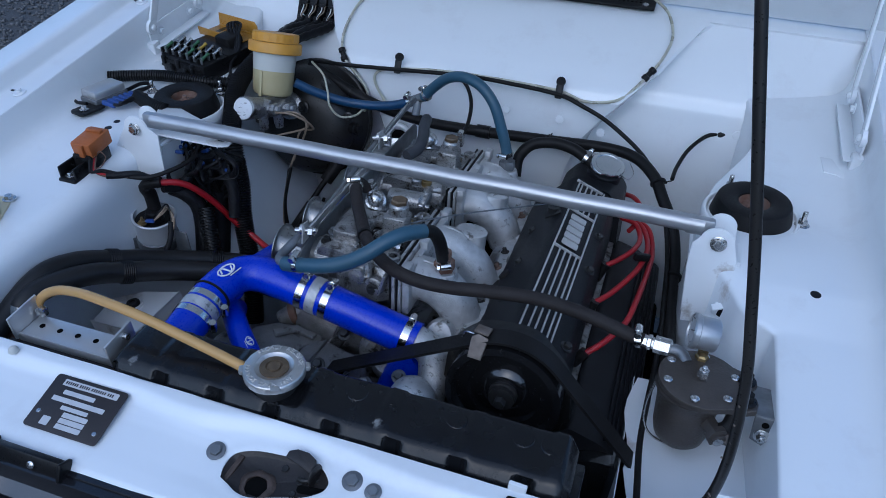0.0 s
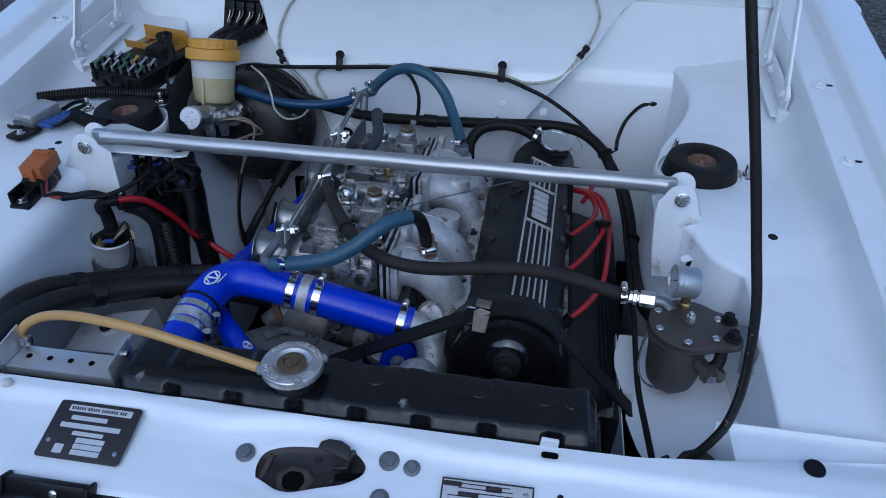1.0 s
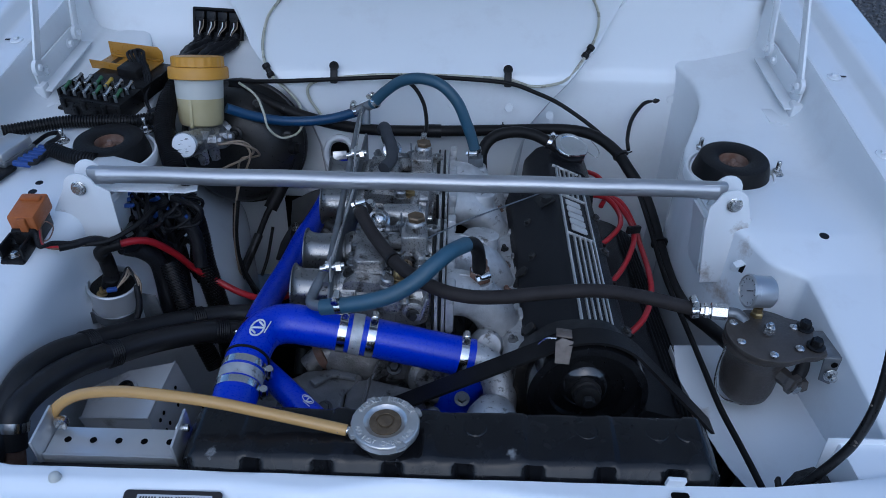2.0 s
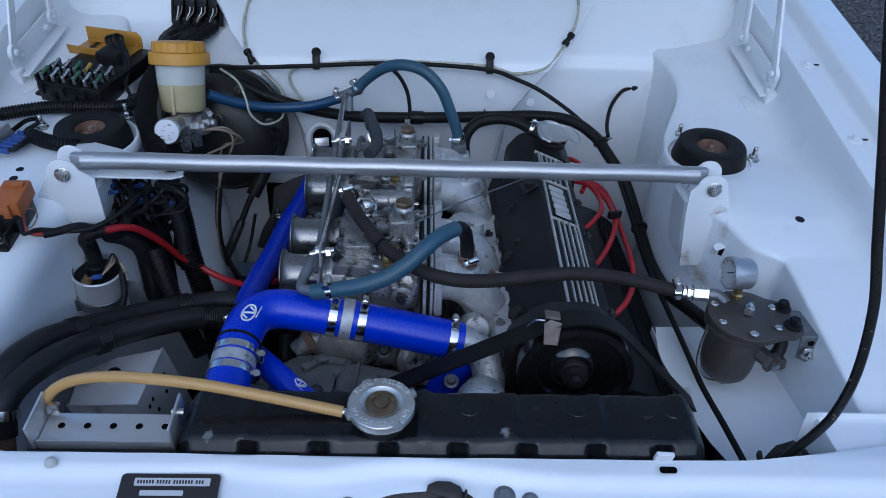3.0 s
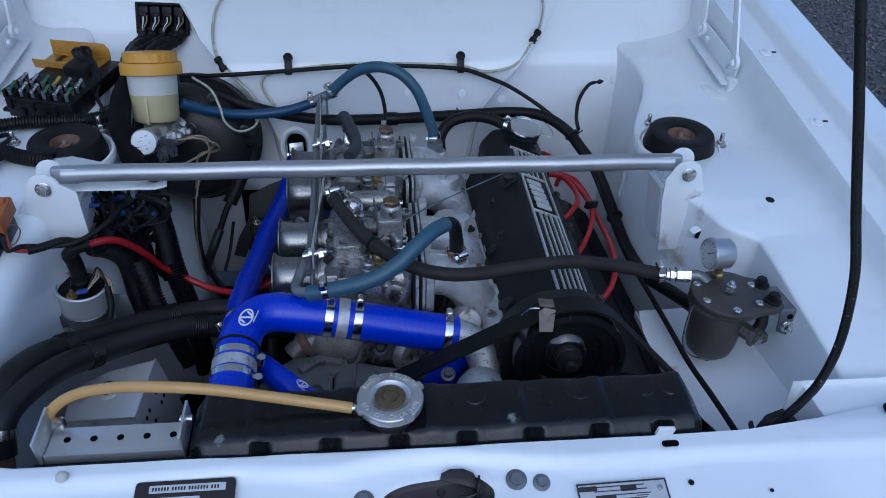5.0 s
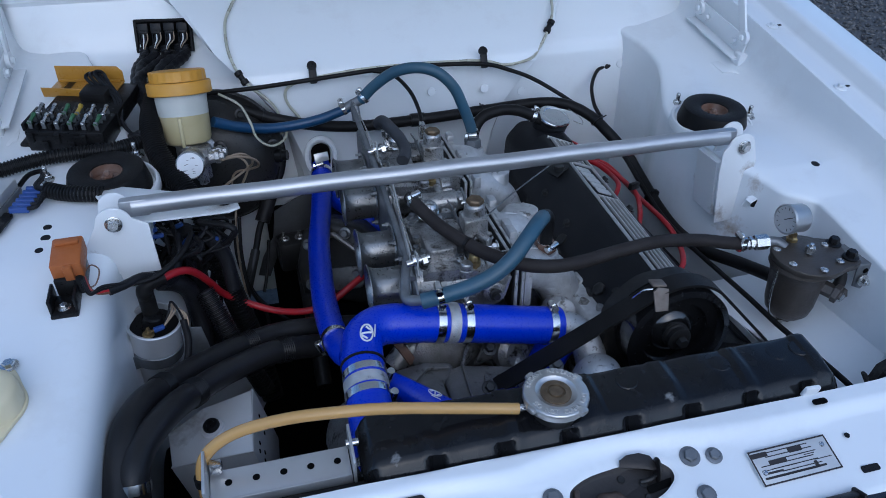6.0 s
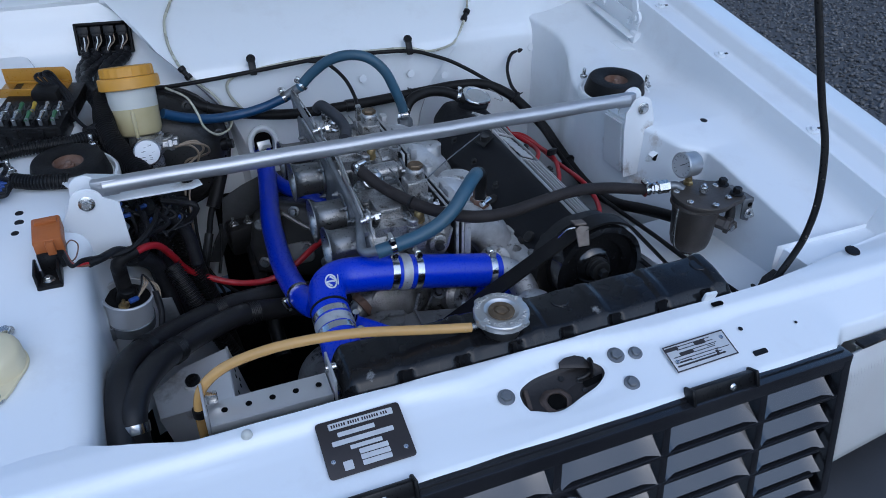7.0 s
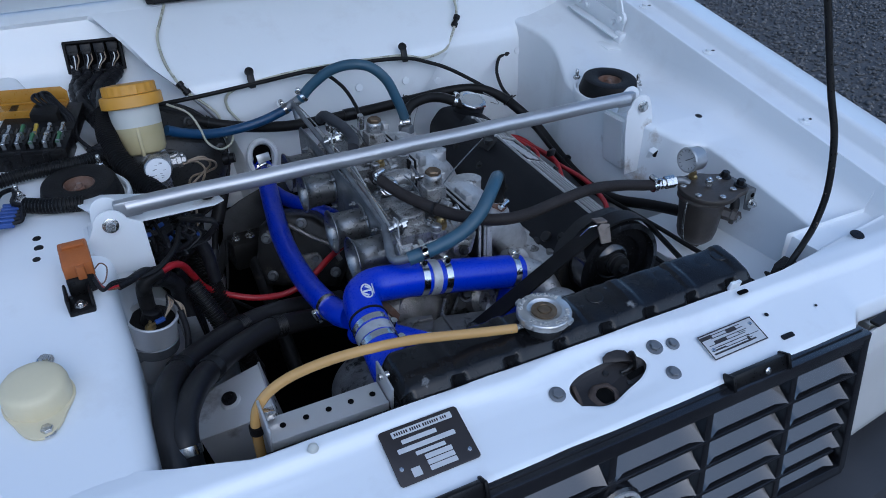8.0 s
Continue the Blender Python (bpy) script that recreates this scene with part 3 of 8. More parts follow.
# strut towers: domed plates with the holes in the shelf
hole_spots = ((0.559, 0.577, 0.0065), (-0.528, 0.655, 0.0055), (-0.527, 0.632, 0.006), (-0.531, 0.607, 0.005))
for x, y, r in hole_spots:
    # flat black discs take the place of the shaded holes
    part("shelf_hole", lathe([(r, 0), (r, 0.0006), (0, 0.0006)], (x, y, shelf_z(y) + 0.0012), (0, -0.17, 1), 18), PLASTIC, car, "small dark drain hole")

# bulkhead: a bulged middle and two set-back ends
MID = [(1.172, 0.975), (1.150, 0.966), (1.09, 0.935), (1.03, 0.900), (0.992, 0.872), (0.984, 0.858), (0.986, 0.83), (0.990, 0.78), (0.995, 0.72), (1.0, 0.66), (1.01, 0.55), (1.02, 0.40)]
END = [(1.172, 0.975), (1.168, 0.965), (1.160, 0.945), (1.150, 0.915), (1.135, 0.885), (1.115, 0.862), (1.092, 0.84), (1.065, 0.80), (1.05, 0.74), (1.045, 0.66), (1.04, 0.55), (1.04, 0.40)]
END_NEAR = [1.172, 1.164, 1.146, 1.114, 1.082, 1.062, 1.055, 1.052, 1.048, 1.045, 1.04, 1.04]
EDGE = [0.385, 0.375, 0.345, 0.315, 0.282, 0.268, 0.245, 0.21, 0.19, 0.18, 0.175, 0.17]
rows = []


def fine(values, n=4):
    k = np.arange(len(values))
    return np.interp(np.arange(0, len(values) - 1 + 1e-9, 1 / n), k, values)


for ym, zm, ye, ze, e, yn in zip(fine([p[0] for p in MID]), fine([p[1] for p in MID]), fine([p[0] for p in END]), fine([p[1] for p in END]), fine(EDGE), fine(END_NEAR)):
    row = [(-0.66 + (0.66 - e - 0.016) * t, ye, ze) for t in steps(0, 1, 8)]
    for x, k in ((-e - 0.010, 0.03), (-e - 0.004, 0.35), (-e + 0.002, 0.80), (-e + 0.010, 0.96)):
        row.append((x, ye + (ym - ye) * k, ze + (zm - ze) * k))
    row += [((e - 0.02) * t, ym, zm) for t in steps(-1, 1, 18)]
    for x, k in ((e - 0.010, 0.96), (e - 0.002, 0.80), (e + 0.004, 0.35), (e + 0.010, 0.03)):
        row.append((x, yn + (ym - yn) * k, ze + (zm - ze) * k))
    for t in steps(0, 1, 12):
        x = e + 0.016 + (0.66 - e - 0.016) * t
        row.append((x, yn + (ye - yn) * 0.8 * max(0.0, min(1.0, (x - 0.50) / 0.14)), ze))
    rows.append(row)
bulkhead = part("bulkhead", sheet(rows, thick=0.0012), WHITE, car, "white bulkhead with a bulged middle panel", sharp=30)
for x, y, z in ((-0.10, 0.981, 0.815), (0.06, 0.981, 0.818), (0.16, 0.981, 0.815), (0.235, 0.988, 0.80), (0.467, 1.0515, 0.812), (-0.30, 1.145, 0.90)):
    part("plug", lathe([(0.008, 0), (0.0075, 0.0015), (0, 0.002)], (x, y, z), (0, -1, 0.1), 16), WHITE, bulkhead, "painted blanking plug")
part("seam_flange", box((0.36, 0.014, 0.004), (0.10, 0.980, 0.762), (-4, 0, 0), 0.001), WHITE, bulkhead, "folded white seam flange")
# scuttle above the bulkhead
rows = [[(x, y, z) for x in steps(-0.80, 0.80, 16)] for y, z in ((1.176, 0.960), (1.167, 0.966), (1.165, 0.973), (1.172, 0.978), (1.30, 0.994), (1.60, 1.03))]
part("scuttle", sheet(rows, thick=0.0012), WHITE, car, "white scuttle panel under the windscreen")
vent = part("scuttle_vent", box((0.56, 0.085, 0.006), (0.0, 1.200, 0.990), (9, 0, 0), 0.003), PLASTIC, car, "black perforated scuttle vent strip")
# tiny near-black discs stand for the shaded vent holes
bm = bmesh.new()
for i in range(66):
    for j in range(5):
        lathe([(0.0022, 0), (0.0022, 0.0008), (0, 0.0008)], (-0.255 + 0.0078 * i, 1.178 + 0.010 * j, 0.9898 + 0.00158 * j), (0, 0, 1), 6, bm)
part("perforations", bm, DEEP_SHADE, vent)
for x in (-0.262, 0.09, 0.262):
    part("vent_screw", screw((x, 1.168, 0.9878), (0, -0.15, 1), 0.0065), ZINC, vent, "bright cross-head screw")


# slam panel with the latch opening
def slam_z(y):
    return float(np.interp(y, [0.088, 0.094, 0.100, 0.165, 0.1685, 0.174, 0.178, 0.205, 0.23, 0.32], [0.690, 0.704, 0.712, 0.7345, 0.737, 0.7445, 0.747, 0.7505, 0.7490, 0.7595]))


def slam_rear(x):
    return float(np.interp(x, [-0.66, -0.47, -0.43, -0.36, 0.32, 0.365, 0.425, 0.460, 0.54, 0.66], [0.24, 0.24, 0.222, 0.202, 0.198, 0.199, 0.206, 0.213, 0.226, 0.242]))


def panel_z(x, y):
    """Height of the slam panel, with its dished middle round the latch."""
    dish = math.exp(-((x - 0.03) / 0.10) ** 2)
    shift = (0.020 * dish + 0.004 * math.sin(5 * x) + 0.016 * max(0.0, min(1.0, (-0.06 - x) / 0.08))) * max(0.0, min(1.0, (y - 0.115) / 0.045))
    return slam_z(y - shift) - 0.005 * dish * max(0.0, min(1.0, (0.19 - y) / 0.03)) * max(0.0, min(1.0, (y - 0.10) / 0.03))


LATCH = [(-0.008, 0.136), (-0.011, 0.147), (-0.009, 0.160), (0.0, 0.167), (0.019, 0.1725), (0.049, 0.175), (0.072, 0.175), (0.085, 0.173), (0.095, 0.166), (0.099, 0.160), (0.097, 0.152), (0.087, 0.1445), (0.077, 0.140), (0.055, 0.134), (0.034, 0.127), (0.025, 0.1255), (0.014, 0.127), (0.003, 0.132)]
hole = [(p.x, p.y) for p in smooth_path([(x, y, 0) for x, y in LATCH + LATCH[:1]], 5)][:-1]


def in_hole(x, y):
    hit = False
    for (x0, y0), (x1, y1) in zip(hole, hole[1:] + hole[:1]):
        if (y0 > y) != (y1 > y) and x < x0 + (x1 - x0) * (y - y0) / (y1 - y0):
            hit = not hit
    return hit


made = bmesh.new()
grid = []
xs = steps(-0.66, -0.05, 60) + steps(-0.05, 0.14, 64)[1:] + steps(0.14, 0.66, 52)[1:]
for x in xs:
    yr = slam_rear(x)
    col = [0.088, 0.091, 0.094, 0.097] + steps(0.100, yr, 36)
    wob = 0.0014 * math.sin(23 * x) + 0.0009 * math.sin(61 * x + 1) + 0.0012 * math.exp(-((x - 0.16) / 0.02) ** 2) - 0.0014 * math.exp(-((x + 0.06) / 0.025) ** 2)
    bump_up = 0.004 * math.exp(-((x - 0.045) / 0.09) ** 2)
    back = 0.030 * max(0.0, min(1.0, (abs(x) - 0.400) / 0.035))
    line = []
    for y in col:
        z = panel_z(x, y) + wob * (0.3 if y > 0.17 else 0.6)
        if -0.06 < x < 0.14:
            near = min((h[0] - x) ** 2 + (h[1] - y) ** 2 for h in hole[::2])
            z += 0.0012 * math.exp(-near / 0.00006)
        z -= 0.013 * max(0.0, min(1.0, (x - 0.40) / 0.05)) * max(0.0, min(1.0, (y - 0.20) / 0.08))
        line.append(made.verts.new((x, y + back * max(0.0, (0.165 - y) / 0.077), z)))
    line += [made.verts.new((x, yr + 0.002, slam_z(yr) - 0.004)), made.verts.new((x, yr + 0.002, slam_z(yr) - 0.022))]
    grid.append(line)
for a, b in zip(grid, grid[1:]):
    for i in range(len(a) - 1):
        c = (a[i].co + b[i + 1].co) / 2
        if not in_hole(c.x, c.y):
            made.faces.new((a[i], a[i + 1], b[i + 1], b[i]))
rim = [v for v in made.verts if v.is_boundary and -0.03 < v.co.x < 0.115 and 0.110 < v.co.y < 0.190 and v.link_faces]
for v in rim:
    best = min(hole, key=lambda h: (h[0] - v.co.x) ** 2 + (h[1] - v.co.y) ** 2)
    v.co.x, v.co.y = best
    v.co.z = panel_z(v.co.x, v.co.y) + 0.0008
bmesh.ops.delete(made, geom=[v for v in made.verts if not v.link_faces], context="VERTS")
bmesh.ops.recalc_face_normals(made, faces=made.faces)
bmesh.ops.solidify(made, geom=made.faces[:], thickness=0.0015)
slam = part("slam_panel", made, WHITE, car, "white slam panel over the grille", sharp=55)

# latch pan, pull and bolts
rows = []
for grow, dz in ((1.06, -0.0016), (1.0, -0.0028), (0.95, -0.0042), (0.90, -0.0045), (0.55, -0.0045), (0.05, -0.0045)):
    rows.append([(0.044 + (x - 0.044) * grow, 0.151 + (y - 0.151) * grow, panel_z(0.044 + (x - 0.044) * grow, 0.151 + (y - 0.151) * grow) + dz) for x, y in hole + hole[:1]])
latch = part("bonnet_latch", sheet(rows, thick=0.001), LATCH_METAL, car, "dark greasy bonnet latch plate in its opening")
LN = (0, -0.33, 1)
ZL = panel_z(0.029, 0.141) - 0.0045
bm = lathe([(0.0195, -0.001), (0.0180, 0.0010), (0.0140, 0.0028), (0.0115, 0.0026), (0.0105, -0.004)], (0.029, 0.141, ZL), LN, 28, ripple=lambda a: 1 + 0.05 * math.sin(3 * a) + 0.03 * math.sin(7 * a + 1), caps=False)
part("striker_cup", bm, CUP_RUST, latch, "rusty worn striker rim")
# near-black disc painted for the shaded depth of the striker hole
part("striker_hole", lathe([(0.0112, 0), (0.0112, 0.0008), (0, 0.0008)], (0.029, 0.1405, ZL + 0.0004), LN, 22), DEEP_SHADE, latch)
bm = box((0.006, 0.034, 0.004), (-0.003, 0.150, panel_z(-0.003, 0.150) - 0.0040), (18, 10, -8), 0.0018)
part("pressed_wall", bm, CUP_RUST, latch, "worn folded edge of the latch plate")
for x, y, r in ((0.048, 0.167, 0.0042), (0.067, 0.145, 0.0036), (0.069, 0.159, 0.0045), (0.086, 0.163, 0.0020)):
    part("pressed_dimple", lathe([(r, 0), (r * 0.8, 0.0012), (r * 0.4, 0.0012), (0, 0.0006)], (x, y, panel_z(x, y) - 0.0042), LN, 14), GRIME, latch)
# the slot is a flat near-black plate, its shade in the colour
part("lever_slot", prism(rounded(0.030, 0.0075, 0.0032), 0.0008, frame_to((0.084, 0.1525, panel_z(0.084, 0.1525) - 0.0040), LN, 8), 0), DEEP_SHADE, latch)
fin = [(0.011 * math.cos(a), 0.013 * math.sin(a)) for a in (2 * math.pi * k / 18 for k in range(18))]
lever = part("release_lever", prism(fin, 0.0022, Matrix.Translation((0.0825, 0.163, 0.729)) @ Matrix.Rotation(radians(80), 4, "Z") @ Matrix.Rotation(radians(90), 4, "X"), 0.0007), LATCH_METAL, latch, "bent dark release lever")
tab = [(-0.019, -0.006), (-0.018, 0.001), (-0.010, 0.0055), (0.003, 0.0065), (0.013, 0.003), (0.018, -0.005), (0.018, -0.012), (0.004, -0.009)]
part("lever_tab", prism(tab, 0.0022, Matrix.Translation((0.0665, 0.174, 0.735)) @ Matrix.Rotation(radians(-8), 4, "Z") @ Matrix.Rotation(radians(35), 4, "X"), 0.0007), LATCH_METAL, lever)
part("lever_link", sweep(smooth_path([(0.066, 0.160, panel_z(0.066, 0.160) - 0.002), (0.073, 0.158, 0.7225), (0.082, 0.160, 0.724)], 5), 0.0022, 8), GRIME, lever)
for k, (x, y, r) in enumerate(((-0.0265, 0.159, 0.0105), (0.1215, 0.168, 0.0110), (0.1455, 0.163, 0.0090), (0.120, 0.130, 0.0100))):
    bm = bolt((x, y, panel_z(x, y) + 0.0010), (0, -0.33, 1), r * 0.62, 0.004, None, True, 13 * k)
    part("slam_bolt", bm, DULL_GREY, slam, "grey washered bolt")
for x, y, r in ((-0.49, 0.165, 0.010), (0.534, 0.213, 0.0105)):
    part("blanking_plug", lathe([(r, 0), (r * 0.9, 0.0015), (0, 0.002)], (x, y, slam_z(y) + 0.0012), (0, -0.2, 1), 20), PLASTIC, slam, "dark rubber blanking plug")
for x, y, r in ((0.292, 0.152, 0.003), (0.37, 0.14, 0.002)):
    # pin holes are black discs, their shade in the colour
    part("pin_hole", lathe([(r, 0), (r, 0.0005), (0, 0.0005)], (x, y, slam_z(y) + 0.0012), (0, -0.3, 1), 10), PLASTIC, slam)
bm = prism(rounded(0.020, 0.007, 0.002), 0.0012, frame_to((0.296, 0.118, slam_z(0.118) + 0.0005), (0, -0.33, 1)), 0)
part("slot", bm, PLASTIC, slam, "dark rubber stop slot")
bm = box((0.018, 0.005, 0.014), (0.278, 0.199, 0.753), (14, 4, 0), 0.0015)
part("tank_tab", bm, OLD_WHITE, slam, "bent white mounting tab")
# flat near-black plate in place of a shaded hole by the tab
part("tab_hole", prism(rounded(0.017, 0.007, 0.003), 0.001, frame_to((0.279, 0.185, 0.7505), (0, -0.1, 1)), 0), DEEP_SHADE, slam)
bm = lathe([(0.006, 0), (0.005, 0.004), (0.003, 0.006), (0, 0.0065)], (-0.305, 0.188, 0.748), (0, -0.1, 1), 16)
part("clear_stop", bm, MILKY, slam, "small pale plastic stop")


# identification plates
def on_slam(x, y, turn):
    n = Vector((0, -0.33, 1)).normalized()
    m = Matrix.Translation((x, y, slam_z(y) + 0.0012))
    ex = Vector((math.cos(radians(turn)), math.sin(radians(turn)), 0))
    ex = (ex - n * ex.dot(n)).normalized()
    ey = n.cross(ex)
    return m @ Matrix(((ex.x, ey.x, n.x, 0), (ex.y, ey.y, n.y, 0), (ex.z, ey.z, n.z, 0), (0, 0, 0, 1)))


def plate_one():
    m = on_slam(-0.192, 0.152, 0)
    pl = tagged(part("maker_plate", prism(rounded(0.092, 0.064, 0.004), 0.001, m, 0.0003), PLATE_BLACK, car), "black identification plate with bare metal lettering")
    for x, y, w, h in ((0.002, 0.024, 0.070, 0.0075), (-0.006, 0.0135, 0.040, 0.005), (-0.001, 0.0045, 0.066, 0.0055), (0.0, -0.0035, 0.034, 0.0045),
                       (0.006, -0.0105, 0.031, 0.0055), (0.006, -0.017, 0.031, 0.0055), (0.006, -0.0235, 0.031, 0.0055), (-0.024, -0.0215, 0.010, 0.010)):
        part("plate_field", prism(rounded(w, h, 0.0008, 2), 0.0003, m @ pose(x, y, 0.0010), 0), PLATE_SILVER, pl)
    x = -0.0315
    for n in (6, 5, 7, 3):
        for k in range(n):
            part("print_bar", prism(rounded(0.0017, 0.0034, 0.0003, 2), 0.0002, m @ pose(x + 0.002, 0.024, 0.0013), 0), PLATE_BLACK, pl)
            x += 0.0027
        x += 0.0018
    for x, y in ((-0.038, -0.014), (0.0375, -0.020)):
        part("rivet", lathe([(0.0028, 0), (0.0024, 0.001), (0, 0.0012)], m @ Vector((x, y, 0.001)), (0, -0.33, 1), 12), ZINC, pl)


def plate_two():
    m = on_slam(0.2225, 0.140, 1)
    pl = tagged(part("data_plate", prism(rounded(0.090, 0.037, 0.001), 0.0008, m, 0.0002), PLATE_SILVER, car), "small bare metal data plate with black print")
    for x, y, w, h in ((0, 0.0172, 0.088, 0.0016), (0, -0.0172, 0.088, 0.0016), (-0.0438, 0, 0.0016, 0.036), (0.0438, 0, 0.0016, 0.036), (-0.034, 0.0125, 0.018, 0.005),
                       (0.006, 0.011, 0.016, 0.006), (-0.018, 0.003, 0.020, 0.005), (0.018, 0.003, 0.012, 0.0008), (-0.02, -0.0035, 0.040, 0.0008), (0.02, -0.008, 0.004, 0.006),
                       (-0.005, -0.011, 0.070, 0.0022), (0.03, -0.004, 0.020, 0.0008), (-0.028, -0.0065, 0.022, 0.0022)):
        part("print_bar", prism(rounded(w, h, min(w, h) * 0.2, 2), 0.0002, m @ pose(x, y, 0.0008), 0), PLATE_BLACK, pl)
    for k in range(7):
        part("print_bar", prism(rounded(0.060 - 0.007 * (k % 3), 0.0010, 0.0003, 2), 0.0002, m @ pose(-0.008 + 0.006 * (k % 3), 0.0135 - 0.0042 * k, 0.0008), 0), PLATE_BLACK, pl)
    for x, y in ((-0.037, -0.005), (0.037, 0.009)):
        part("rivet", lathe([(0.003, 0), (0.0024, 0.001), (0, 0.0012)], m @ Vector((x, y, 0.0008)), (0, -0.33, 1), 12), ZINC, pl)


plate_one()
plate_two()

# lower bay, radiator bulkhead and underside, near-black in place of deep shade
part("shade_floor", box((0.95, 0.9, 0.02), (0, 0.66, 0.30), bevel=0), DEEP_SHADE, car, "near-black floor added for the deep shade of the bay")
part("front_crossmember", box((1.2, 0.02, 0.36), (0, 0.165, 0.50), bevel=0), DEEP_SHADE, car)
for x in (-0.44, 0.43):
    part("side_rail", box((0.02, 0.9, 0.2), (x, 0.66, 0.36), bevel=0), DEEP_SHADE, car)
part("chassis_leg", box((0.08, 0.62, 0.09), (0.36, 0.66, 0.44), bevel=0.01), DEEP_SHADE, car)
# body behind and beside
bm = box((1.55, 0.03, 0.62), (0, 1.72, 0.68), bevel=0.004)
part("cabin_front", bm, WHITE, car)
# bonnet, raised on its rear hinges
rows = []
for t in steps(0, 1, 10):
    y, z = 1.205 - 0.825 * t, 1.00 + 0.71 * t
    rows.append([(x, y + 0.02 * (1 - (x / 0.7) ** 2), z) for x in steps(-0.68, 0.68, 12)])
part("bonnet", sheet(rows, thick=0.018), WHITE, car, "raised white bonnet")

# front wheels
for s in (-1, 1):
    tyre = part("front_wheel", lathe([(0.17, -0.085), (0.25, -0.09), (0.278, -0.075), (0.285, -0.05), (0.285, 0.05), (0.278, 0.075), (0.25, 0.09), (0.17, 0.085)], (s * 0.665, 0.66, 0.284), (1, 0, 0), 40), RUBBER, car, "black tyre under the wing")
    part("rim", lathe([(0.172, -0.08), (0.165, -0.05), (0.05, -0.02), (0.05, 0.02), (0.165, 0.05), (0.172, 0.08)], (s * 0.665, 0.66, 0.284), (1, 0, 0), 32), DULL_GREY, tyre)

# bonnet hinges
def hinge(s):
    h = part("bonnet_hinge", box((0.004, 0.175, 0.040), (s * 0.630, 0.980, 0.892), (10, 0, 0), 0.0015), WHITE, car, "white two-arm bonnet hinge")
    bm = box((0.028, 0.175, 0.004), (s * 0.622, 0.980, 0.874), (10, 0, 0), 0.0015)
    box((0.018, 0.022, 0.030), (s * 0.628, 0.900, shelf_z(0.900) + 0.014), (10, 0, 0), 0.004, bm)
    prism([(-0.030, -0.010), (-0.012, -0.014), (-0.006, -0.020), (0.006, -0.020), (0.010, -0.012), (0.016, -0.006), (0.016, 0.030), (-0.034, 0.030)], 0.0025, pose(s * 0.616, 0.893, shelf_z(0.893) + 0.001, 10, 0, 0), 0.0008, bm)
    part("hinge_foot", bm, WHITE, h)
    for y0, z0, y1, z1 in ((0.897, 0.897, 0.985, 1.10), (1.050, 0.912, 1.085, 1.10)):
        d = Vector((0, y1 - y0, z1 - z0))
        mid = Vector((s * 0.6245, (y0 + y1) / 2, (z0 + z1) / 2))
        bm = box((0.005, 0.019, d.length), mid, (-math.degrees(math.atan2(d.y, d.z)), 0, 0), 0.0015)
        lathe([(0.0135, -0.0034), (0.0135, 0.0034), (0, 0.0034)], (s * 0.6245, y0, z0), (1, 0, 0), 20, bm)
        lathe([(0.006, 0), (0.006, 0.004), (0.003, 0.006), (0, 0.006)], (s * 0.6215, y0, z0), (-s, 0, 0), 12, bm)
        part("hinge_arm", bm, WHITE, h)
    for y, z in ((0.925, 0.883), (1.022, 0.900)):
        part("hinge_bolt", bolt((s * 0.628, y, z), (-s, 0, 0), 0.006, 0.005), WHITE, h)


hinge(1)
hinge(-1)

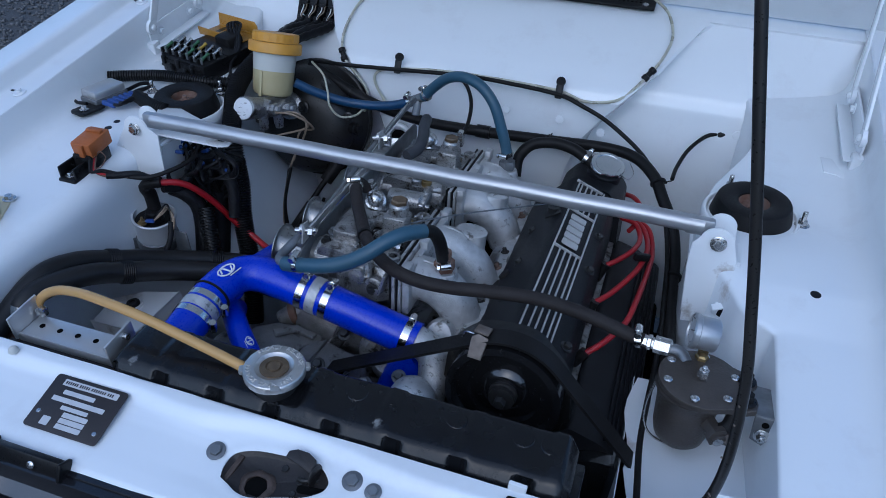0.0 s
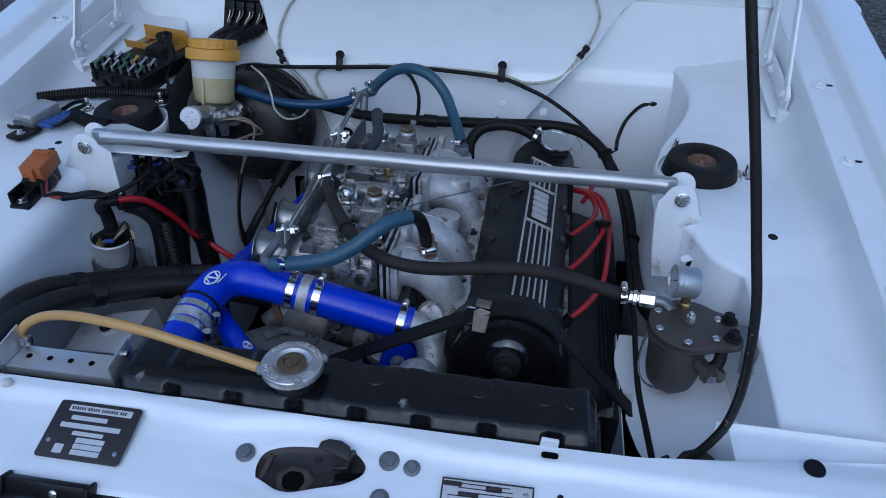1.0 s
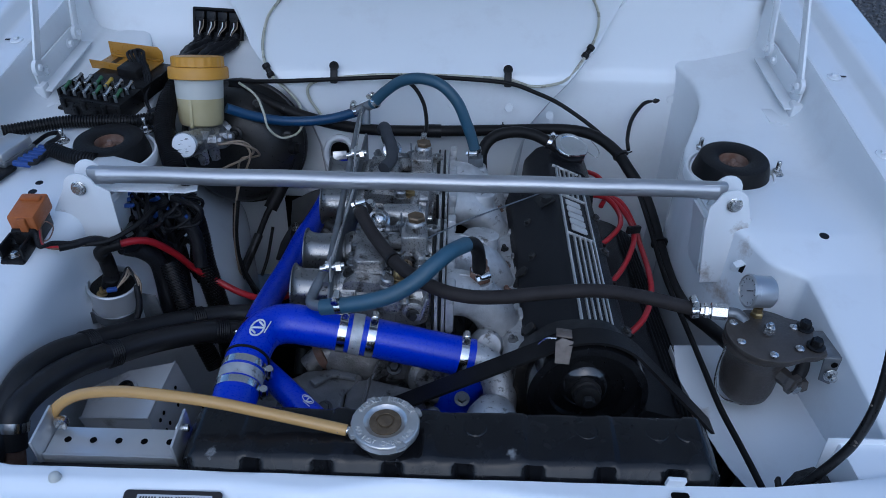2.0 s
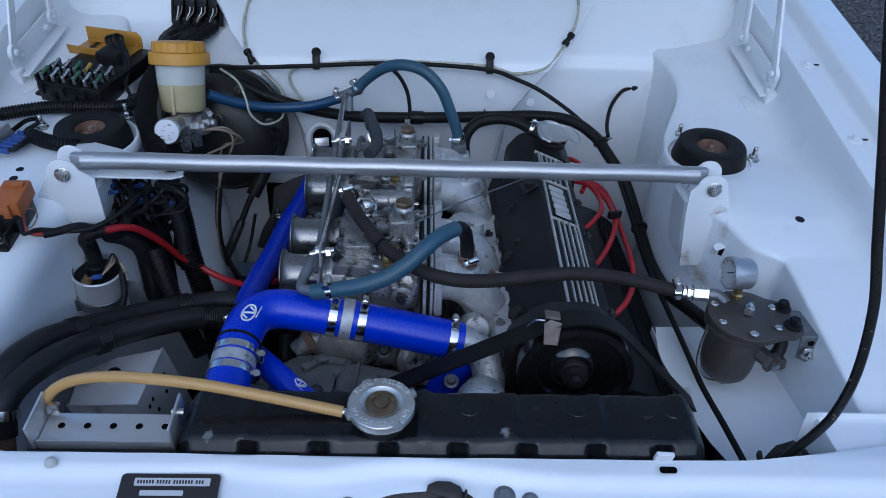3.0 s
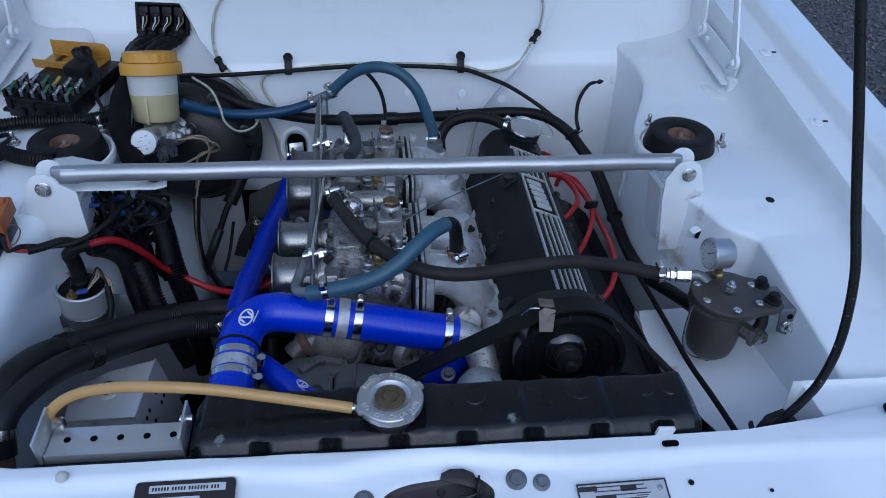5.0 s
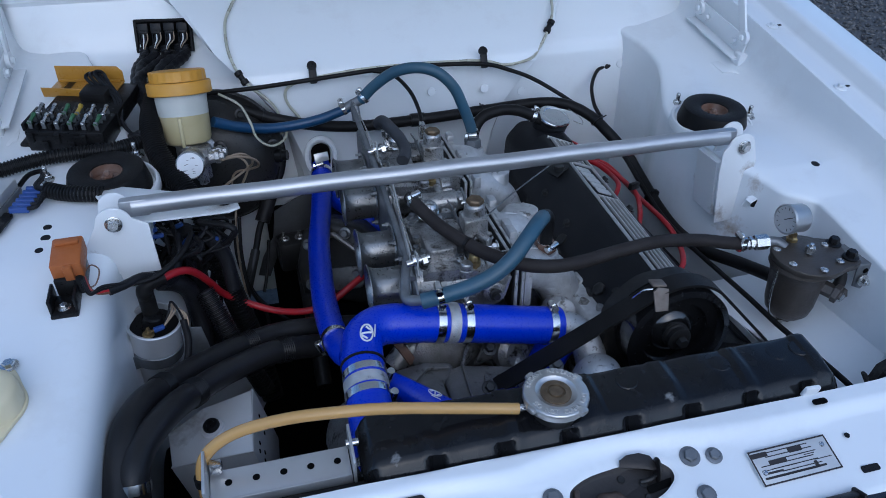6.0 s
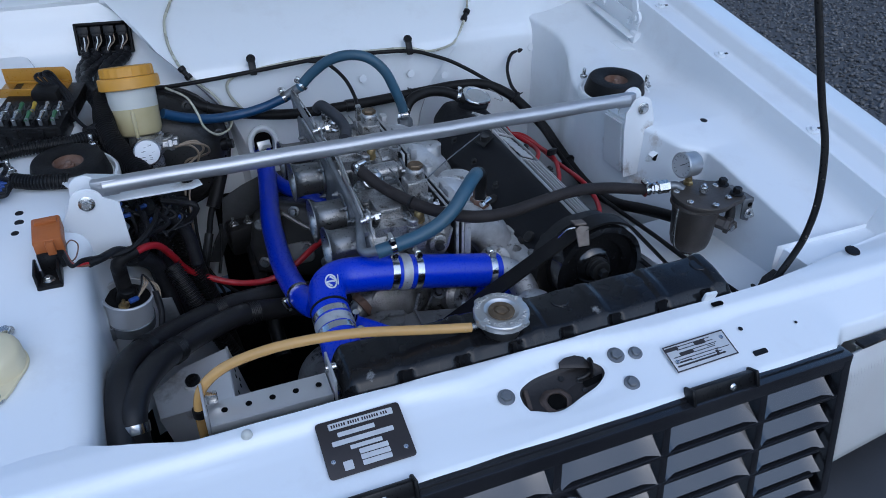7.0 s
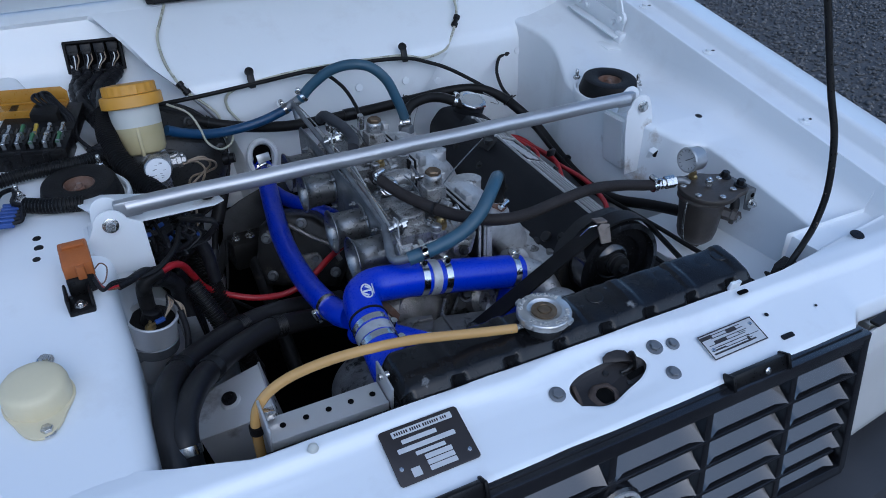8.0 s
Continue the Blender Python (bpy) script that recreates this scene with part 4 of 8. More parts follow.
# grille, lamps and bumper
def grille():
    def at(x, z, dy=0.0):
        return (x * (1 + 0.35 * (0.69 - z)), 0.084 - (0.70 - z) * math.tan(radians(2.5)) + dy, z)

    def bar(z, w, h, d, dy, bm=None):
        made = bmesh.new()
        box((w, d, h), (0, 0, 0), (-2.5, 0, 0), 0.0025, made)
        bmesh.ops.translate(made, vec=at(0, z, dy), verts=made.verts)
        return merge(bm, made)

    def post(x, w, z0, z1, d, dy, bm=None):
        made = box((w, d, z1 - z0), (0, 0, 0), (0, 0, 0), 0.003)
        for v in made.verts:
            z = v.co.z + (z0 + z1) / 2
            v.co = Vector(at(x, z, dy)) + Vector((v.co.x, v.co.y, 0))
        return merge(bm, made)

    bm = bar(0.6945, 0.828, 0.022, 0.026, 0.010)
    bar(0.447, 0.890, 0.022, 0.026, 0.010, bm)
    for s in (-1, 1):
        post(s * 0.4065, 0.014, 0.445, 0.700, 0.026, 0.0095, bm)
    g = part("grille", bm, GRILLE_BLACK, car, "black plastic grille with five rows of slats")
    part("top_lip", bar(0.7065, 0.816, 0.003, 0.018, 0.016), GRILLE_BLACK, g)
    # near-black board added behind the slats for the shade between them
    part("grille_shade_board", box((0.90, 0.004, 0.25), at(0, 0.575, 0.072), (-2.5, 0, 0), 0), DEEP_SHADE, g)
    edges = (-0.3995, -0.2800, -0.141, 0.0, 0.141, 0.2800, 0.3995)
    for x in edges[1:-1]:
        part("upright", post(x, 0.0115, 0.452, 0.69, 0.040, 0.018), GRILLE_BLACK, g)
    for k in range(4):
        part("cross_bar", bar(0.6405 - 0.0470 * k, 0.815, 0.0065, 0.012, 0.003), GRILLE_BLACK, g)
    for k in range(5):
        top, low = 0.6850 - 0.0470 * k, 0.6445 - 0.0470 * k
        for a, b in zip(edges, edges[1:]):
            rows = []
            for t in steps(0, 1, 6):
                z = low - 0.003 + (top - low + 0.012) * t
                y = 0.002 + 0.056 * t ** 0.9
                row = []
                for u in steps(0, 1, 8):
                    e = max(0.0, abs(u - 0.5) - 0.40) / 0.10
                    x = (a + 0.006) + (b - a - 0.012) * u
                    p = at(x, z, y)
                    row.append((p[0], p[1] - 0.004 * e * e, p[2] + 0.002 * e * e))
                rows.append(row)
            part("slat", sheet(rows, thick=0.0025), SLAT, g, "sloping glossy slat")
    part("badge_boss", lathe([(0.033, -0.014), (0.033, 0), (0.034, 0.005), (0.031, 0.008), (0, 0.008)], at(0.004, 0.607, -0.004), (0, -1, 0), 36), GRILLE_BLACK, g, "round black badge boss")
    part("badge", lathe([(0.0305, 0), (0.031, 0.003), (0.0265, 0.004), (0.0255, 0.002), (0.0255, -0.001)], at(0.004, 0.607, -0.012), (0, -1, 0), 36, caps=False), BADGE_SILVER, g, "plain silver ring badge")
    for w, h, dz in ((0.042, 0.009, 0.010), (0.011, 0.034, -0.009)):
        part("badge_bar", box((w, 0.003, h), at(0.004, 0.607 + dz, -0.0135), (-2.5, 0, 0), 0.001), BADGE_SILVER, g)
    for x in (-0.205, 0.219):
        c = part("grille_clip", box((0.088, 0.010, 0.020), (x, 0.092, 0.7105), (-22, 0, 0), 0.002), PLASTIC, car, "black grille retaining clip")
        for dx in (-0.045, 0.045):
            part("clip_end", box((0.005, 0.018, 0.021), (x + dx, 0.092, 0.7115), (-22, 0, 0), 0.002), PLASTIC, c)
        part("clip_screw", screw((x + 0.01, 0.0865, 0.713), (0, -1, 0.4), 0.0045), ZINC, c)


grille()


def headlamp(s):
    h = part("headlamp", box((0.30, 0.08, 0.20), (s * 0.605, 0.165, 0.582), (0, 0, s * 6), 0.012), REFLECTOR, car, "rectangular headlamp with ribbed glass")
    rows = []
    n = 96
    for i in range(n + 1):
        f = i / n
        ripple = 0.0020 * abs(math.sin(i * math.pi / 2)) if 0.03 < f < 0.97 else 0
        row = []
        for t in steps(-1, 1, 14):
            z = 0.588 + 0.100 * t
            x = 0.4135 + 0.31 * f + 0.14 * (0.69 - z)
            row.append((s * x, 0.086 - (0.70 - z) * 0.04 + 0.32 * max(0.0, f - 0.02) * 0.10 - ripple * (1 if abs(t) < 0.9 else 0) + 0.010 * abs(t) ** 8 + (0.006 if f < 0.012 else 0), z))
        rows.append(row)
    part("lens", sheet(rows, thick=0.004), LENS, h, "clear ribbed headlamp lens")
    # dark strip draws the shaded gap between slam panel and lamp
    part("lamp_gap", box((0.25, 0.014, 0.006), (s * 0.575, 0.112, 0.6925), (0, 0, s * 4), 0.002), GRIME, h, "dark strip for the shaded gap above the lamp")


headlamp(1)
headlamp(-1)
rows = []
for x in steps(-0.82, 0.82, 24):
    cut = 0.10 * (abs(x) / 0.82) ** 4
    rows.append([(x, y + cut, z) for y, z in ((0.12, 0.436), (0.045, 0.434), (0.015, 0.424), (0.006, 0.41), (0.004, 0.36), (0.01, 0.34), (0.10, 0.335))])
part("bumper", sheet(rows, thick=0.003), BUMPER, car, "black plastic front bumper")


# ---- engine ----
engine = thing("engine", (0.15, 0.62, 0.35), "slanted four-cylinder engine with black ribbed cam covers", "engine")
COVER = [(0.150, 0.690), (0.160, 0.722), (0.176, 0.736), (0.212, 0.7722), (0.2225, 0.7778), (0.271, 0.7578), (0.284, 0.747), (0.292, 0.715), (0.292, 0.66)]
RISE = 0.050


def along(section, y0, y1, n=6, ends=True, taper=0.0, bm=None):
    """A section of (x, z) points carried along y, closed at both ends."""
    made = bmesh.new()
    rings = [[made.verts.new((x, y, z)) for x, z in section] for y in steps(y0, y1, n)]
    for a, b in zip(rings, rings[1:]):
        for i in range(len(a)):
            j = (i + 1) % len(a)
            made.faces.new((a[i], a[j], b[j], b[i]))
    if ends:
        made.faces.new(rings[0])
        made.faces.new(rings[-1])
    return merge(bm, made)


sec = [(p.x, p.y) for p in round_corners(COVER + [(0.16, 0.64)], 0.006, 3)]
bm = along(sec, 0.415, 0.835)
for v in bm.verts:
    v.co.z += RISE * (v.co.y - 0.80) * min(1.0, max(0.0, (v.co.z - 0.64) / 0.05))
cover = part("cam_cover", bm, CRACKLE, engine, "black crackle-painted inlet cam cover")
# block, head and exhaust side
bm = along([(0.06, 0.42), (0.135, 0.66), (0.165, 0.70), (0.30, 0.67), (0.30, 0.55), (0.22, 0.38)], 0.42, 0.93)
box((0.14, 0.46, 0.16), (0.02, 0.66, 0.50), (0, -25, 0), 0.01, bm)
part("cylinder_block", bm, DULL_ALLOY, engine, "dull cast alloy block and head")
EXH = [(0.292, 0.55), (0.294, 0.655), (0.305, 0.664), (0.343, 0.652), (0.382, 0.628), (0.386, 0.60), (0.37, 0.55)]
ex = part("exhaust_cam_cover", along([(p.x, p.y) for p in round_corners(EXH, 0.006, 3)], 0.385, 0.86), CRACKLE, engine, "black exhaust cam cover with fine ribs")
for k in range(6):
    t = k / 5
    x, z = 0.349 + 0.031 * t, 0.650 - 0.021 * t
    part("fin", box((0.0022, 0.455, 0.004), (x, 0.622, z + 0.001), (0, 32, 0), 0.0008), CRACKLE, ex)
# ribbed badge panel
slope = math.atan2(0.0200, 0.0485)
P0 = Vector((0.2235, 0, 0.7776))
EX = Vector((math.cos(slope), 0, -math.sin(slope)))
NN = Vector((math.sin(slope), 0, math.cos(slope)))


def on_cover(u, y, lift=0.0):
    return P0 + EX * u + NN * lift + Vector((0, y, RISE * (y - 0.80)))


bm = bmesh.new()
for u, skip in ((0.002, 0), (0.0108, 1), (0.0196, 1), (0.0284, 1), (0.0372, 1), (0.046, 0)):
    y0 = 0.425
    spans = [(y0, 0.822)] if not skip else [(y0, 0.628), (0.735, 0.822)]
    for a, b in spans:
        c = on_cover(u, (a + b) / 2, 0.0012)
        rib = part("rib", box((0.0023, b - a, 0.0045), c, (3.1, math.degrees(slope), 0), 0.0006), RIB_METAL, cover, "bare polished rib")
for y, skew in ((0.425, 0.0), (0.823, 0.0)):
    c = on_cover(0.024, y + skew / 2, 0.0012)
    part("rib", box((0.047, 0.0032, 0.0045), c, (3.1, math.degrees(slope), math.degrees(math.atan2(skew, 0.046))), 0.0006), RIB_METAL, cover)
for y in (0.628, 0.735):
    part("rib", box((0.046, 0.0026, 0.0045), on_cover(0.024, y, 0.0012), (3.1, math.degrees(slope), 0), 0.0006), RIB_METAL, cover)
m = Matrix.Translation(on_cover(0.024, 0.6815, 0.0010)) @ Matrix(((EX.x, 0, NN.x, 0), (0, 1, 0, 0), (EX.z, 0, NN.z, 0), (0, 0, 0, 1))) @ pose(0, 0, 0, 0, 0, 90)
for k in range(5):
    part("cover_letter", prism(rounded(0.0145, 0.0255, 0.003, 3), 0.0018, m @ pose(-0.0376 + 0.0188 * k, 0, 0, 0, -3.1, 0), 0.0003), RIB_METAL, cover)
for y in (0.45, 0.53, 0.62, 0.71, 0.80):
    part("cover_bolt", bolt((0.181, y, 0.7395 + RISE * (y - 0.80)), (-0.55, 0, 0.83), 0.0055, 0.005, None, True, 10 * y), GRIME, cover)
    part("cover_bolt", bolt((0.281, y, 0.7500 + RISE * (y - 0.80)), (0.5, 0, 0.83), 0.0055, 0.005, None, True, 30 * y), GRIME, cover)
for y in (0.47, 0.55, 0.645, 0.74, 0.82):
    part("head_nut", bolt((0.148, y, 0.692), (-0.4, 0, 0.9), 0.0075, 0.008, None, True, 17 * y, 0.006), DULL_ALLOY, engine)
# oil filler at the back
bm = along([(p.x, p.y) for p in round_corners([(0.185, 0.64), (0.19, 0.735), (0.214, 0.763), (0.275, 0.763), (0.300, 0.735), (0.305, 0.64)], 0.01, 3)], 0.835, 0.935)
lathe([(0.030, -0.03), (0.029, 0.008), (0.026, 0.010)], (0.261, 0.898, 0.768), (0.2, -0.32, 1), 28, bm)
part("oil_filler_housing", bm, CRACKLE, engine, "black oil filler housing")
fill = part("oil_filler_cap", lathe([(0.022, -0.004), (0.0285, 0.0), (0.0300, 0.002), (0.0300, 0.0045), (0.0285, 0.0065), (0.022, 0.0075), (0.0205, 0.0062), (0.018, 0.0060), (0, 0.0085)], (0.263, 0.893, 0.780), (0.2, -0.32, 1), 40,
            ripple=lambda a: 0.86 if abs(math.sin(a * 0.5 + 0.9)) < 0.22 else 1.0), CHROME, engine, "polished oil filler cap")
part("retaining_wire", sweep(smooth_path([(0.288, 0.862, 0.786), (0.302, 0.853, 0.782), (0.308, 0.878, 0.784), (0.298, 0.908, 0.789)], 6), 0.0008, 6), ZINC, fill)
# timing belt, pulley and front casing
C = Vector((0.224, 0.381, 0.706))
bm = lathe([(0.070, -0.012), (0.070, 0.020), (0.062, 0.022), (0.059, 0.012), (0.045, 0.010), (0.043, 0.004), (0.030, 0.003), (0.024, 0.010), (0.020, 0.011), (0, 0.011)], C, (0, -1, 0.02), 48)
pulley = part("cam_pulley", bm, GLOSS_BLACK, engine, "gloss black cam pulley")
bm = lathe([(0.0175, 0.010), (0.0175, 0.015), (0.015, 0.016), (0.015, 0.020), (0.0155, 0.021), (0.0155, 0.023), (0.013, 0.024), (0.009, 0.024)], C, (0, -1, 0.02), 28)
part("hub_washer", bm, GRIME, pulley, "stacked steel hub washers")
part("hub_bolt", bolt(C + Vector((0, -0.024, 0.001)), (0, -1, 0.02), 0.0075, 0.008, None, False, 12), GRIME, pulley)


def belt_loop(points, width, y0, thick=0.0035):
    made = bmesh.new()
    n = len(points)
    rows = []
    for i, (x, z) in enumerate(points):
        a, b = Vector(points[i - 1]), Vector(points[(i + 1) % n])
        d = (b - a).normalized()
        nx, nz = d.y, -d.x
        rows.append([made.verts.new(p) for p in ((x, y0, z), (x, y0 + width, z), (x + nx * thick, y0 + width, z + nz * thick), (x + nx * thick, y0, z + nz * thick))])
    for i in range(n):
        a, b = rows[i], rows[(i + 1) % n]
        for k in range(4):
            made.faces.new((a[k], a[(k + 1) % 4], b[(k + 1) % 4], b[k]))
    return made


def belt_points():
    """Outer line of the belt: inlet pulley, exhaust pulley, crank and idler."""
    wheels = [((0.224, 0.706), 0.0785), ((0.355, 0.575), 0.072), ((0.08, 0.44), 0.045), ((0.005, 0.640), 0.030)]
    out = []
    for k, ((cx, cz), r) in enumerate(wheels):
        (px, pz), pr = wheels[k - 1]
        (nx, nz), nr = wheels[(k + 1) % len(wheels)]

        def tangent(ax, az, ar, bx, bz, br):
            d = math.hypot(bx - ax, bz - az)
            base = math.atan2(bz - az, bx - ax)
            return base + math.acos(max(-1, min(1, (ar - br) / d)))
        start = tangent(px, pz, pr, cx, cz, r)
        end = tangent(cx, cz, r, nx, nz, nr)
        while end > start:
            end -= 2 * math.pi
        for i in range(15):
            a = start + (end - start) * i / 14
            out.append((cx + r * math.cos(a), cz + r * math.sin(a)))
    return out


part("timing_belt", belt_loop(belt_points(), 0.027, 0.364), RUBBER, engine, "wide black timing belt")
bm = lathe([(0.066, 0), (0.066, 0.03), (0.05, 0.034), (0, 0.034)], (0.352, 0.396, 0.575), (0, -1, 0), 36)
part("exhaust_pulley", bm, GLOSS_BLACK, engine)
bm = lathe([(0.027, 0), (0.027, 0.03), (0, 0.03)], (0.005, 0.396, 0.640), (0, -1, 0), 24)
part("idler_pulley", bm, GLOSS_BLACK, engine)
bm = along([(p.x, p.y) for p in round_corners([(0.135, 0.60), (0.145, 0.735), (0.185, 0.772), (0.25, 0.775), (0.298, 0.72), (0.31, 0.60)], 0.02, 4)], 0.399, 0.420)
part("belt_backplate", bm, GRIME, engine)
bm = prism([(-0.009, -0.014), (0.007, -0.014), (0.010, 0.012), (-0.003, 0.015), (-0.010, 0.010)], 0.0035, pose(0.190, 0.364, 0.771, 58, 0, -6), 0.001)
box((0.018, 0.016, 0.003), (0.191, 0.379, 0.7845), (-6, 4, -6), 0.001, bm)
part("belt_tab", bm, TAN_STEEL, engine, "weathered bent metal tab over the belt")
part("tab_wire", sweep(smooth_path([(0.182, 0.372, 0.782), (0.172, 0.376, 0.779), (0.166, 0.384, 0.765), (0.160, 0.392, 0.748)], 5), 0.0012, 6), ZINC, engine)

# front castings, alternator and pump, seen in the gaps
front = part("front_casting", along([(p.x, p.y) for p in round_corners([(-0.150, 0.53), (-0.13, 0.615), (-0.06, 0.630), (0.02, 0.622), (0.075, 0.610), (0.085, 0.53)], 0.014, 3)], 0.372, 0.445), DULL_ALLOY, engine, "oily grey cast housing")
# rounded cover with a folded lip, and the square housing beside it
bm = prism([(-0.152, 0.350), (-0.150, 0.420), (-0.124, 0.444), (-0.086, 0.453), (-0.052, 0.444), (-0.048, 0.428), (-0.070, 0.408), (-0.071, 0.350)], 0.050, pose(0, 0, 0.604, 0, 4, 0), 0.007, None, 3)
part("rounded_cover", bm, DARK_CAST, front, "dull grey rounded cover")
bm = prism([(-0.112, 0.416), (-0.088, 0.440), (-0.054, 0.432), (-0.056, 0.424), (-0.084, 0.428), (-0.104, 0.408)], 0.006, pose(0, 0, 0.6585, 0, 3, 0), 0.002)
part("folded_lip", bm, DARK_CAST, front)
bm = prism([(-0.064, 0.345), (-0.064, 0.412), (-0.052, 0.432), (-0.036, 0.436), (0.030, 0.414), (0.050, 0.350)], 0.062, pose(0, 0, 0.600, 0, -2, 0), 0.009, None, 3)
part("square_housing", bm, DARK_CAST, front, "dull grey cast housing")
part("housing_seam", box((0.004, 0.075, 0.006), (-0.040, 0.392, 0.6625), (0, 0, -4), 0.0015), DARK_CAST, front)
part("housing_pad", prism(rounded(0.040, 0.030, 0.006), 0.005, pose(0.000, 0.386, 0.661, 0, 2, -14), 0.002), DARK_CAST, front)
part("cast_pipe", sweep(smooth_path([(-0.122, 0.462, 0.650), (-0.104, 0.470, 0.664), (-0.076, 0.472, 0.668), (-0.046, 0.468, 0.662), (-0.028, 0.462, 0.645)], 7), 0.015, 18), DULL_ALLOY, front, "rust-stained cast pipe")
part("pipe_collar", lathe([(0.015, -0.006), (0.0185, -0.005), (0.0185, 0.005), (0.015, 0.006)], (-0.104, 0.470, 0.664), (1, 0.3, 0.5), 22), RUSTY, front, "rusty pipe collar")
part("cast_elbow", sweep(smooth_path([(-0.030, 0.478, 0.682), (-0.006, 0.472, 0.678), (0.016, 0.462, 0.664), (0.030, 0.446, 0.640)], 7), 0.020, 20), DULL_ALLOY, front)
for x0, y0, a, n in ((-0.020, 0.452, 38, 0.050), (0.004, 0.446, 12, 0.046), (0.030, 0.440, -22, 0.050)):
    part("web", prism([(-n / 2, 0), (n / 2, 0), (n / 4, 0.024), (-n / 5, 0.028)], 0.005, Matrix.Translation((x0, y0, 0.652)) @ Matrix.Rotation(radians(a), 4, "Z") @ Matrix.Rotation(radians(90), 4, "X"), 0.0015), DULL_ALLOY, front)
part("pump_snout", lathe([(0.022, 0), (0.022, 0.016), (0.017, 0.020), (0.012, 0.020), (0.011, 0.012), (0, 0.012)], (0.048, 0.440, 0.640), (0.2, -0.6, 0.8), 22), DULL_ALLOY, front)
bm = bmesh.new()
for x, y, r, h, ax in ((-0.06, 0.47, 0.040, 0.03, (0, -1, 0.3)), (0.03, 0.455, 0.028, 0.035, (0.3, -1, 0.4)), (-0.02, 0.50, 0.045, 0.05, (0, -1, 0.1))):
    lathe([(r * 1.1, -h), (r * 1.1, -h * 0.6), (r, -h * 0.5), (r * 0.92, h * 0.6), (r * 0.6, h * 0.8), (0, h * 0.8)], (x, y, 0.655), ax, 24, bm)
part("water_pump", bm, DULL_ALLOY, engine)
for x, y, z in ((-0.125, 0.370, 0.656), (-0.085, 0.369, 0.668), (-0.02, 0.370, 0.672), (0.045, 0.370, 0.662), (0.08, 0.40, 0.66), (-0.005, 0.42, 0.69), (0.06, 0.352, 0.668), (-0.045, 0.345, 0.672), (0.02, 0.34, 0.672)):
    part("casting_bolt", bolt((x, y, z), (0, -0.5, 0.9), 0.0062, 0.006, None, True, 400 * x), GRIME if x < 0 else DULL_GREY, engine)
bm = lathe([(0.055, -0.06), (0.058, -0.05), (0.058, 0.05), (0.05, 0.06), (0.02, 0.064), (0.02, 0.08), (0, 0.08)], (-0.158, 0.365, 0.598), (0.1, -1, 0.15), 30)
alternator = part("alternator", bm, DULL_ALLOY, engine, "grey alternator low beside the radiator")
for k in range(8):
    a = 2 * math.pi * k / 8
    # near-black blocks show the shade inside the slots
    part("cooling_slot", box((0.010, 0.004, 0.020), (-0.158 + 0.040 * math.cos(a), 0.3025 + 0.004 * math.sin(a), 0.607 + 0.040 * math.sin(a)), (0, -math.degrees(a), 0), 0.001), DEEP_SHADE, alternator)
part("adjuster_strap", sweep(smooth_path([(-0.205, 0.318, 0.590), (-0.200, 0.314, 0.640), (-0.172, 0.312, 0.664), (-0.140, 0.316, 0.668)], 6), 0.008, 8, flat=0.25), TAN_STEEL, alternator, "bent adjuster strap")

# inlet manifold
manifold = thing("inlet_manifold", (0.09, 0.67, 0.70), "cast alloy inlet manifold with four runners", "manifold")
PORTS = (0.508, 0.598, 0.742, 0.832)


def stack(profile, at, bm=None, segs=26, turn=0.0):
    """Ellipses (rx, ry, dx, dy, z) joined upwards into one closed lump."""
    made = bmesh.new()
    rings = []
    for rx, ry, dx, dy, z in profile:
        ring = []
        for k in range(segs):
            a = 2 * math.pi * k / segs
            u, v = rx * math.cos(a), ry * math.sin(a)
            ring.append(made.verts.new((at[0] + dx + u * math.cos(turn) - v * math.sin(turn), at[1] + dy + u * math.sin(turn) + v * math.cos(turn), at[2] + z)))
        rings.append(ring)
    for a, b in zip(rings, rings[1:]):
        for k in range(segs):
            made.faces.new((a[k], a[(k + 1) % segs], b[(k + 1) % segs], b[k]))
    made.faces.new(rings[0])
    made.faces.new(rings[-1])
    return merge(bm, made)


def helix(at, axis, r, length, turns, wire, bm=None):
    m = frame_to(at, axis)
    pts = [m @ Vector((r * math.cos(2 * math.pi * turns * t), r * math.sin(2 * math.pi * turns * t), length * t)) for t in steps(0, 1, turns * 12)]
    return sweep(pts, wire, 6, bm)


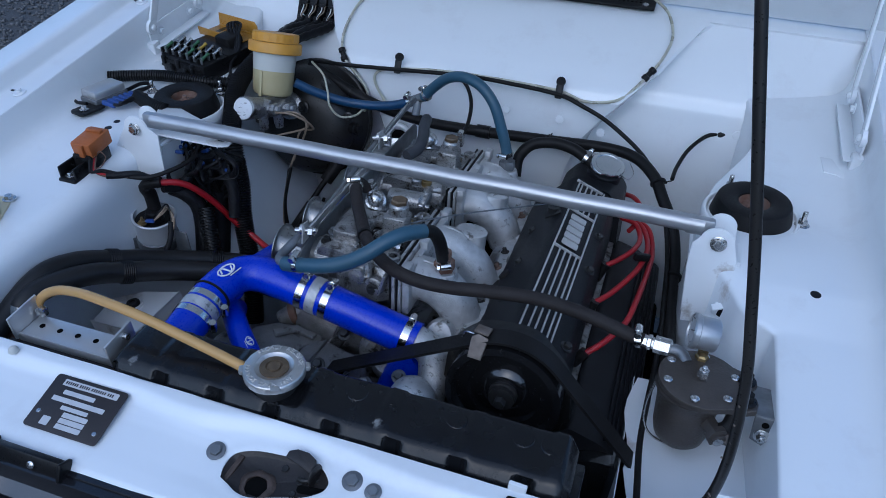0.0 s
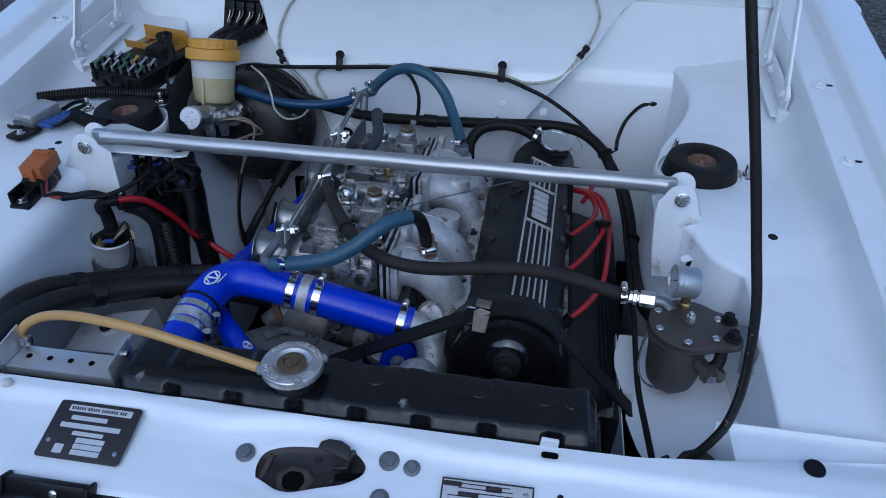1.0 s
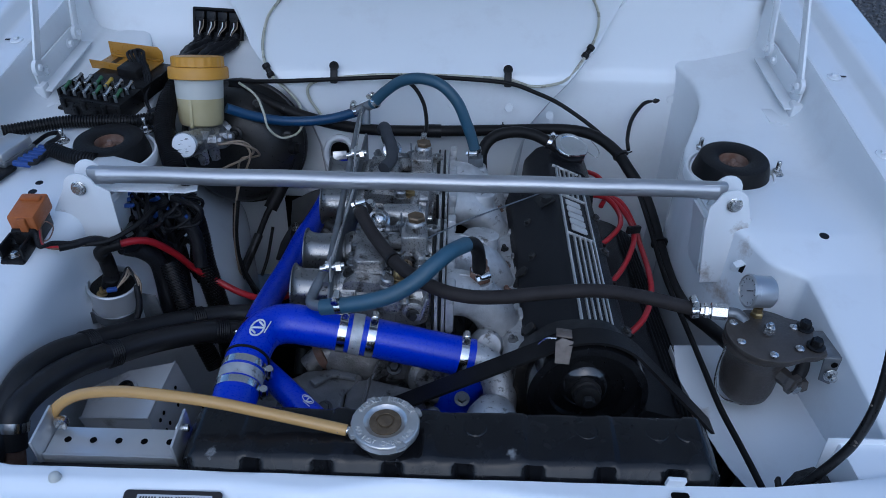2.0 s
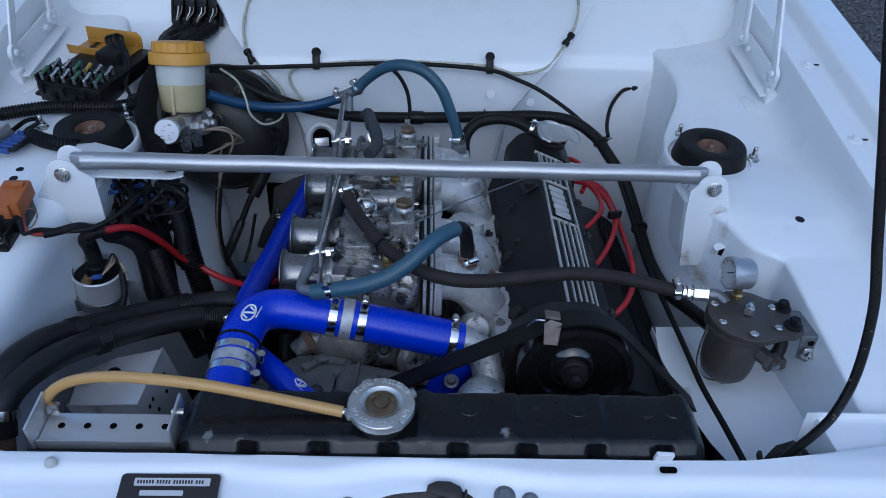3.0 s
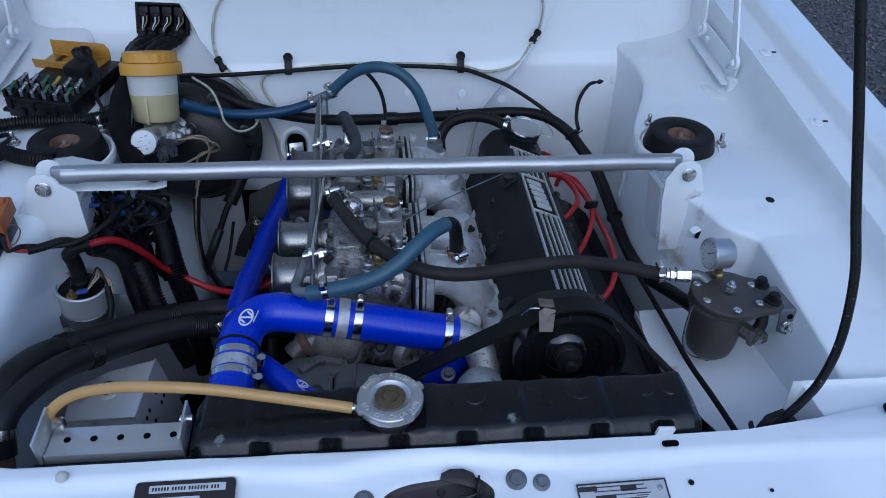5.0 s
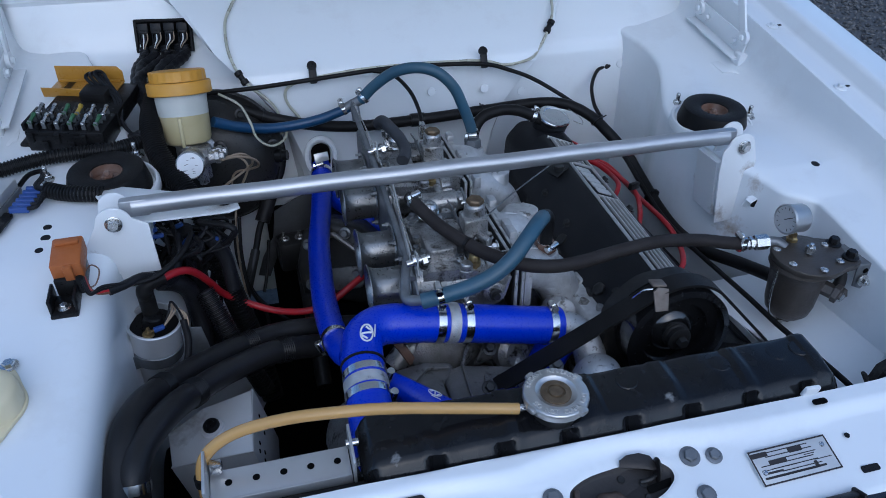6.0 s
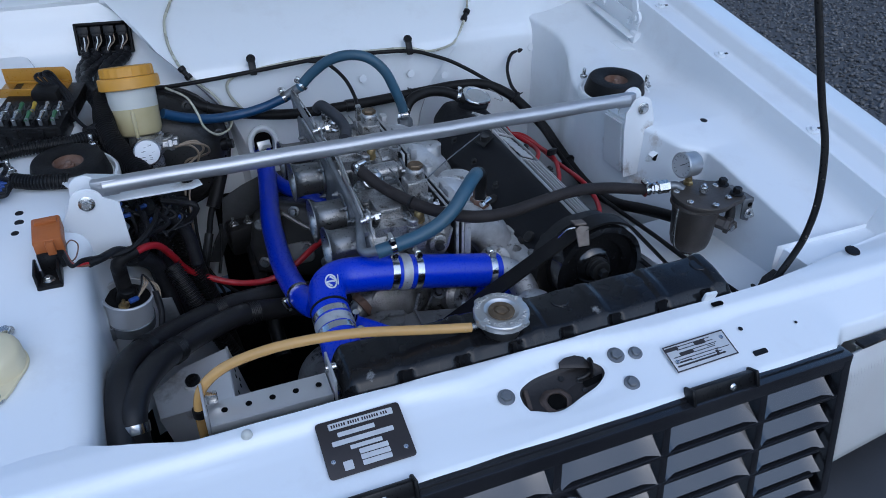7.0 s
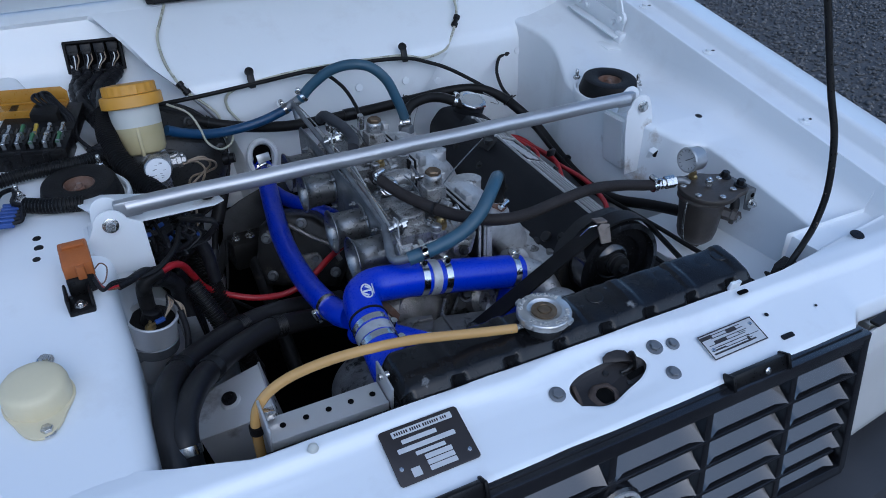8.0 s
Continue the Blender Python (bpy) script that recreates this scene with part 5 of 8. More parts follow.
for k, y in enumerate(PORTS):
    path = smooth_path([(0.058, y, 0.745), (0.076, y + 0.001, 0.744), (0.096, y + 0.004, 0.735), (0.117, y + 0.006, 0.714), (0.132, y + 0.007, 0.682)], 7)
    run = part("runner", sweep(path, lambda t: 0.0310 - 0.0030 * t, 28), ALLOY, manifold, "rough cast runner")
    if k in (1, 2):
        hy = 0.622 if k == 1 else 0.750
        part("hood", stack([(0.034, 0.024, -0.010, -0.002, -0.045), (0.031, 0.023, -0.008, -0.001, -0.025), (0.0265, 0.0205, -0.003, 0, -0.006), (0.0245, 0.0185, 0, 0, 0), (0.0225, 0.0165, 0, 0, 0.0012)], (0.106, hy, 0.7660), turn=-0.35), ALLOY, run, "flat-topped cast boss")
    else:
        sy = 0.512 if k == 0 else 0.850
        part("stub_boss", stack([(0.026, 0.024, 0, 0, -0.04), (0.021, 0.020, 0, 0, -0.012), (0.0180, 0.0180, 0, 0, 0), (0.0165, 0.0165, 0, 0, 0.0015)], (0.100, sy, 0.7615)), ALLOY, run)
        bm = lathe([(0.0145, 0), (0.0145, 0.013), (0.0135, 0.0145)], (0.100, sy, 0.764), (-0.05, 0, 1), 6)
        lathe([(0.010, 0.013), (0.010, 0.028), (0, 0.028)], (0.100, sy, 0.764), (-0.05, 0, 1), 16, bm)
        part("vacuum_stub", bm, RUSTY if k == 0 else DULL_GREY, manifold, "rusty hexagon union" if k == 0 else "screwed vacuum union")
    seam = [Vector((q.x, q.y, q.z)) + Vector((0.16, 0.10 if k % 2 else -0.10, 0.98)).normalized() * (0.0308 - 0.0030 * i / (len(path) - 1)) for i, q in enumerate(path)]
    part("casting_seam", sweep(seam[4:], 0.0016, 6), ALLOY, run)
    part("runner_rib", box((0.032, 0.0045, 0.010), (0.098, y + 0.026, 0.722), (0, 40, 8), 0.002), ALLOY, run)
    part("runner_rib", box((0.030, 0.0045, 0.010), (0.097, y - 0.020, 0.722), (0, 40, -6), 0.002), ALLOY, run)
for yc in (0.553, 0.787):
    # flanges towards the carburettor and towards the head
    bm = box((0.011, 0.172, 0.066), (0.0615, yc, 0.742), (0, 0, 0), 0.003)
    for dy in (-0.080, -0.010, 0.010, 0.080):
        box((0.012, 0.020, 0.020), (0.0625, yc + dy, 0.7755), (0, 0, 0), 0.003, bm)
    part("carburettor_flange", bm, ALLOY, manifold)
    bm = along([(0.112, 0.660), (0.126, 0.650), (0.165, 0.676), (0.162, 0.690), (0.136, 0.692), (0.122, 0.684)], yc - 0.085, yc + 0.09)
    part("head_flange", bm, ALLOY, manifold)
    part("web", box((0.070, 0.040, 0.006), (0.088, yc, 0.722), (0, 34, 0), 0.002), ALLOY, manifold)
    bm = lathe([(0.008, 0), (0.008, 0.014), (0.006, 0.016), (0, 0.016)], (0.088, yc + 0.004, 0.724), (0.3, 0, 1), 14)
    part("cast_peg", bm, ALLOY, manifold)
for k, (x, y) in enumerate(((0.143, 0.500), (0.145, 0.578), (0.147, 0.640), (0.147, 0.688), (0.147, 0.758), (0.145, 0.810), (0.144, 0.880))):
    bm = bolt((x, y, 0.692), (-0.25, 0, 0.97), 0.0068, 0.008, None, True, 37 * k, 0.007)
    part("manifold_nut", bm, RUSTY if k % 3 else GRIME, manifold, "rusty brown stud and nut")
part("head_edge", along([(p.x, p.y) for p in round_corners([(0.130, 0.640), (0.132, 0.688), (0.139, 0.6985), (0.172, 0.7035), (0.177, 0.690), (0.178, 0.650)], 0.003, 2)], 0.430, 0.880, 24), ALLOY, engine, "oily alloy edge of the cylinder head")
for k in range(12):
    part("head_lug", box((0.014, 0.012 + 0.006 * (k % 3), 0.012), (0.160 + 0.003 * (k % 2), 0.448 + 0.036 * k, 0.7005), (0, 8, 11 * (k % 4) - 16), 0.003), (DULL_ALLOY, GRIME, ALLOY)[k % 3], engine)
part("thermostat_boss", lathe([(0.020, -0.02), (0.020, 0.004), (0.016, 0.012), (0, 0.014)], (0.112, 0.470, 0.690), (0.1, -0.8, 0.5), 22), ALLOY, manifold)
for k, (y, z) in enumerate(((0.445, 0.704), (0.53, 0.702), (0.61, 0.703), (0.70, 0.704), (0.785, 0.704))):
    part("head_rib", box((0.018, 0.007, 0.012), (0.156, y, z - 0.012), (0, 0, 10 * (k % 3) - 8), 0.002), DULL_ALLOY, engine)
for y in (0.47, 0.60, 0.73):
    part("core_plug", lathe([(0.009, 0), (0.009, 0.004), (0.006, 0.005), (0, 0.003)], (0.166, y, 0.716), (-0.7, 0, 0.7), 16), GRIME, engine)


# carburettors
def carburettor(yc):
    c = thing("carburettor", (-0.01, yc, 0.70), "twin-choke side-draught alloy carburettor with open trumpets", "carburettor", "carburettors")
    # body: a stepped casting with two barrels
    bm = along([(p.x, p.y) for p in round_corners([(-0.074, 0.708), (-0.074, 0.770), (-0.066, 0.776), (-0.022, 0.772), (0.006, 0.764), (0.030, 0.766), (0.034, 0.715), (0.0, 0.700)], 0.005, 3)], yc - 0.070, yc + 0.072)
    for dy in (-0.045, 0.045):
        lathe([(0.031, 0), (0.031, 0.020), (0.0285, 0.022), (0.0285, 0.088), (0.031, 0.090), (0.031, 0.114), (0.028, 0.116)], (-0.078, yc + dy, 0.744), (1, 0, 0), 28, bm)
    body = part("body", bm, CARB, c)
    # float chamber cover with its lip, pads and lines
    part("float_cover", prism(rounded(0.040, 0.046, 0.007), 0.018, pose(-0.043, yc - 0.024, 0.7735), 0.0035), CARB, c, "raised float chamber cover")
    part("cover_lip", prism(rounded(0.045, 0.052, 0.008), 0.004, pose(-0.043, yc - 0.024, 0.7735), 0.001), CARB, c)
    part("chamber_wall", box((0.040, 0.022, 0.040), (-0.043, yc - 0.056, 0.750), (0, 0, 0), 0.004), CARB, c)
    part("wall_rib", box((0.003, 0.003, 0.034), (-0.043, yc - 0.0675, 0.750), (0, 0, 0), 0.0008), CARB, c)
    part("inlet_cover", prism(rounded(0.052, 0.040, 0.008), 0.010, pose(-0.046, yc + 0.020, 0.7735), 0.003), CARB, c)
    part("embossed_mark", prism(rounded(0.014, 0.020, 0.003), 0.0012, pose(-0.058, yc + 0.014, 0.7833), 0.0004), CARB, c)
    # inlet filter union
    bm = lathe([(0.012, -0.022), (0.0125, -0.014), (0.0150, -0.013), (0.0155, -0.010), (0.0155, -0.006), (0.0140, -0.005), (0.0140, -0.003), (0.0152, -0.002), (0.0152, 0.001), (0.0120, 0.002), (0.0110, 0.006), (0.0098, 0.009), (0.0070, 0.0115), (0.0035, 0.0125), (0.0032, 0.0145), (0, 0.015)], (-0.038, yc + 0.050, 0.795), (0.25, -0.75, 0.65), 24)
    part("filter_plug", bm, ZINC, c, "bright domed filter plug")
    bm = lathe([(0.0075, 0), (0.0075, 0.012), (0.0055, 0.013), (0.0055, 0.018), (0, 0.018)], (-0.048, yc + 0.066, 0.800), (-0.2, -0.2, 1), 6)
    part("fuel_banjo", bm, ZINC, c, "bright fuel banjo union")
    # jet turret with a brass plug
    bm = box((0.034, 0.032, 0.034), (0.013, yc + 0.006, 0.789), (0, 0, 0), 0.004)
    lathe([(0.0150, 0.0), (0.0140, 0.012), (0.0128, 0.0165), (0.0115, 0.0175)], (0.0145, yc + 0.008, 0.8045), (0.03, 0, 1), 22, bm)
    box((0.044, 0.010, 0.010), (0.006, yc - 0.012, 0.777), (0, 0, 0), 0.002, bm)
    lathe([(0.0055, -0.012), (0.0055, 0.016), (0.004, 0.017), (0, 0.017)], (0.018, yc - 0.016, 0.782), (0.4, -1, 0.1), 12, bm)
    part("jet_turret", bm, CARB, c)
    part("brass_plug", lathe([(0.0118, 0), (0.0122, 0.005), (0.0105, 0.007), (0.003, 0.0065), (0, 0.0065)], (0.0152, yc + 0.008, 0.8215), (0.03, 0, 1), 6, None, 10), DARK_BRASS, c, "tarnished brass hexagon plug")
    # spring-loaded spindle beside the turret
    bm = lathe([(0.003, -0.004), (0.003, 0.026), (0, 0.026)], (-0.026, yc + 0.040, 0.786), (1, 0.1, 0), 10)
    lathe([(0.0065, -0.002), (0.0065, 0.003), (0, 0.003)], (-0.026, yc + 0.040, 0.786), (1, 0.1, 0), 14, bm)
    helix((-0.022, yc + 0.040, 0.786), (1, 0.1, 0), 0.0058, 0.018, 6, 0.0011, bm)
    part("return_spring", bm, DULL_GREY, c, "small coil return spring")
    # hollow dowel bosses by the flange
    for dy in (-0.066, 0.052):
        bm = lathe([(0.0105, -0.030), (0.0100, 0.004), (0.0085, 0.005), (0.0060, 0.005), (0.0055, -0.006), (0, -0.006)], (0.036, yc + dy, 0.780), (0.02, 0, 1), 20)
        part("dowel_boss", bm, CARB, c)
    # idle jets, mixture screws and little plugs
    for x, dy, z, r, mm in ((-0.004, -0.056, 0.772, 0.0075, BRASS), (-0.018, -0.066, 0.768, 0.0085, CARB), (0.004, -0.032, 0.770, 0.0070, DARK_BRASS), (0.022, -0.026, 0.772, 0.0060, CARB), (-0.010, 0.066, 0.770, 0.0075, CARB), (0.020, 0.034, 0.770, 0.0065, BRASS)):
        bm = lathe([(r * 1.25, -0.006), (r * 1.2, 0.002), (r, 0.003), (r, 0.010), (r * 0.8, 0.012), (r * 0.3, 0.0115), (r * 0.28, 0.009), (0, 0.009)], (x, yc + dy, z), (0.1, 0, 1), 16)
        part("jet_cap", bm, mm, c)
    for x, dy, h in ((-0.060, -0.042, 0.7775), (-0.026, -0.042, 0.7775), (-0.066, 0.002, 0.7835), (-0.026, 0.002, 0.7835), (-0.066, 0.036, 0.7835), (-0.024, 0.034, 0.7835), (-0.070, -0.008, 0.776)):
        part("cover_screw", screw((x, yc + dy, h), (0, 0, 1), 0.0042), DULL_GREY, c)
    for k, (x, dy, z, sx, sy, sz, a) in enumerate(((0.000, -0.004, 0.768, 0.010, 0.060, 0.012, 0), (-0.012, 0.024, 0.770, 0.022, 0.010, 0.014, 20), (0.024, -0.050, 0.764, 0.010, 0.026, 0.016, 0),
                                                   (-0.008, 0.052, 0.770, 0.018, 0.012, 0.014, -15), (0.026, 0.018, 0.768, 0.008, 0.022, 0.018, 0), (-0.068, -0.030, 0.772, 0.008, 0.050, 0.008, 0))):
        part("cast_pad", box((sx, sy, sz), (x, yc + dy, z), (0, 0, a), 0.0025), CARB, c)
    # corner bolts, linkage pieces and the small clutter round the turret
    for k, (x, dy, z) in enumerate(((-0.066, -0.034, 0.779), (-0.068, -0.052, 0.774), (-0.020, -0.050, 0.775), (-0.012, 0.044, 0.778), (0.028, 0.066, 0.770), (0.030, -0.010, 0.776), (-0.062, 0.050, 0.785))):
        part("body_bolt", bolt((x, yc + dy, z), (0.05, -0.1, 1), 0.0048, 0.006, None, True, 23 * k), (DULL_GREY, GRIME, ZINC)[k % 3], c)
    part("pump_lever", prism([(-0.004, -0.016), (0.004, -0.016), (0.005, 0.010), (0.010, 0.016), (-0.002, 0.018)], 0.0025, pose(-0.006, yc + 0.030, 0.783, 80, 0, 60), 0.0006), DULL_GREY, c)
    part("link_rod", sweep(smooth_path([(-0.008, yc + 0.062, 0.800), (-0.006, yc + 0.036, 0.798), (-0.004, yc + 0.010, 0.788), (-0.002, yc - 0.030, 0.780)], 5), 0.0014, 7), DULL_GREY, c)
    part("vent_hood", prism(rounded(0.020, 0.026, 0.005), 0.012, pose(-0.014, yc + 0.020, 0.776, 4, 6, 8), 0.003), CARB, c)
    # dark strip laid in for the shaded gap between the castings
    part("gap_shade", box((0.012, 0.110, 0.006), (-0.016, yc - 0.004, 0.7715), (0, 0, 0), 0.001), GRIME, c)
    part("drain_elbow", sweep(smooth_path([(0.002, yc - 0.064, 0.764), (0.004, yc - 0.076, 0.762), (0.006, yc - 0.084, 0.752)], 5), 0.006, 12), CARB, c)
    part("side_cap", lathe([(0.013, -0.01), (0.013, 0.004), (0.0115, 0.006), (0.0045, 0.0065), (0.004, 0.010), (0, 0.010)], (-0.012, yc - 0.072, 0.744), (0, -1, 0.1), 20), CARB, c)
    # trumpets
    for dy in (-0.045, 0.045):
        prof = [(0, 0.034), (0.0290, 0.034), (0.0290, -0.004), (0.0268, -0.005), (0.0268, -0.046), (0.0276, -0.053), (0.0300, -0.0585), (0.0325, -0.0610), (0.0337, -0.0612), (0.0340, -0.0620), (0.0337, -0.0628),
                (0.0318, -0.0628), (0.0285, -0.060), (0.0258, -0.053), (0.0245, -0.044), (0.0240, 0.030), (0.010, 0.031), (0, 0.031)]
        part("trumpet", lathe(prof, (-0.078, yc + dy, 0.744), (1, 0, 0), 38), SPUN, c, "spun alloy intake trumpet")
        # near-black disc in the bore, the shade of its depth painted on
        part("bore_shade", lathe([(0.0236, 0), (0.0236, 0.0008), (0, 0.0008)], (-0.066, yc + dy, 0.744), (-1, 0, 0), 24), DEEP_SHADE, c)
        for a in (45, 135, 225, 315):
            v = Vector((0, math.cos(radians(a)), math.sin(radians(a)))) * 0.035
            part("stud", lathe([(0.0042, 0), (0.0042, 0.005), (0.002, 0.005), (0.002, 0.010), (0, 0.010)], Vector((-0.091, yc + dy, 0.744)) + v, (-1, 0, 0), 6), DULL_GREY, c)
        for dz in (0.032, -0.034):
            part("mounting_nut", bolt((0.035, yc + dy + 0.012, 0.744 + dz), (-1, 0, 0), 0.0052, 0.006, None, True, 20, 0.008), ZINC, c)
    # insulating blocks and gaskets
    for x, th, mm, g in ((0.0385, 0.0028, RUBBER, 0.002), (0.0420, 0.0046, ALLOY, 0.0), (0.0475, 0.0028, RUBBER, 0.002), (0.0510, 0.0040, ALLOY, 0.0)):
        part("spacer", box((th, 0.174, 0.070 + g), (x + th / 2, yc, 0.7435), (0, 0, 0), 0.0008), mm, c)
    bm = lathe([(0.005, -0.092), (0.005, 0.092)], (0.022, yc, 0.738), (0, 1, 0), 12)
    lathe([(0.014, 0), (0.014, 0.010), (0.009, 0.012), (0.005, 0.012), (0.005, 0.016), (0, 0.016)], (0.016, yc - 0.074, 0.740), (0, -1, 0), 22, bm)
    box((0.004, 0.020, 0.030), (0.030, yc - 0.082, 0.752), (0, 15, 0), 0.001, bm)
    part("throttle_spindle", bm, CARB, c)
    part("spindle_nut", bolt((0.016, yc - 0.089, 0.740), (0, -1, 0), 0.0055, 0.006), GRIME, c)
    return c


carburettor(0.553)
carburettor(0.787)
cold = thing("starter_body", (0.0, 0.66, 0.76), "dull alloy cylinder between the carburettors", "cylinder")
part("barrel", lathe([(0.010, -0.032), (0.0155, -0.030), (0.0165, -0.026), (0.0165, 0.020), (0.013, 0.024), (0.013, 0.030), (0, 0.030)], (-0.006, 0.656, 0.774), (1, 0.02, 0), 26), CARB, cold)
part("lever", box((0.004, 0.034, 0.010), (0.026, 0.650, 0.782), (12, 0, 0), 0.001), DULL_GREY, cold)
part("lever_pin", lathe([(0.004, -0.008), (0.004, 0.008), (0, 0.008)], (0.026, 0.637, 0.780), (1, 0, 0), 10), ZINC, cold)

# trumpet backplate with the throttle linkage over it
back = thing("trumpet_backplate", (-0.088, 0.68, 0.70), "flat grey alloy backplate behind the trumpets", "plate")
outline = [(0.452, 0.708), (0.452, 0.764), (0.470, 0.778), (0.500, 0.784), (0.63, 0.790), (0.80, 0.794), (0.900, 0.794), (0.912, 0.784), (0.912, 0.708)]
yz = Matrix(((0, 0, 1, -0.0895), (1, 0, 0, 0), (0, 1, 0, 0), (0, 0, 0, 1)))
part("plate", prism(outline, 0.003, yz, 0.0006), DULL_GREY, back)
for y in PORTS:
    part("flange_ring", lathe([(0.0272, 0), (0.0335, 0), (0.0345, 0.0012), (0.0335, 0.0026), (0.0272, 0.003)], (-0.090, y, 0.744), (-1, 0, 0), 36, caps=False), SPUN, back)
link = thing("throttle_linkage", (-0.086, 0.70, 0.80), "zinc-plated throttle linkage bar and rods", "linkage")
bm = sweep(smooth_path([(-0.092, 0.925, 0.836), (-0.094, 0.86, 0.832), (-0.0925, 0.72, 0.820), (-0.0915, 0.60, 0.803), (-0.0915, 0.50, 0.789), (-0.092, 0.466, 0.782)], 8), 0.0044, 10)
part("bar", bm, DULL_GREY, link)
part("flat_lever", box((0.003, 0.175, 0.013), (-0.084, 0.575, 0.802), (8, 12, -2), 0.0008), SHEET, link, "thin bright flat lever")
for y, z in ((0.473, 0.803), (0.735, 0.832)):
    bm = lathe([(0.0042, -0.016), (0.0042, 0.014), (0, 0.014)], (-0.082, y, z), (1, 0.1, 0.15), 10)
    lathe([(0.0072, -0.006), (0.0072, 0.0), (0, 0.0)], (-0.072, y, z), (1, 0.1, 0.15), 6, bm)
    lathe([(0.0078, 0), (0.0078, 0.004), (0, 0.004)], (-0.090, y, z), (1, 0.1, 0.15), 16, bm)
    part("pivot_bolt", bm, ZINC, link, "bright pivot bolt and nut")
    part("pivot_plate", prism([(-0.010, -0.016), (0.010, -0.016), (0.008, 0.010), (-0.006, 0.012)], 0.0025, Matrix.Translation((-0.086, y, z)) @ Matrix(((0, 0, 1, 0), (1, 0, 0, 0), (0, 1, 0, 0), (0, 0, 0, 1))), 0.0005), SHEET, link)
part("cable", sweep(smooth_path([(-0.093, 0.91, 0.842), (-0.088, 0.80, 0.836), (-0.083, 0.66, 0.818), (-0.084, 0.50, 0.80)], 6), 0.0011, 6), ZINC, link, "thin bare cable")
part("pull_rod", sweep(smooth_path([(0.022, 0.56, 0.79), (0.09, 0.63, 0.786), (0.20, 0.735, 0.775)], 6), 0.0011, 6), DULL_GREY, link)
brk = box((0.026, 0.030, 0.003), (0.204, 0.726, 0.768), (0, -30, 15), 0.001)
lathe([(0.008, 0), (0.008, 0.008), (0, 0.008)], (0.205, 0.722, 0.768), (0, 0, 1), 12, brk)
part("cable_bracket", brk, GRIME, link)


# ---- cooling ----
radiator = thing("radiator", (0.06, 0.24, 0.35), "radiator with a worn gloss-black top tank", "radiator")
sec = round_corners([(0.199, 0.712), (0.203, 0.742), (0.213, 0.757), (0.240, 0.763), (0.272, 0.765), (0.281, 0.752), (0.283, 0.712)], 0.005, 3)
made = bmesh.new()
rings = []
for x in steps(-0.196, 0.326, 150):
    e = min(x + 0.196, 0.326 - x)
    k = min(1.0, e / 0.014)
    grow = 0.86 + 0.14 * math.sin(k * math.pi / 2)
    pad = 0.0
    line = []
    for p in sec:
        y, z = 0.241 + (p.x - 0.241) * grow, 0.712 + (p.y - 0.712) * (0.72 + 0.28 * math.sin(k * math.pi / 2))
        top = max(0.0, (p.y - 0.75) / 0.014)
        pad = 0.0022 * min(1, top) * (1 if (0.060 < (x + 0.2) % 0.088 < 0.076) else 0)
        dent = 0.009 * max(0.0, 1 - (abs(((x + 0.16) % 0.068) - 0.034) / 0.010) ** 2) * (1.0 if p.x < 0.206 else 0.6 if p.x < 0.212 else 0.0)
        line.append(made.verts.new((x, y + dent, z + pad + 0.0006 * math.sin(90 * x + 40 * y))))
    rings.append(line)
for a, b in zip(rings, rings[1:]):
    for i in range(len(a) - 1):
        made.faces.new((a[i], a[i + 1], b[i + 1], b[i]))
made.faces.new(rings[0])
made.faces.new(rings[-1])
tank = part("top_tank", made, SCUFFED_TANK, radiator, "gloss-black pressed top tank with scuffs", sharp=50)
part("header_rim", box((0.540, 0.094, 0.012), (0.065, 0.241, 0.708), (0, 0, 0), 0.003), TANK_BLACK, radiator)
for k in range(8):
    part("rim_tab", box((0.030, 0.004, 0.020), (-0.165 + 0.068 * k, 0.1935, 0.715), (0, 0, 0), 0.0015), TANK_BLACK, radiator)
# plain block for the core, its deep shade in the near-black colour
part("core", box((0.53, 0.05, 0.36), (0.065, 0.242, 0.52), (0, 0, 0), 0.002), DEEP_SHADE, radiator)
for x in (-0.02, 0.09, 0.20, 0.27, 0.30):
    part("embossed_disc", lathe([(0.012, 0), (0.011, 0.0010), (0.008, 0.0012), (0, 0.0008)], (x, 0.252, 0.7635), (0, -0.06, 1), 20), TANK_BLACK, tank)
neck = part("filler_neck", lathe([(0.024, -0.012), (0.024, 0.006), (0.030, 0.008), (0.030, 0.012)], (0.002, 0.236, 0.764), (0, -0.06, 1), 28), GRIME, radiator)
part("overflow_stub", sweep([Vector((-0.02, 0.236, 0.772)), Vector((-0.045, 0.2355, 0.7715))], 0.0038, 10), ZINC, neck)


def cap_shape(a):
    k = a % (math.pi / 2)
    return 0.975 + 0.006 * math.cos(22 * a)


cap = part("pressure_cap", lathe([(0.0325, 0.0045), (0.0338, 0.005), (0.0342, 0.0115), (0.0330, 0.0135), (0.0325, 0.0138), (0.0215, 0.0145), (0.0190, 0.0122), (0.0172, 0.0115), (0, 0.0115)], (0.002, 0.236, 0.772), (0.0, -0.06, 1), 72,
           ripple=cap_shape, roll=20), CAP_METAL, radiator, "worn silver pressure cap with embossed warning")
for a in (28, 118, 205, 300):
    v = Vector((math.cos(radians(a)), math.sin(radians(a)), 0))
    part("cap_ear", box((0.010, 0.011, 0.0065), Vector((0.002, 0.236, 0.7815)) + v * 0.0325, (-3, 0, a), 0.0025), CAP_METAL, cap)
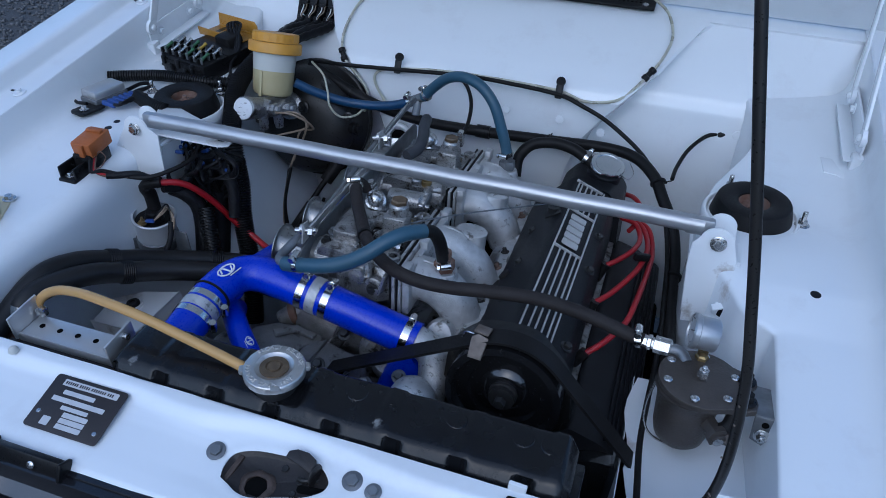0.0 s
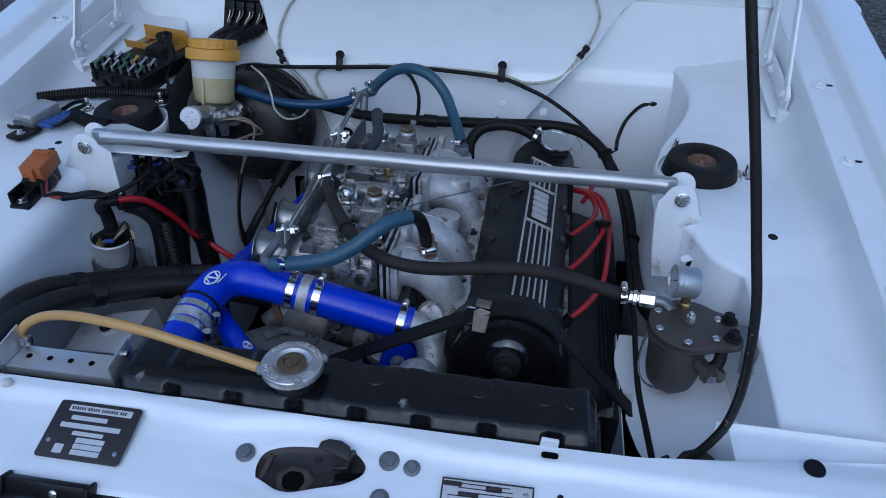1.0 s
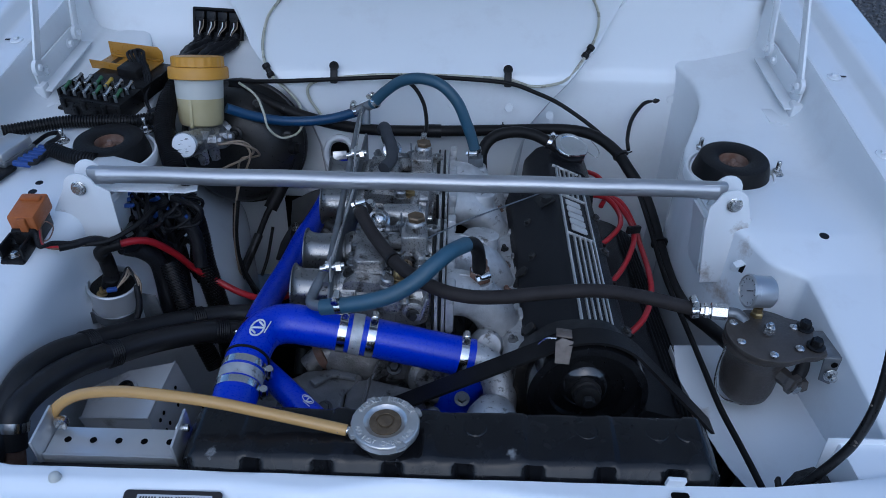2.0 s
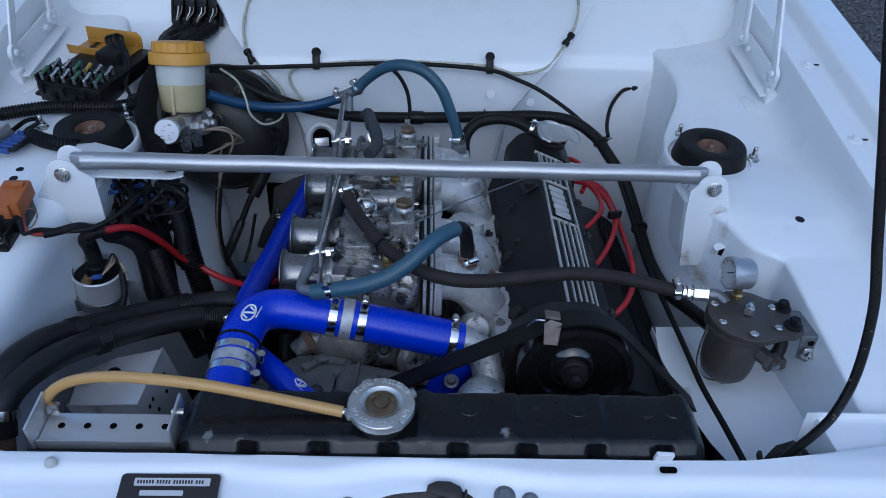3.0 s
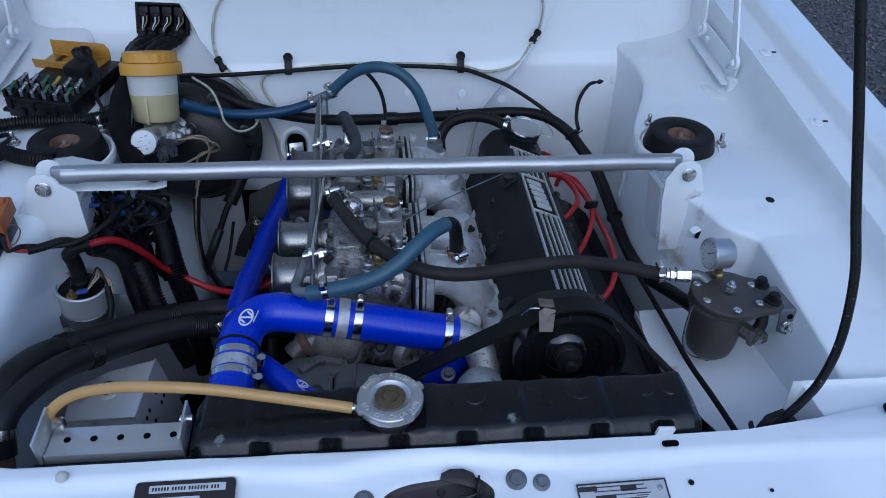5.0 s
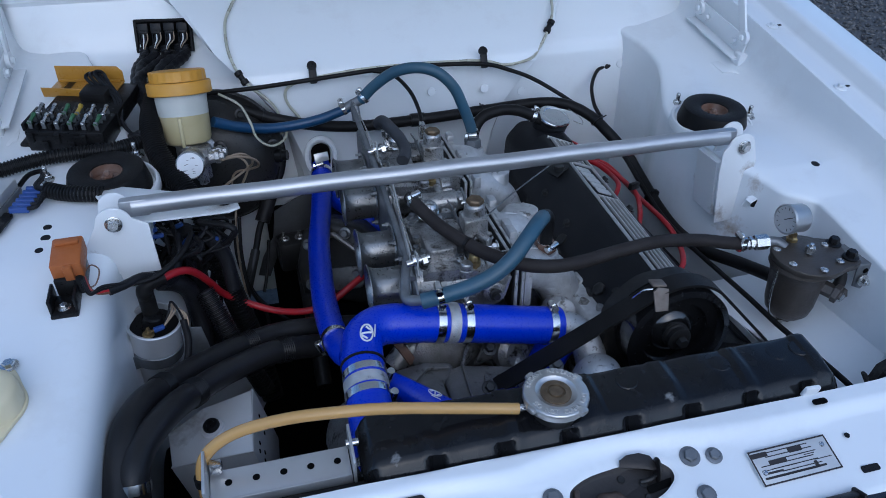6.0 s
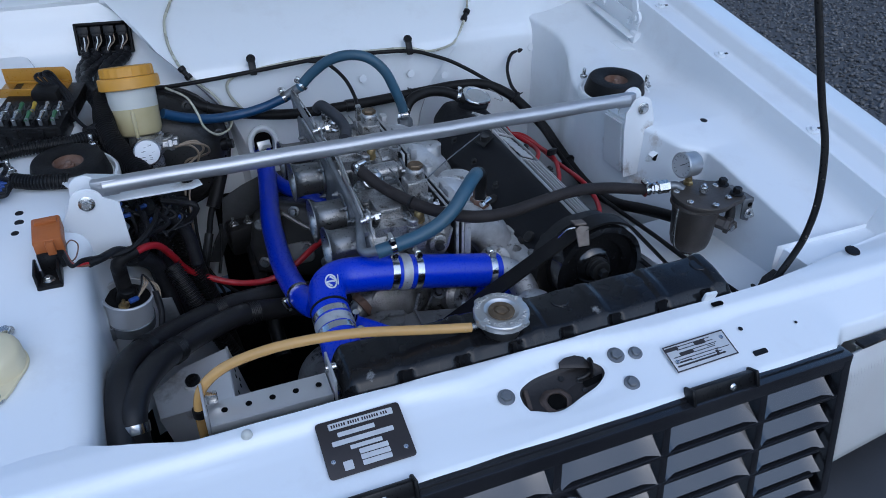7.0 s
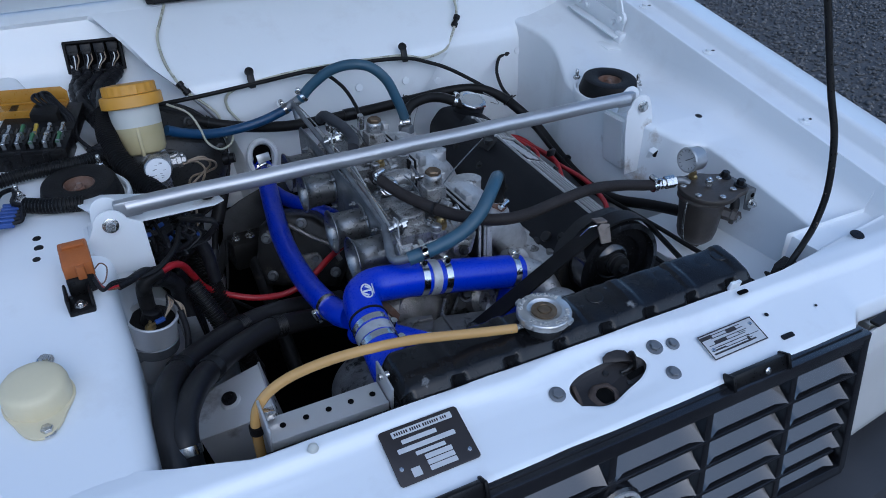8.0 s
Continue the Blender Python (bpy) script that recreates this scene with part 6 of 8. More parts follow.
part("cap_disc", lathe([(0.0155, 0), (0.0155, 0.002), (0.0095, 0.0026), (0.0088, 0.0010), (0.0072, 0.0010), (0.0066, 0.003), (0, 0.0032)], (0.002, 0.2353, 0.7835), (0.0, -0.06, 1), 28), DARK_BRASS, cap, "tarnished brass cap centre")
ax_m = Matrix.Translation((0.002, 0.2352, 0.7866)) @ Matrix.Rotation(radians(3.4), 4, "X")
for text, mid, flip in (("SLOWLY RELEASE", 90, 1), ("DO NOT OPEN HOT", 270, -1)):
    span = 9.6
    for i, ch in enumerate(text):
        if ch == " ":
            continue
        a = mid - flip * (i - (len(text) - 1) / 2) * span
        r = 0.0278
        words(ch, 0.0074, ax_m @ Matrix.Rotation(radians(a), 4, "Z") @ pose(r, 0, 0, 0, 0, -90 if flip > 0 else 90), RIB_METAL, "embossed_letter", cap, 0.0007)

# main blue hose
def hose_mark(at, axis, r, angle, size):
    """A printed oval with a stroke through it and a short line beside it, wrapped on a hose."""
    m = frame_to(at, axis)

    def on(u, v):
        a = radians(angle) + v / r
        return m @ Vector(((r + 0.0002) * math.cos(a), (r + 0.0002) * math.sin(a), u))
    made = sweep([on(size * math.cos(t), 0.55 * size * math.sin(t)) for t in (2 * math.pi * k / 24 for k in range(25))], size * 0.085, 6)
    sweep([on(size * u, 0.55 * size * math.sin(5 * u) * (1 - u * u)) for u in steps(-0.7, 0.7, 10)], size * 0.10, 6, made)
    sweep([on(size * u, size * 0.75) for u in steps(-0.2, 1.3, 6)], size * 0.06, 6, made)
    return made


blue = hose("coolant_hose", [(-0.177, 0.252, 0.700), (-0.175, 0.290, 0.7165), (-0.172, 0.345, 0.7325), (-0.170, 0.385, 0.7405), (-0.162, 0.419, 0.7430), (-0.140, 0.436, 0.7425), (-0.105, 0.4365, 0.739), (-0.06, 0.4355, 0.731), (0.0, 0.4345, 0.718), (0.05, 0.4335, 0.707), (0.092, 0.433, 0.698)],
            0.0245, BLUE, "bright blue silicone coolant hose with steel clips", 8, 28)
for at, axis, w in (((-0.069, 0.4357, 0.733), (1, 0, -0.2), 0.010), ((-0.034, 0.4352, 0.726), (1, 0, -0.2), 0.010), ((0.078, 0.4335, 0.701), (1, 0, -0.22), 0.010),
                    ((-0.1714, 0.3585, 0.7355), (0, 1, 0.22), 0.009), ((-0.1728, 0.3325, 0.7293), (0, 1, 0.28), 0.009), ((-0.1765, 0.262, 0.7045), (0, 1, 0.45), 0.009)):
    side = axis[0] == 0
    clamp(blue, at, axis, 0.0245, w, 190 if side else 85)
bm = lathe([(0.0248, -0.007), (0.0255, -0.0065), (0.0255, 0.0065), (0.0248, 0.007)], (-0.052, 0.4355, 0.7295), (1, 0, -0.2), 28)
part("joining_tube", bm, ALLOY, blue, "rough alloy joining tube")
bm = lathe([(0.0246, -0.007), (0.0253, -0.0065), (0.0253, 0.0065), (0.0246, 0.007)], (-0.1721, 0.3455, 0.7326), (0, 1, 0.25), 28)
part("joining_tube", bm, ALLOY, blue, "rough alloy joining tube")
bm = hose_mark((-0.1665, 0.401, 0.7425), (0.22, 1, 0.10), 0.0247, 104, 0.013)
part("white_mark", bm, WHITE_PRINT, blue, "small white maker's mark")
bm = lathe([(0.0244, -0.0017), (0.0262, -0.0012), (0.0262, 0.0012), (0.0244, 0.0017)], (-0.1708, 0.3735, 0.7385), (0.05, 1, 0.20), 28)
part("hose_tie", bm, RUBBER, blue)
pipe = thing("thermostat_housing", (0.12, 0.37, 0.62), "rough cast alloy water pipe and thermostat housing", "water pipe")
part("bend", sweep(smooth_path([(0.070, 0.433, 0.703), (0.098, 0.432, 0.697), (0.117, 0.424, 0.688), (0.126, 0.405, 0.672), (0.126, 0.388, 0.650), (0.124, 0.378, 0.63)], 8), 0.0205, 24), PITTED, pipe)
bm = lathe([(0.0, 0.052), (0.012, 0.050), (0.024, 0.042), (0.031, 0.026), (0.033, 0.008), (0.033, -0.02), (0.040, -0.022), (0.040, -0.032), (0.030, -0.034), (0.030, -0.09)], (0.114, 0.356, 0.650), (0.05, -0.15, 1), 30)
part("housing", bm, PITTED, pipe)
for x, y in ((0.088, 0.345), (0.156, 0.36)):
    part("housing_bolt", bolt((x, y, 0.620), (0, -0.1, 1), 0.007, 0.008), BRASS, pipe)
low = hose("coolant_hose", [(0.098, 0.434, 0.672), (0.084, 0.430, 0.656), (0.070, 0.42, 0.63), (0.060, 0.40, 0.58), (0.058, 0.39, 0.54)], 0.024, BLUE, "blue silicone hose running down behind the radiator", 8, 24)
small = hose("bypass_hose", [(-0.172, 0.424, 0.682), (-0.164, 0.405, 0.694), (-0.148, 0.384, 0.701), (-0.124, 0.358, 0.702), (-0.096, 0.332, 0.697), (-0.068, 0.306, 0.692), (-0.044, 0.284, 0.687)], 0.0150, BLUE, "thin blue silicone bypass hose", 8, 20)
clamp(small, (-0.055, 0.294, 0.6895), (0.75, -0.68, -0.13), 0.0150, 0.007, 90)
bm = hose_mark((-0.100, 0.336, 0.698), (0.74, -0.67, -0.1), 0.0152, 75, 0.008)
part("white_mark", bm, WHITE_PRINT, small)
long_blue = hose("breather_hose", [(-0.148, 1.0, 0.700), (-0.153, 0.955, 0.678), (-0.166, 0.869, 0.662), (-0.181, 0.769, 0.662), (-0.188, 0.685, 0.664), (-0.193, 0.596, 0.676), (-0.193, 0.514, 0.692), (-0.187, 0.45, 0.705), (-0.178, 0.425, 0.712)], 0.0175, BLUE, "long blue silicone hose to the bulkhead heater pipe", 8, 22)
clamp(long_blue, (-0.151, 0.972, 0.687), (0, -1, -0.4), 0.0175, 0.009, 100)
clamp(long_blue, (-0.191, 0.475, 0.7), (0.05, -1, 0.2), 0.0175, 0.009, 200)
part("heater_pipe", sweep([Vector((-0.146, 1.02, 0.710)), Vector((-0.150, 0.985, 0.694))], 0.0145, 18), SHEET, long_blue)
blue_branch = hose("heater_hose", [(-0.152, 0.985, 0.655), (-0.13, 0.93, 0.645), (-0.09, 0.87, 0.64), (-0.04, 0.83, 0.62)], 0.014, BLUE, "short blue heater hose behind the trumpets", 6, 18)
oval = [Vector((-0.148 + 0.026 * math.cos(a), 0.9815, 0.714 + 0.036 * math.sin(a))) for a in (2 * math.pi * k / 28 for k in range(29))]
part("heater_recess", sweep(oval, 0.0055, 8), WHITE, bulkhead, "pressed rim round the heater pipe opening")
# flat near-black plate stands in for the shaded opening inside the rim
part("opening_shade", prism(rounded(0.034, 0.052, 0.016), 0.0015, Matrix.Translation((-0.148, 0.9845, 0.713)) @ Matrix.Rotation(radians(90), 4, "X"), 0), DEEP_SHADE, bulkhead)
part("pipe_clip", box((0.026, 0.004, 0.016), (-0.148, 0.975, 0.716), (-25, 0, 12), 0.001), SHEET, long_blue)

# overflow tube and its bracket
over = hose("overflow_tube", [(-0.036, 0.2365, 0.7705), (-0.074, 0.241, 0.776), (-0.12, 0.242, 0.787), (-0.165, 0.242, 0.798), (-0.21, 0.244, 0.803), (-0.26, 0.254, 0.797), (-0.305, 0.264, 0.782), (-0.333, 0.266, 0.764), (-0.345, 0.264, 0.742), (-0.347, 0.262, 0.70), (-0.345, 0.26, 0.66)], 0.0058, AMBER_TUBE, "aged amber plastic overflow tube", 8, 14)
part("tube_clip", lathe([(0.007, -0.005), (0.0082, -0.005), (0.0082, 0.005), (0.007, 0.005)], (-0.346, 0.263, 0.728), (0, 0, 1), 18), RUBBER, over)
brack = thing("radiator_bracket", (-0.27, 0.245, 0.72), "drilled aluminium angle bracket beside the radiator", "bracket")
bm = box((0.132, 0.036, 0.003), (-0.272, 0.243, 0.736), (6, 0, 0), 0.0008)
box((0.132, 0.003, 0.014), (-0.272, 0.226, 0.731), (0, 0, 0), 0.0008, bm)
part("angle", bm, SHEET, brack)
for k in range(5):
    # drilled holes are near-black discs, depth shade in the colour
    part("drilled_hole", lathe([(0.0035, 0), (0.0035, 0.0006), (0, 0.0006)], (-0.321 + 0.0258 * k, 0.245, 0.7378), (0, -0.1, 1), 14), DEEP_SHADE, brack)
for x, mm in ((-0.340, SHEET), (-0.2035, SHEET)):
    part("end_plate", box((0.003, 0.046, 0.034), (x, 0.242, 0.748), (8, 0, 0), 0.001), mm, brack)
part("clamp_block", box((0.012, 0.010, 0.012), (-0.331, 0.258, 0.748), (0, 0, 0), 0.002), ZINC, brack)
part("stud", lathe([(0.004, -0.004), (0.004, 0.008), (0, 0.008)], (-0.204, 0.247, 0.757), (1, 0, 0), 12), ZINC, brack)
bm = box((0.155, 0.010, 0.05), (-0.27, 0.218, 0.705), (0, 0, 0), 0.002)
part("rubber_strip", bm, RUBBER, brack)

# catch tank
tank_box = thing("catch_tank", (-0.352, 0.42, 0.54), "dull folded aluminium catch tank with a black drain bolt", "tank")
TM = pose(-0.352, 0.421, 0.633, 5, -11, 0)
part("tank_body", prism([(-0.050, -0.034), (0.047, -0.049), (0.053, 0.049), (-0.012, 0.044), (-0.056, 0.022)], 0.11, TM @ Matrix.Translation((0, 0, -0.11)), 0.003), TANK_SHEET, tank_box)
bm = sweep([TM @ Vector(c) for c in ((-0.050, -0.033, 0.0005), (0.046, -0.048, 0.0005), (0.052, 0.048, 0.0005))], 0.0016, 8)
part("folded_seam", bm, SHEET, tank_box, "bright welded seam along the edge")
up_way = TM.to_3x3() @ Vector((0, 0, 1))
part("bung", lathe([(0.014, 0), (0.013, 0.003), (0.009, 0.004)], TM @ Vector((0, 0.006, 0)), up_way, 20), TANK_SHEET, tank_box)
part("drain_bolt", lathe([(0.010, 0.002), (0.010, 0.008), (0.0085, 0.010), (0.005, 0.010), (0.005, 0.007), (0, 0.007)], TM @ Vector((0, 0.006, 0)), up_way, 16), PLASTIC, tank_box, "black socket bolt")
side_way = TM.to_3x3() @ Vector((1, -0.06, 0))
for dy in (-0.032, -0.020, 0.010, 0.022):
    for dz in (-0.022, -0.042):
        # near-black discs carry the shade of the uncut tank holes
        part("tank_hole", lathe([(0.0028, 0), (0.0028, 0.0006), (0, 0.0006)], TM @ Vector((0.0501 + 0.0612 * dy, dy, dz)), side_way, 12), DEEP_SHADE, tank_box)
for name, pts in (("coolant_hose", [(-0.425, 0.19, 0.60), (-0.434, 0.25, 0.665), (-0.431, 0.34, 0.712), (-0.420, 0.40, 0.710), (-0.398, 0.46, 0.685), (-0.362, 0.515, 0.662), (-0.315, 0.56, 0.645), (-0.265, 0.592, 0.632), (-0.21, 0.605, 0.622), (-0.13, 0.62, 0.60)]),
                  ("coolant_hose", [(-0.420, 0.290, 0.672), (-0.419, 0.308, 0.702), (-0.410, 0.345, 0.709), (-0.388, 0.395, 0.702), (-0.362, 0.445, 0.682), (-0.325, 0.485, 0.670), (-0.27, 0.525, 0.655), (-0.22, 0.548, 0.636), (-0.16, 0.57, 0.612), (-0.10, 0.59, 0.59)])):
    h = hose(name, pts, 0.0158, HOSE_RUBBER, "thick black rubber hose held by tie wraps", 8, 20, group="black hoses")
    line = smooth_path(pts, 8)
    for f in (0.44, 0.70):
        i = int(f * (len(line) - 1))
        d = (line[i + 1] - line[i - 1]).normalized()
        part("tie_wrap", lathe([(0.0155, -0.009)] + [(0.0178 if i % 2 else 0.0168, -0.009 + 0.0015 * i) for i in range(13)] + [(0.0155, 0.009)], line[i], d, 24), PLASTIC, h)
    if pts[0][1] > 0.25:
        clamp(h, (-0.4195, 0.302, 0.694), (0.03, 0.55, 0.80), 0.0160, 0.011, 0)
        part("tail_pipe", sweep([Vector((-0.420, 0.293, 0.676)), Vector((-0.420, 0.274, 0.63))], 0.0125, 16), RUSTY, h)


# ---- strut brace and strut tops ----
brace = thing("strut_brace", (0, 0.60, 0.80), "silver tubular strut brace bolted between white brackets", "strut brace")
part("tube", sweep([Vector((-0.412 + 0.0826 * i, 0.606, 0.8545 - 0.001 * (i % 2 == 0))) for i in range(11)], 0.0118, 26), TUBE_GREY, brace, "brushed silver cross tube")
for s in (-1, 1):
    part("tube_end", box((0.036, 0.014, 0.024), (s * 0.409, 0.605, 0.853), (0, 0, 0), 0.004), TUBE_GREY, brace)
    part("brace_bolt", bolt((s * 0.435, 0.588, 0.841), (0, -1, 0.1), 0.0066, 0.006, None, True, 15), ZINC, brace, "bright washered bolt")


def bracket(s):
    b = thing("brace_bracket", (s * 0.44, 0.60, 0.80), "white welded strut brace bracket with chipped paint", "bracket", "brace brackets")
    if s < 0:
        face = [(-0.499, 0.770), (-0.458, 0.838)] + [(-0.435 + 0.021 * math.cos(a), 0.842 + 0.019 * math.sin(a)) for a in (math.pi * 0.94 - math.pi * 0.88 * k / 12 for k in range(13))] + [(-0.396, 0.835), (-0.394, 0.765)]
    else:
        face = [(0.414, 0.714), (0.404, 0.80), (0.404, 0.835)] + [(0.433 + 0.021 * math.cos(a), 0.842 + 0.019 * math.sin(a)) for a in (math.pi * 0.94 - math.pi * 0.88 * k / 12 for k in range(13))] + [(0.463, 0.815), (0.459, 0.775), (0.447, 0.716)]
    m = Matrix(((1, 0, 0, 0), (0, 0, -1, 0.5935), (0, 1, 0, 0), (0, 0, 0, 1)))
    bm = prism(face, 0.0035, m, 0.001)
    part("front_ear", bm, CHIPPED_WHITE, b)
    bm = prism([(s * 0.462, 0.80)] + [(s * 0.437 + s * 0.019 * math.cos(a), 0.846 + 0.019 * math.sin(a)) for a in (math.pi * k / 10 for k in range(11))] + [(s * 0.408, 0.80)], 0.0035,
               Matrix(((1, 0, 0, 0), (0, 0, -1, 0.628), (0, 1, 0, 0), (0, 0, 0, 1))), 0.001)
    part("rear_ear", bm, CHIPPED_WHITE, b)
    # column below
    made = bmesh.new()
    x0, x1 = (0.403, 0.469) if s > 0 else (0.398, 0.470)
    lo = 0.716 if s > 0 else 0.75
    for (xa, xb, z) in ((x0 + 0.010, x1 - 0.004, lo), (x0, x1, 0.82)):
        for y in (0.5942, 0.66):
            made.verts.new((s * xa, y, z))
            made.verts.new((s * xb, y, z))
    v = made.verts[:] if made.verts.ensure_lookup_table() else list(made.verts)
    for q in ((0, 1, 5, 4), (2, 3, 7, 6), (0, 2, 6, 4), (1, 3, 7, 5), (4, 5, 7, 6), (0, 1, 3, 2)):
        made.faces.new([v[i] for i in q])
    bmesh.ops.recalc_face_normals(made, faces=made.faces)
    bmesh.ops.bevel(made, geom=made.edges[:], offset=0.007, segments=3, affect="EDGES")
    part("column", made, CHIPPED_WHITE, b)
    if s < 0:
        part("side_plate", prism([(-0.478, 0.706), (-0.452, 0.716), (-0.292, 0.642), (-0.286, 0.612), (-0.300, 0.604), (-0.43, 0.604)], 0.003, pose(0, 0, 0.828, 0, 0, 0), 0.001), CHIPPED_WHITE, b, "flat white side plate")
        part("plate_bolt", bolt((-0.305, 0.628, 0.8315), (0, 0, 1), 0.0055, 0.005), GRIME, b)
    else:
        bm = box((0.016, 0.003, 0.020), (0.455, 0.572, 0.754), (10, 15, -25), 0.001)
        box((0.014, 0.010, 0.003), (0.452, 0.566, 0.763), (15, -20, 10), 0.001, bm)
        part("torn_clip", bm, CHIPPED_WHITE, b, "torn rusty cable clip")
        part("rust_patch", lathe([(0.011, 0), (0.010, 0.0012), (0, 0.0014)], (0.4655, 0.5705, 0.777), (-0.85, -0.4, 0.35), 14), RUSTY, b)
        # black block stands for the shaded hole behind the clip
        part("torn_slot", box((0.006, 0.006, 0.014), (0.4575, 0.566, 0.757), (0, 10, -30), 0.001), PLASTIC, b)


bracket(-1)
bracket(1)

for s, x, y in ((1, 0.483, 0.746), (-1, -0.463, 0.758)):
    st = thing("strut_mount", (x, y, 0.81), "black rubber strut top mount with a rusty centre nut", "strut mount", "strut mounts")
    z = 0.797
    part("flange", lathe([(0.068, 0.006), (0.0675, 0.017), (0.0655, 0.0195), (0.0625, 0.0195), (0.0605, 0.017), (0.060, 0.010), (0.050, 0.009)], (x, y, z), (0, -0.12, 1), 44), OLD_WHITE, st, "white rolled rim of the strut tower")
    part("rubber", lathe([(0.0565, 0.004), (0.0570, 0.014), (0.0560, 0.020), (0.0515, 0.0385), (0.0500, 0.0412), (0.0478, 0.0420), (0.027, 0.0415), (0.0225, 0.0390), (0.0218, 0.022), (0, 0.022)], (x, y, z), (0, -0.10, 1), 44), RUBBER, st)
    part("cup", lathe([(0, 0.0225), (0.0215, 0.0225), (0.0215, 0.0375), (0.0205, 0.0375), (0.0190, 0.0255), (0, 0.0255)], (x, y, z), (0, -0.10, 1), 28), RUSTY, st)
    part("strut_nut", bolt((x, y - 0.002, z + 0.0250), (0, -0.10, 1), 0.0080, 0.006, None, True, 20, 0.006), RUSTY, st)
    spots = ((0.552, 0.742), (0.452, 0.806)) if s > 0 else ((-0.430, 0.815), (-0.545, 0.775))
    for a, b in spots:
        part("stud_nut", bolt((a, b, shelf_z(b) - (0.006 if s > 0 else 0.001)), (0, -0.06, 1), 0.007, 0.008, None, True, 25, 0.014), ZINC, st, "bright stud and nut")

# ---- brakes ----
servo = thing("brake_servo", (-0.34, 0.95, 0.62), "round black brake servo on the bulkhead", "brake servo")
part("shell", lathe([(0.060, 0.16), (0.100, 0.125), (0.108, 0.09), (0.113, 0.084), (0.113, 0.074), (0.108, 0.068), (0.104, 0.04), (0.09, 0.016), (0.065, 0.004), (0.03, 0.0), (0, 0.0)], (-0.325, 0.905, 0.752), (0, 1, -0.22), 48), SERVO_BLACK, servo)
part("shell_band", lathe([(0.1125, 0.0), (0.116, 0.002), (0.116, 0.012), (0.1125, 0.014)], (-0.325, 0.979, 0.736), (0, 1, -0.22), 48), SERVO_BLACK, servo)
bm = lathe([(0.012, 0), (0.012, 0.02), (0.009, 0.022), (0.009, 0.03)], (-0.237, 0.94, 0.745), (0.9, -0.3, 0.1), 14)
part("check_valve", bm, PLASTIC, servo)
for a in (15, 60, -40, -75):
    c = Vector((-0.325, 0.93, 0.748)) + Vector((math.cos(radians(a)), -0.05, math.sin(radians(a)))) * 0.098
    part("servo_tag", bolt(c, (0.2, -1, 0.2), 0.006, 0.006), GRIME, servo)
master = thing("brake_master_cylinder", (-0.35, 0.85, 0.79), "alloy brake master cylinder with a milky reservoir under a yellow cap", "master cylinder")
A = Vector((-0.346, 0.915, 0.780))
B = Vector((-0.352, 0.764, 0.826))
ax = (B - A).normalized()
L = (B - A).length
part("cylinder", lathe([(0.026, -0.01), (0.026, 0.006), (0.0185, 0.010), (0.0185, L - 0.02), (0.0205, L - 0.016), (0.0205, L), (0.0185, L + 0.002)], A, ax, 26), CARB, master)
part("end_label", lathe([(0.0185, 0.002), (0.0183, 0.0032), (0, 0.0034)], B, ax, 26), WHITE_PRINT, master, "round white paper label")
bm = bmesh.new()
lm = frame_to(B + ax * 0.0035, ax)
rngl = random.Random(3)
for i in range(15):
    u, v = rngl.uniform(-0.013, 0.013), rngl.uniform(-0.013, 0.013)
    if u * u + v * v < 0.00019:
        box((rngl.uniform(0.002, 0.005), 0.0006, 0.0002), lm @ Vector((u, v, 0)), (rngl.uniform(60, 120), 0, 0), 0, bm)
part("label_print", bm, PLATE_BLACK, master)
for d in (0.060, 0.112):
    c = A.lerp(B, d / L)
    part("port", lathe([(0.009, 0), (0.009, 0.022), (0.0075, 0.024), (0.0075, 0.030), (0.005, 0.031), (0, 0.031)], c + Vector((0.006, 0, -0.008)), (0.15, -0.1, -1), 16), CARB, master)
    part("side_union", lathe([(0.0085, 0), (0.0085, 0.022), (0.0105, 0.023), (0.0105, 0.029), (0.0065, 0.030), (0.0065, 0.036), (0.004, 0.037), (0, 0.037)], c + Vector((0.010, 0, 0.002)), (1, -0.15, 0.1), 6), CARB, master)
    part("casting_pad", box((0.022, 0.022, 0.020), c + Vector((0.012, 0, 0.004)), (17, 0, 0), 0.003), CARB, master)
part("flange_nut", bolt(A + Vector((0.030, -0.006, 0.004)), ax, 0.0075, 0.008, None, True, 10, 0.006), GRIME, master)
part("stop_screw", bolt(A.lerp(B, 0.75) + Vector((0.002, 0, -0.019)), (0, -0.2, -1), 0.0055, 0.006), ZINC, master)
R0 = Vector((-0.359, 0.872, 0.811))
RA = (0.0, 0.26, 0.966)
part("reservoir_neck", lathe([(0.020, -0.02), (0.020, 0.012), (0.026, 0.014)], R0 + Vector((0, -0.006, 0)), RA, 24), CARB, master)
res = part("reservoir", lathe([(0.026, 0.002), (0.033, 0.005), (0.0362, 0.012), (0.0376, 0.048)], R0, RA, 40), FLUID, master, "fluid-filled lower reservoir")
part("reservoir_top", lathe([(0.0376, 0.048), (0.0390, 0.084)], R0, RA, 40), MILKY, master, "milky plastic above the fluid level")
part("rib", box((0.006, 0.006, 0.045), R0 + Vector((-0.004, -0.0295, 0.033)), (-15, 0, 0), 0.002), FLUID, res)
rip = lambda a: 1.0 + 0.012 * (1 if math.sin(22 * a) > 0 else -1)
capy = part("reservoir_cap", lathe([(0.0460, 0.079), (0.0478, 0.080), (0.0478, 0.096), (0.0465, 0.098), (0.0410, 0.0985)], R0, RA, 88), YELLOW_CAP, master, "yellow ribbed screw cap")
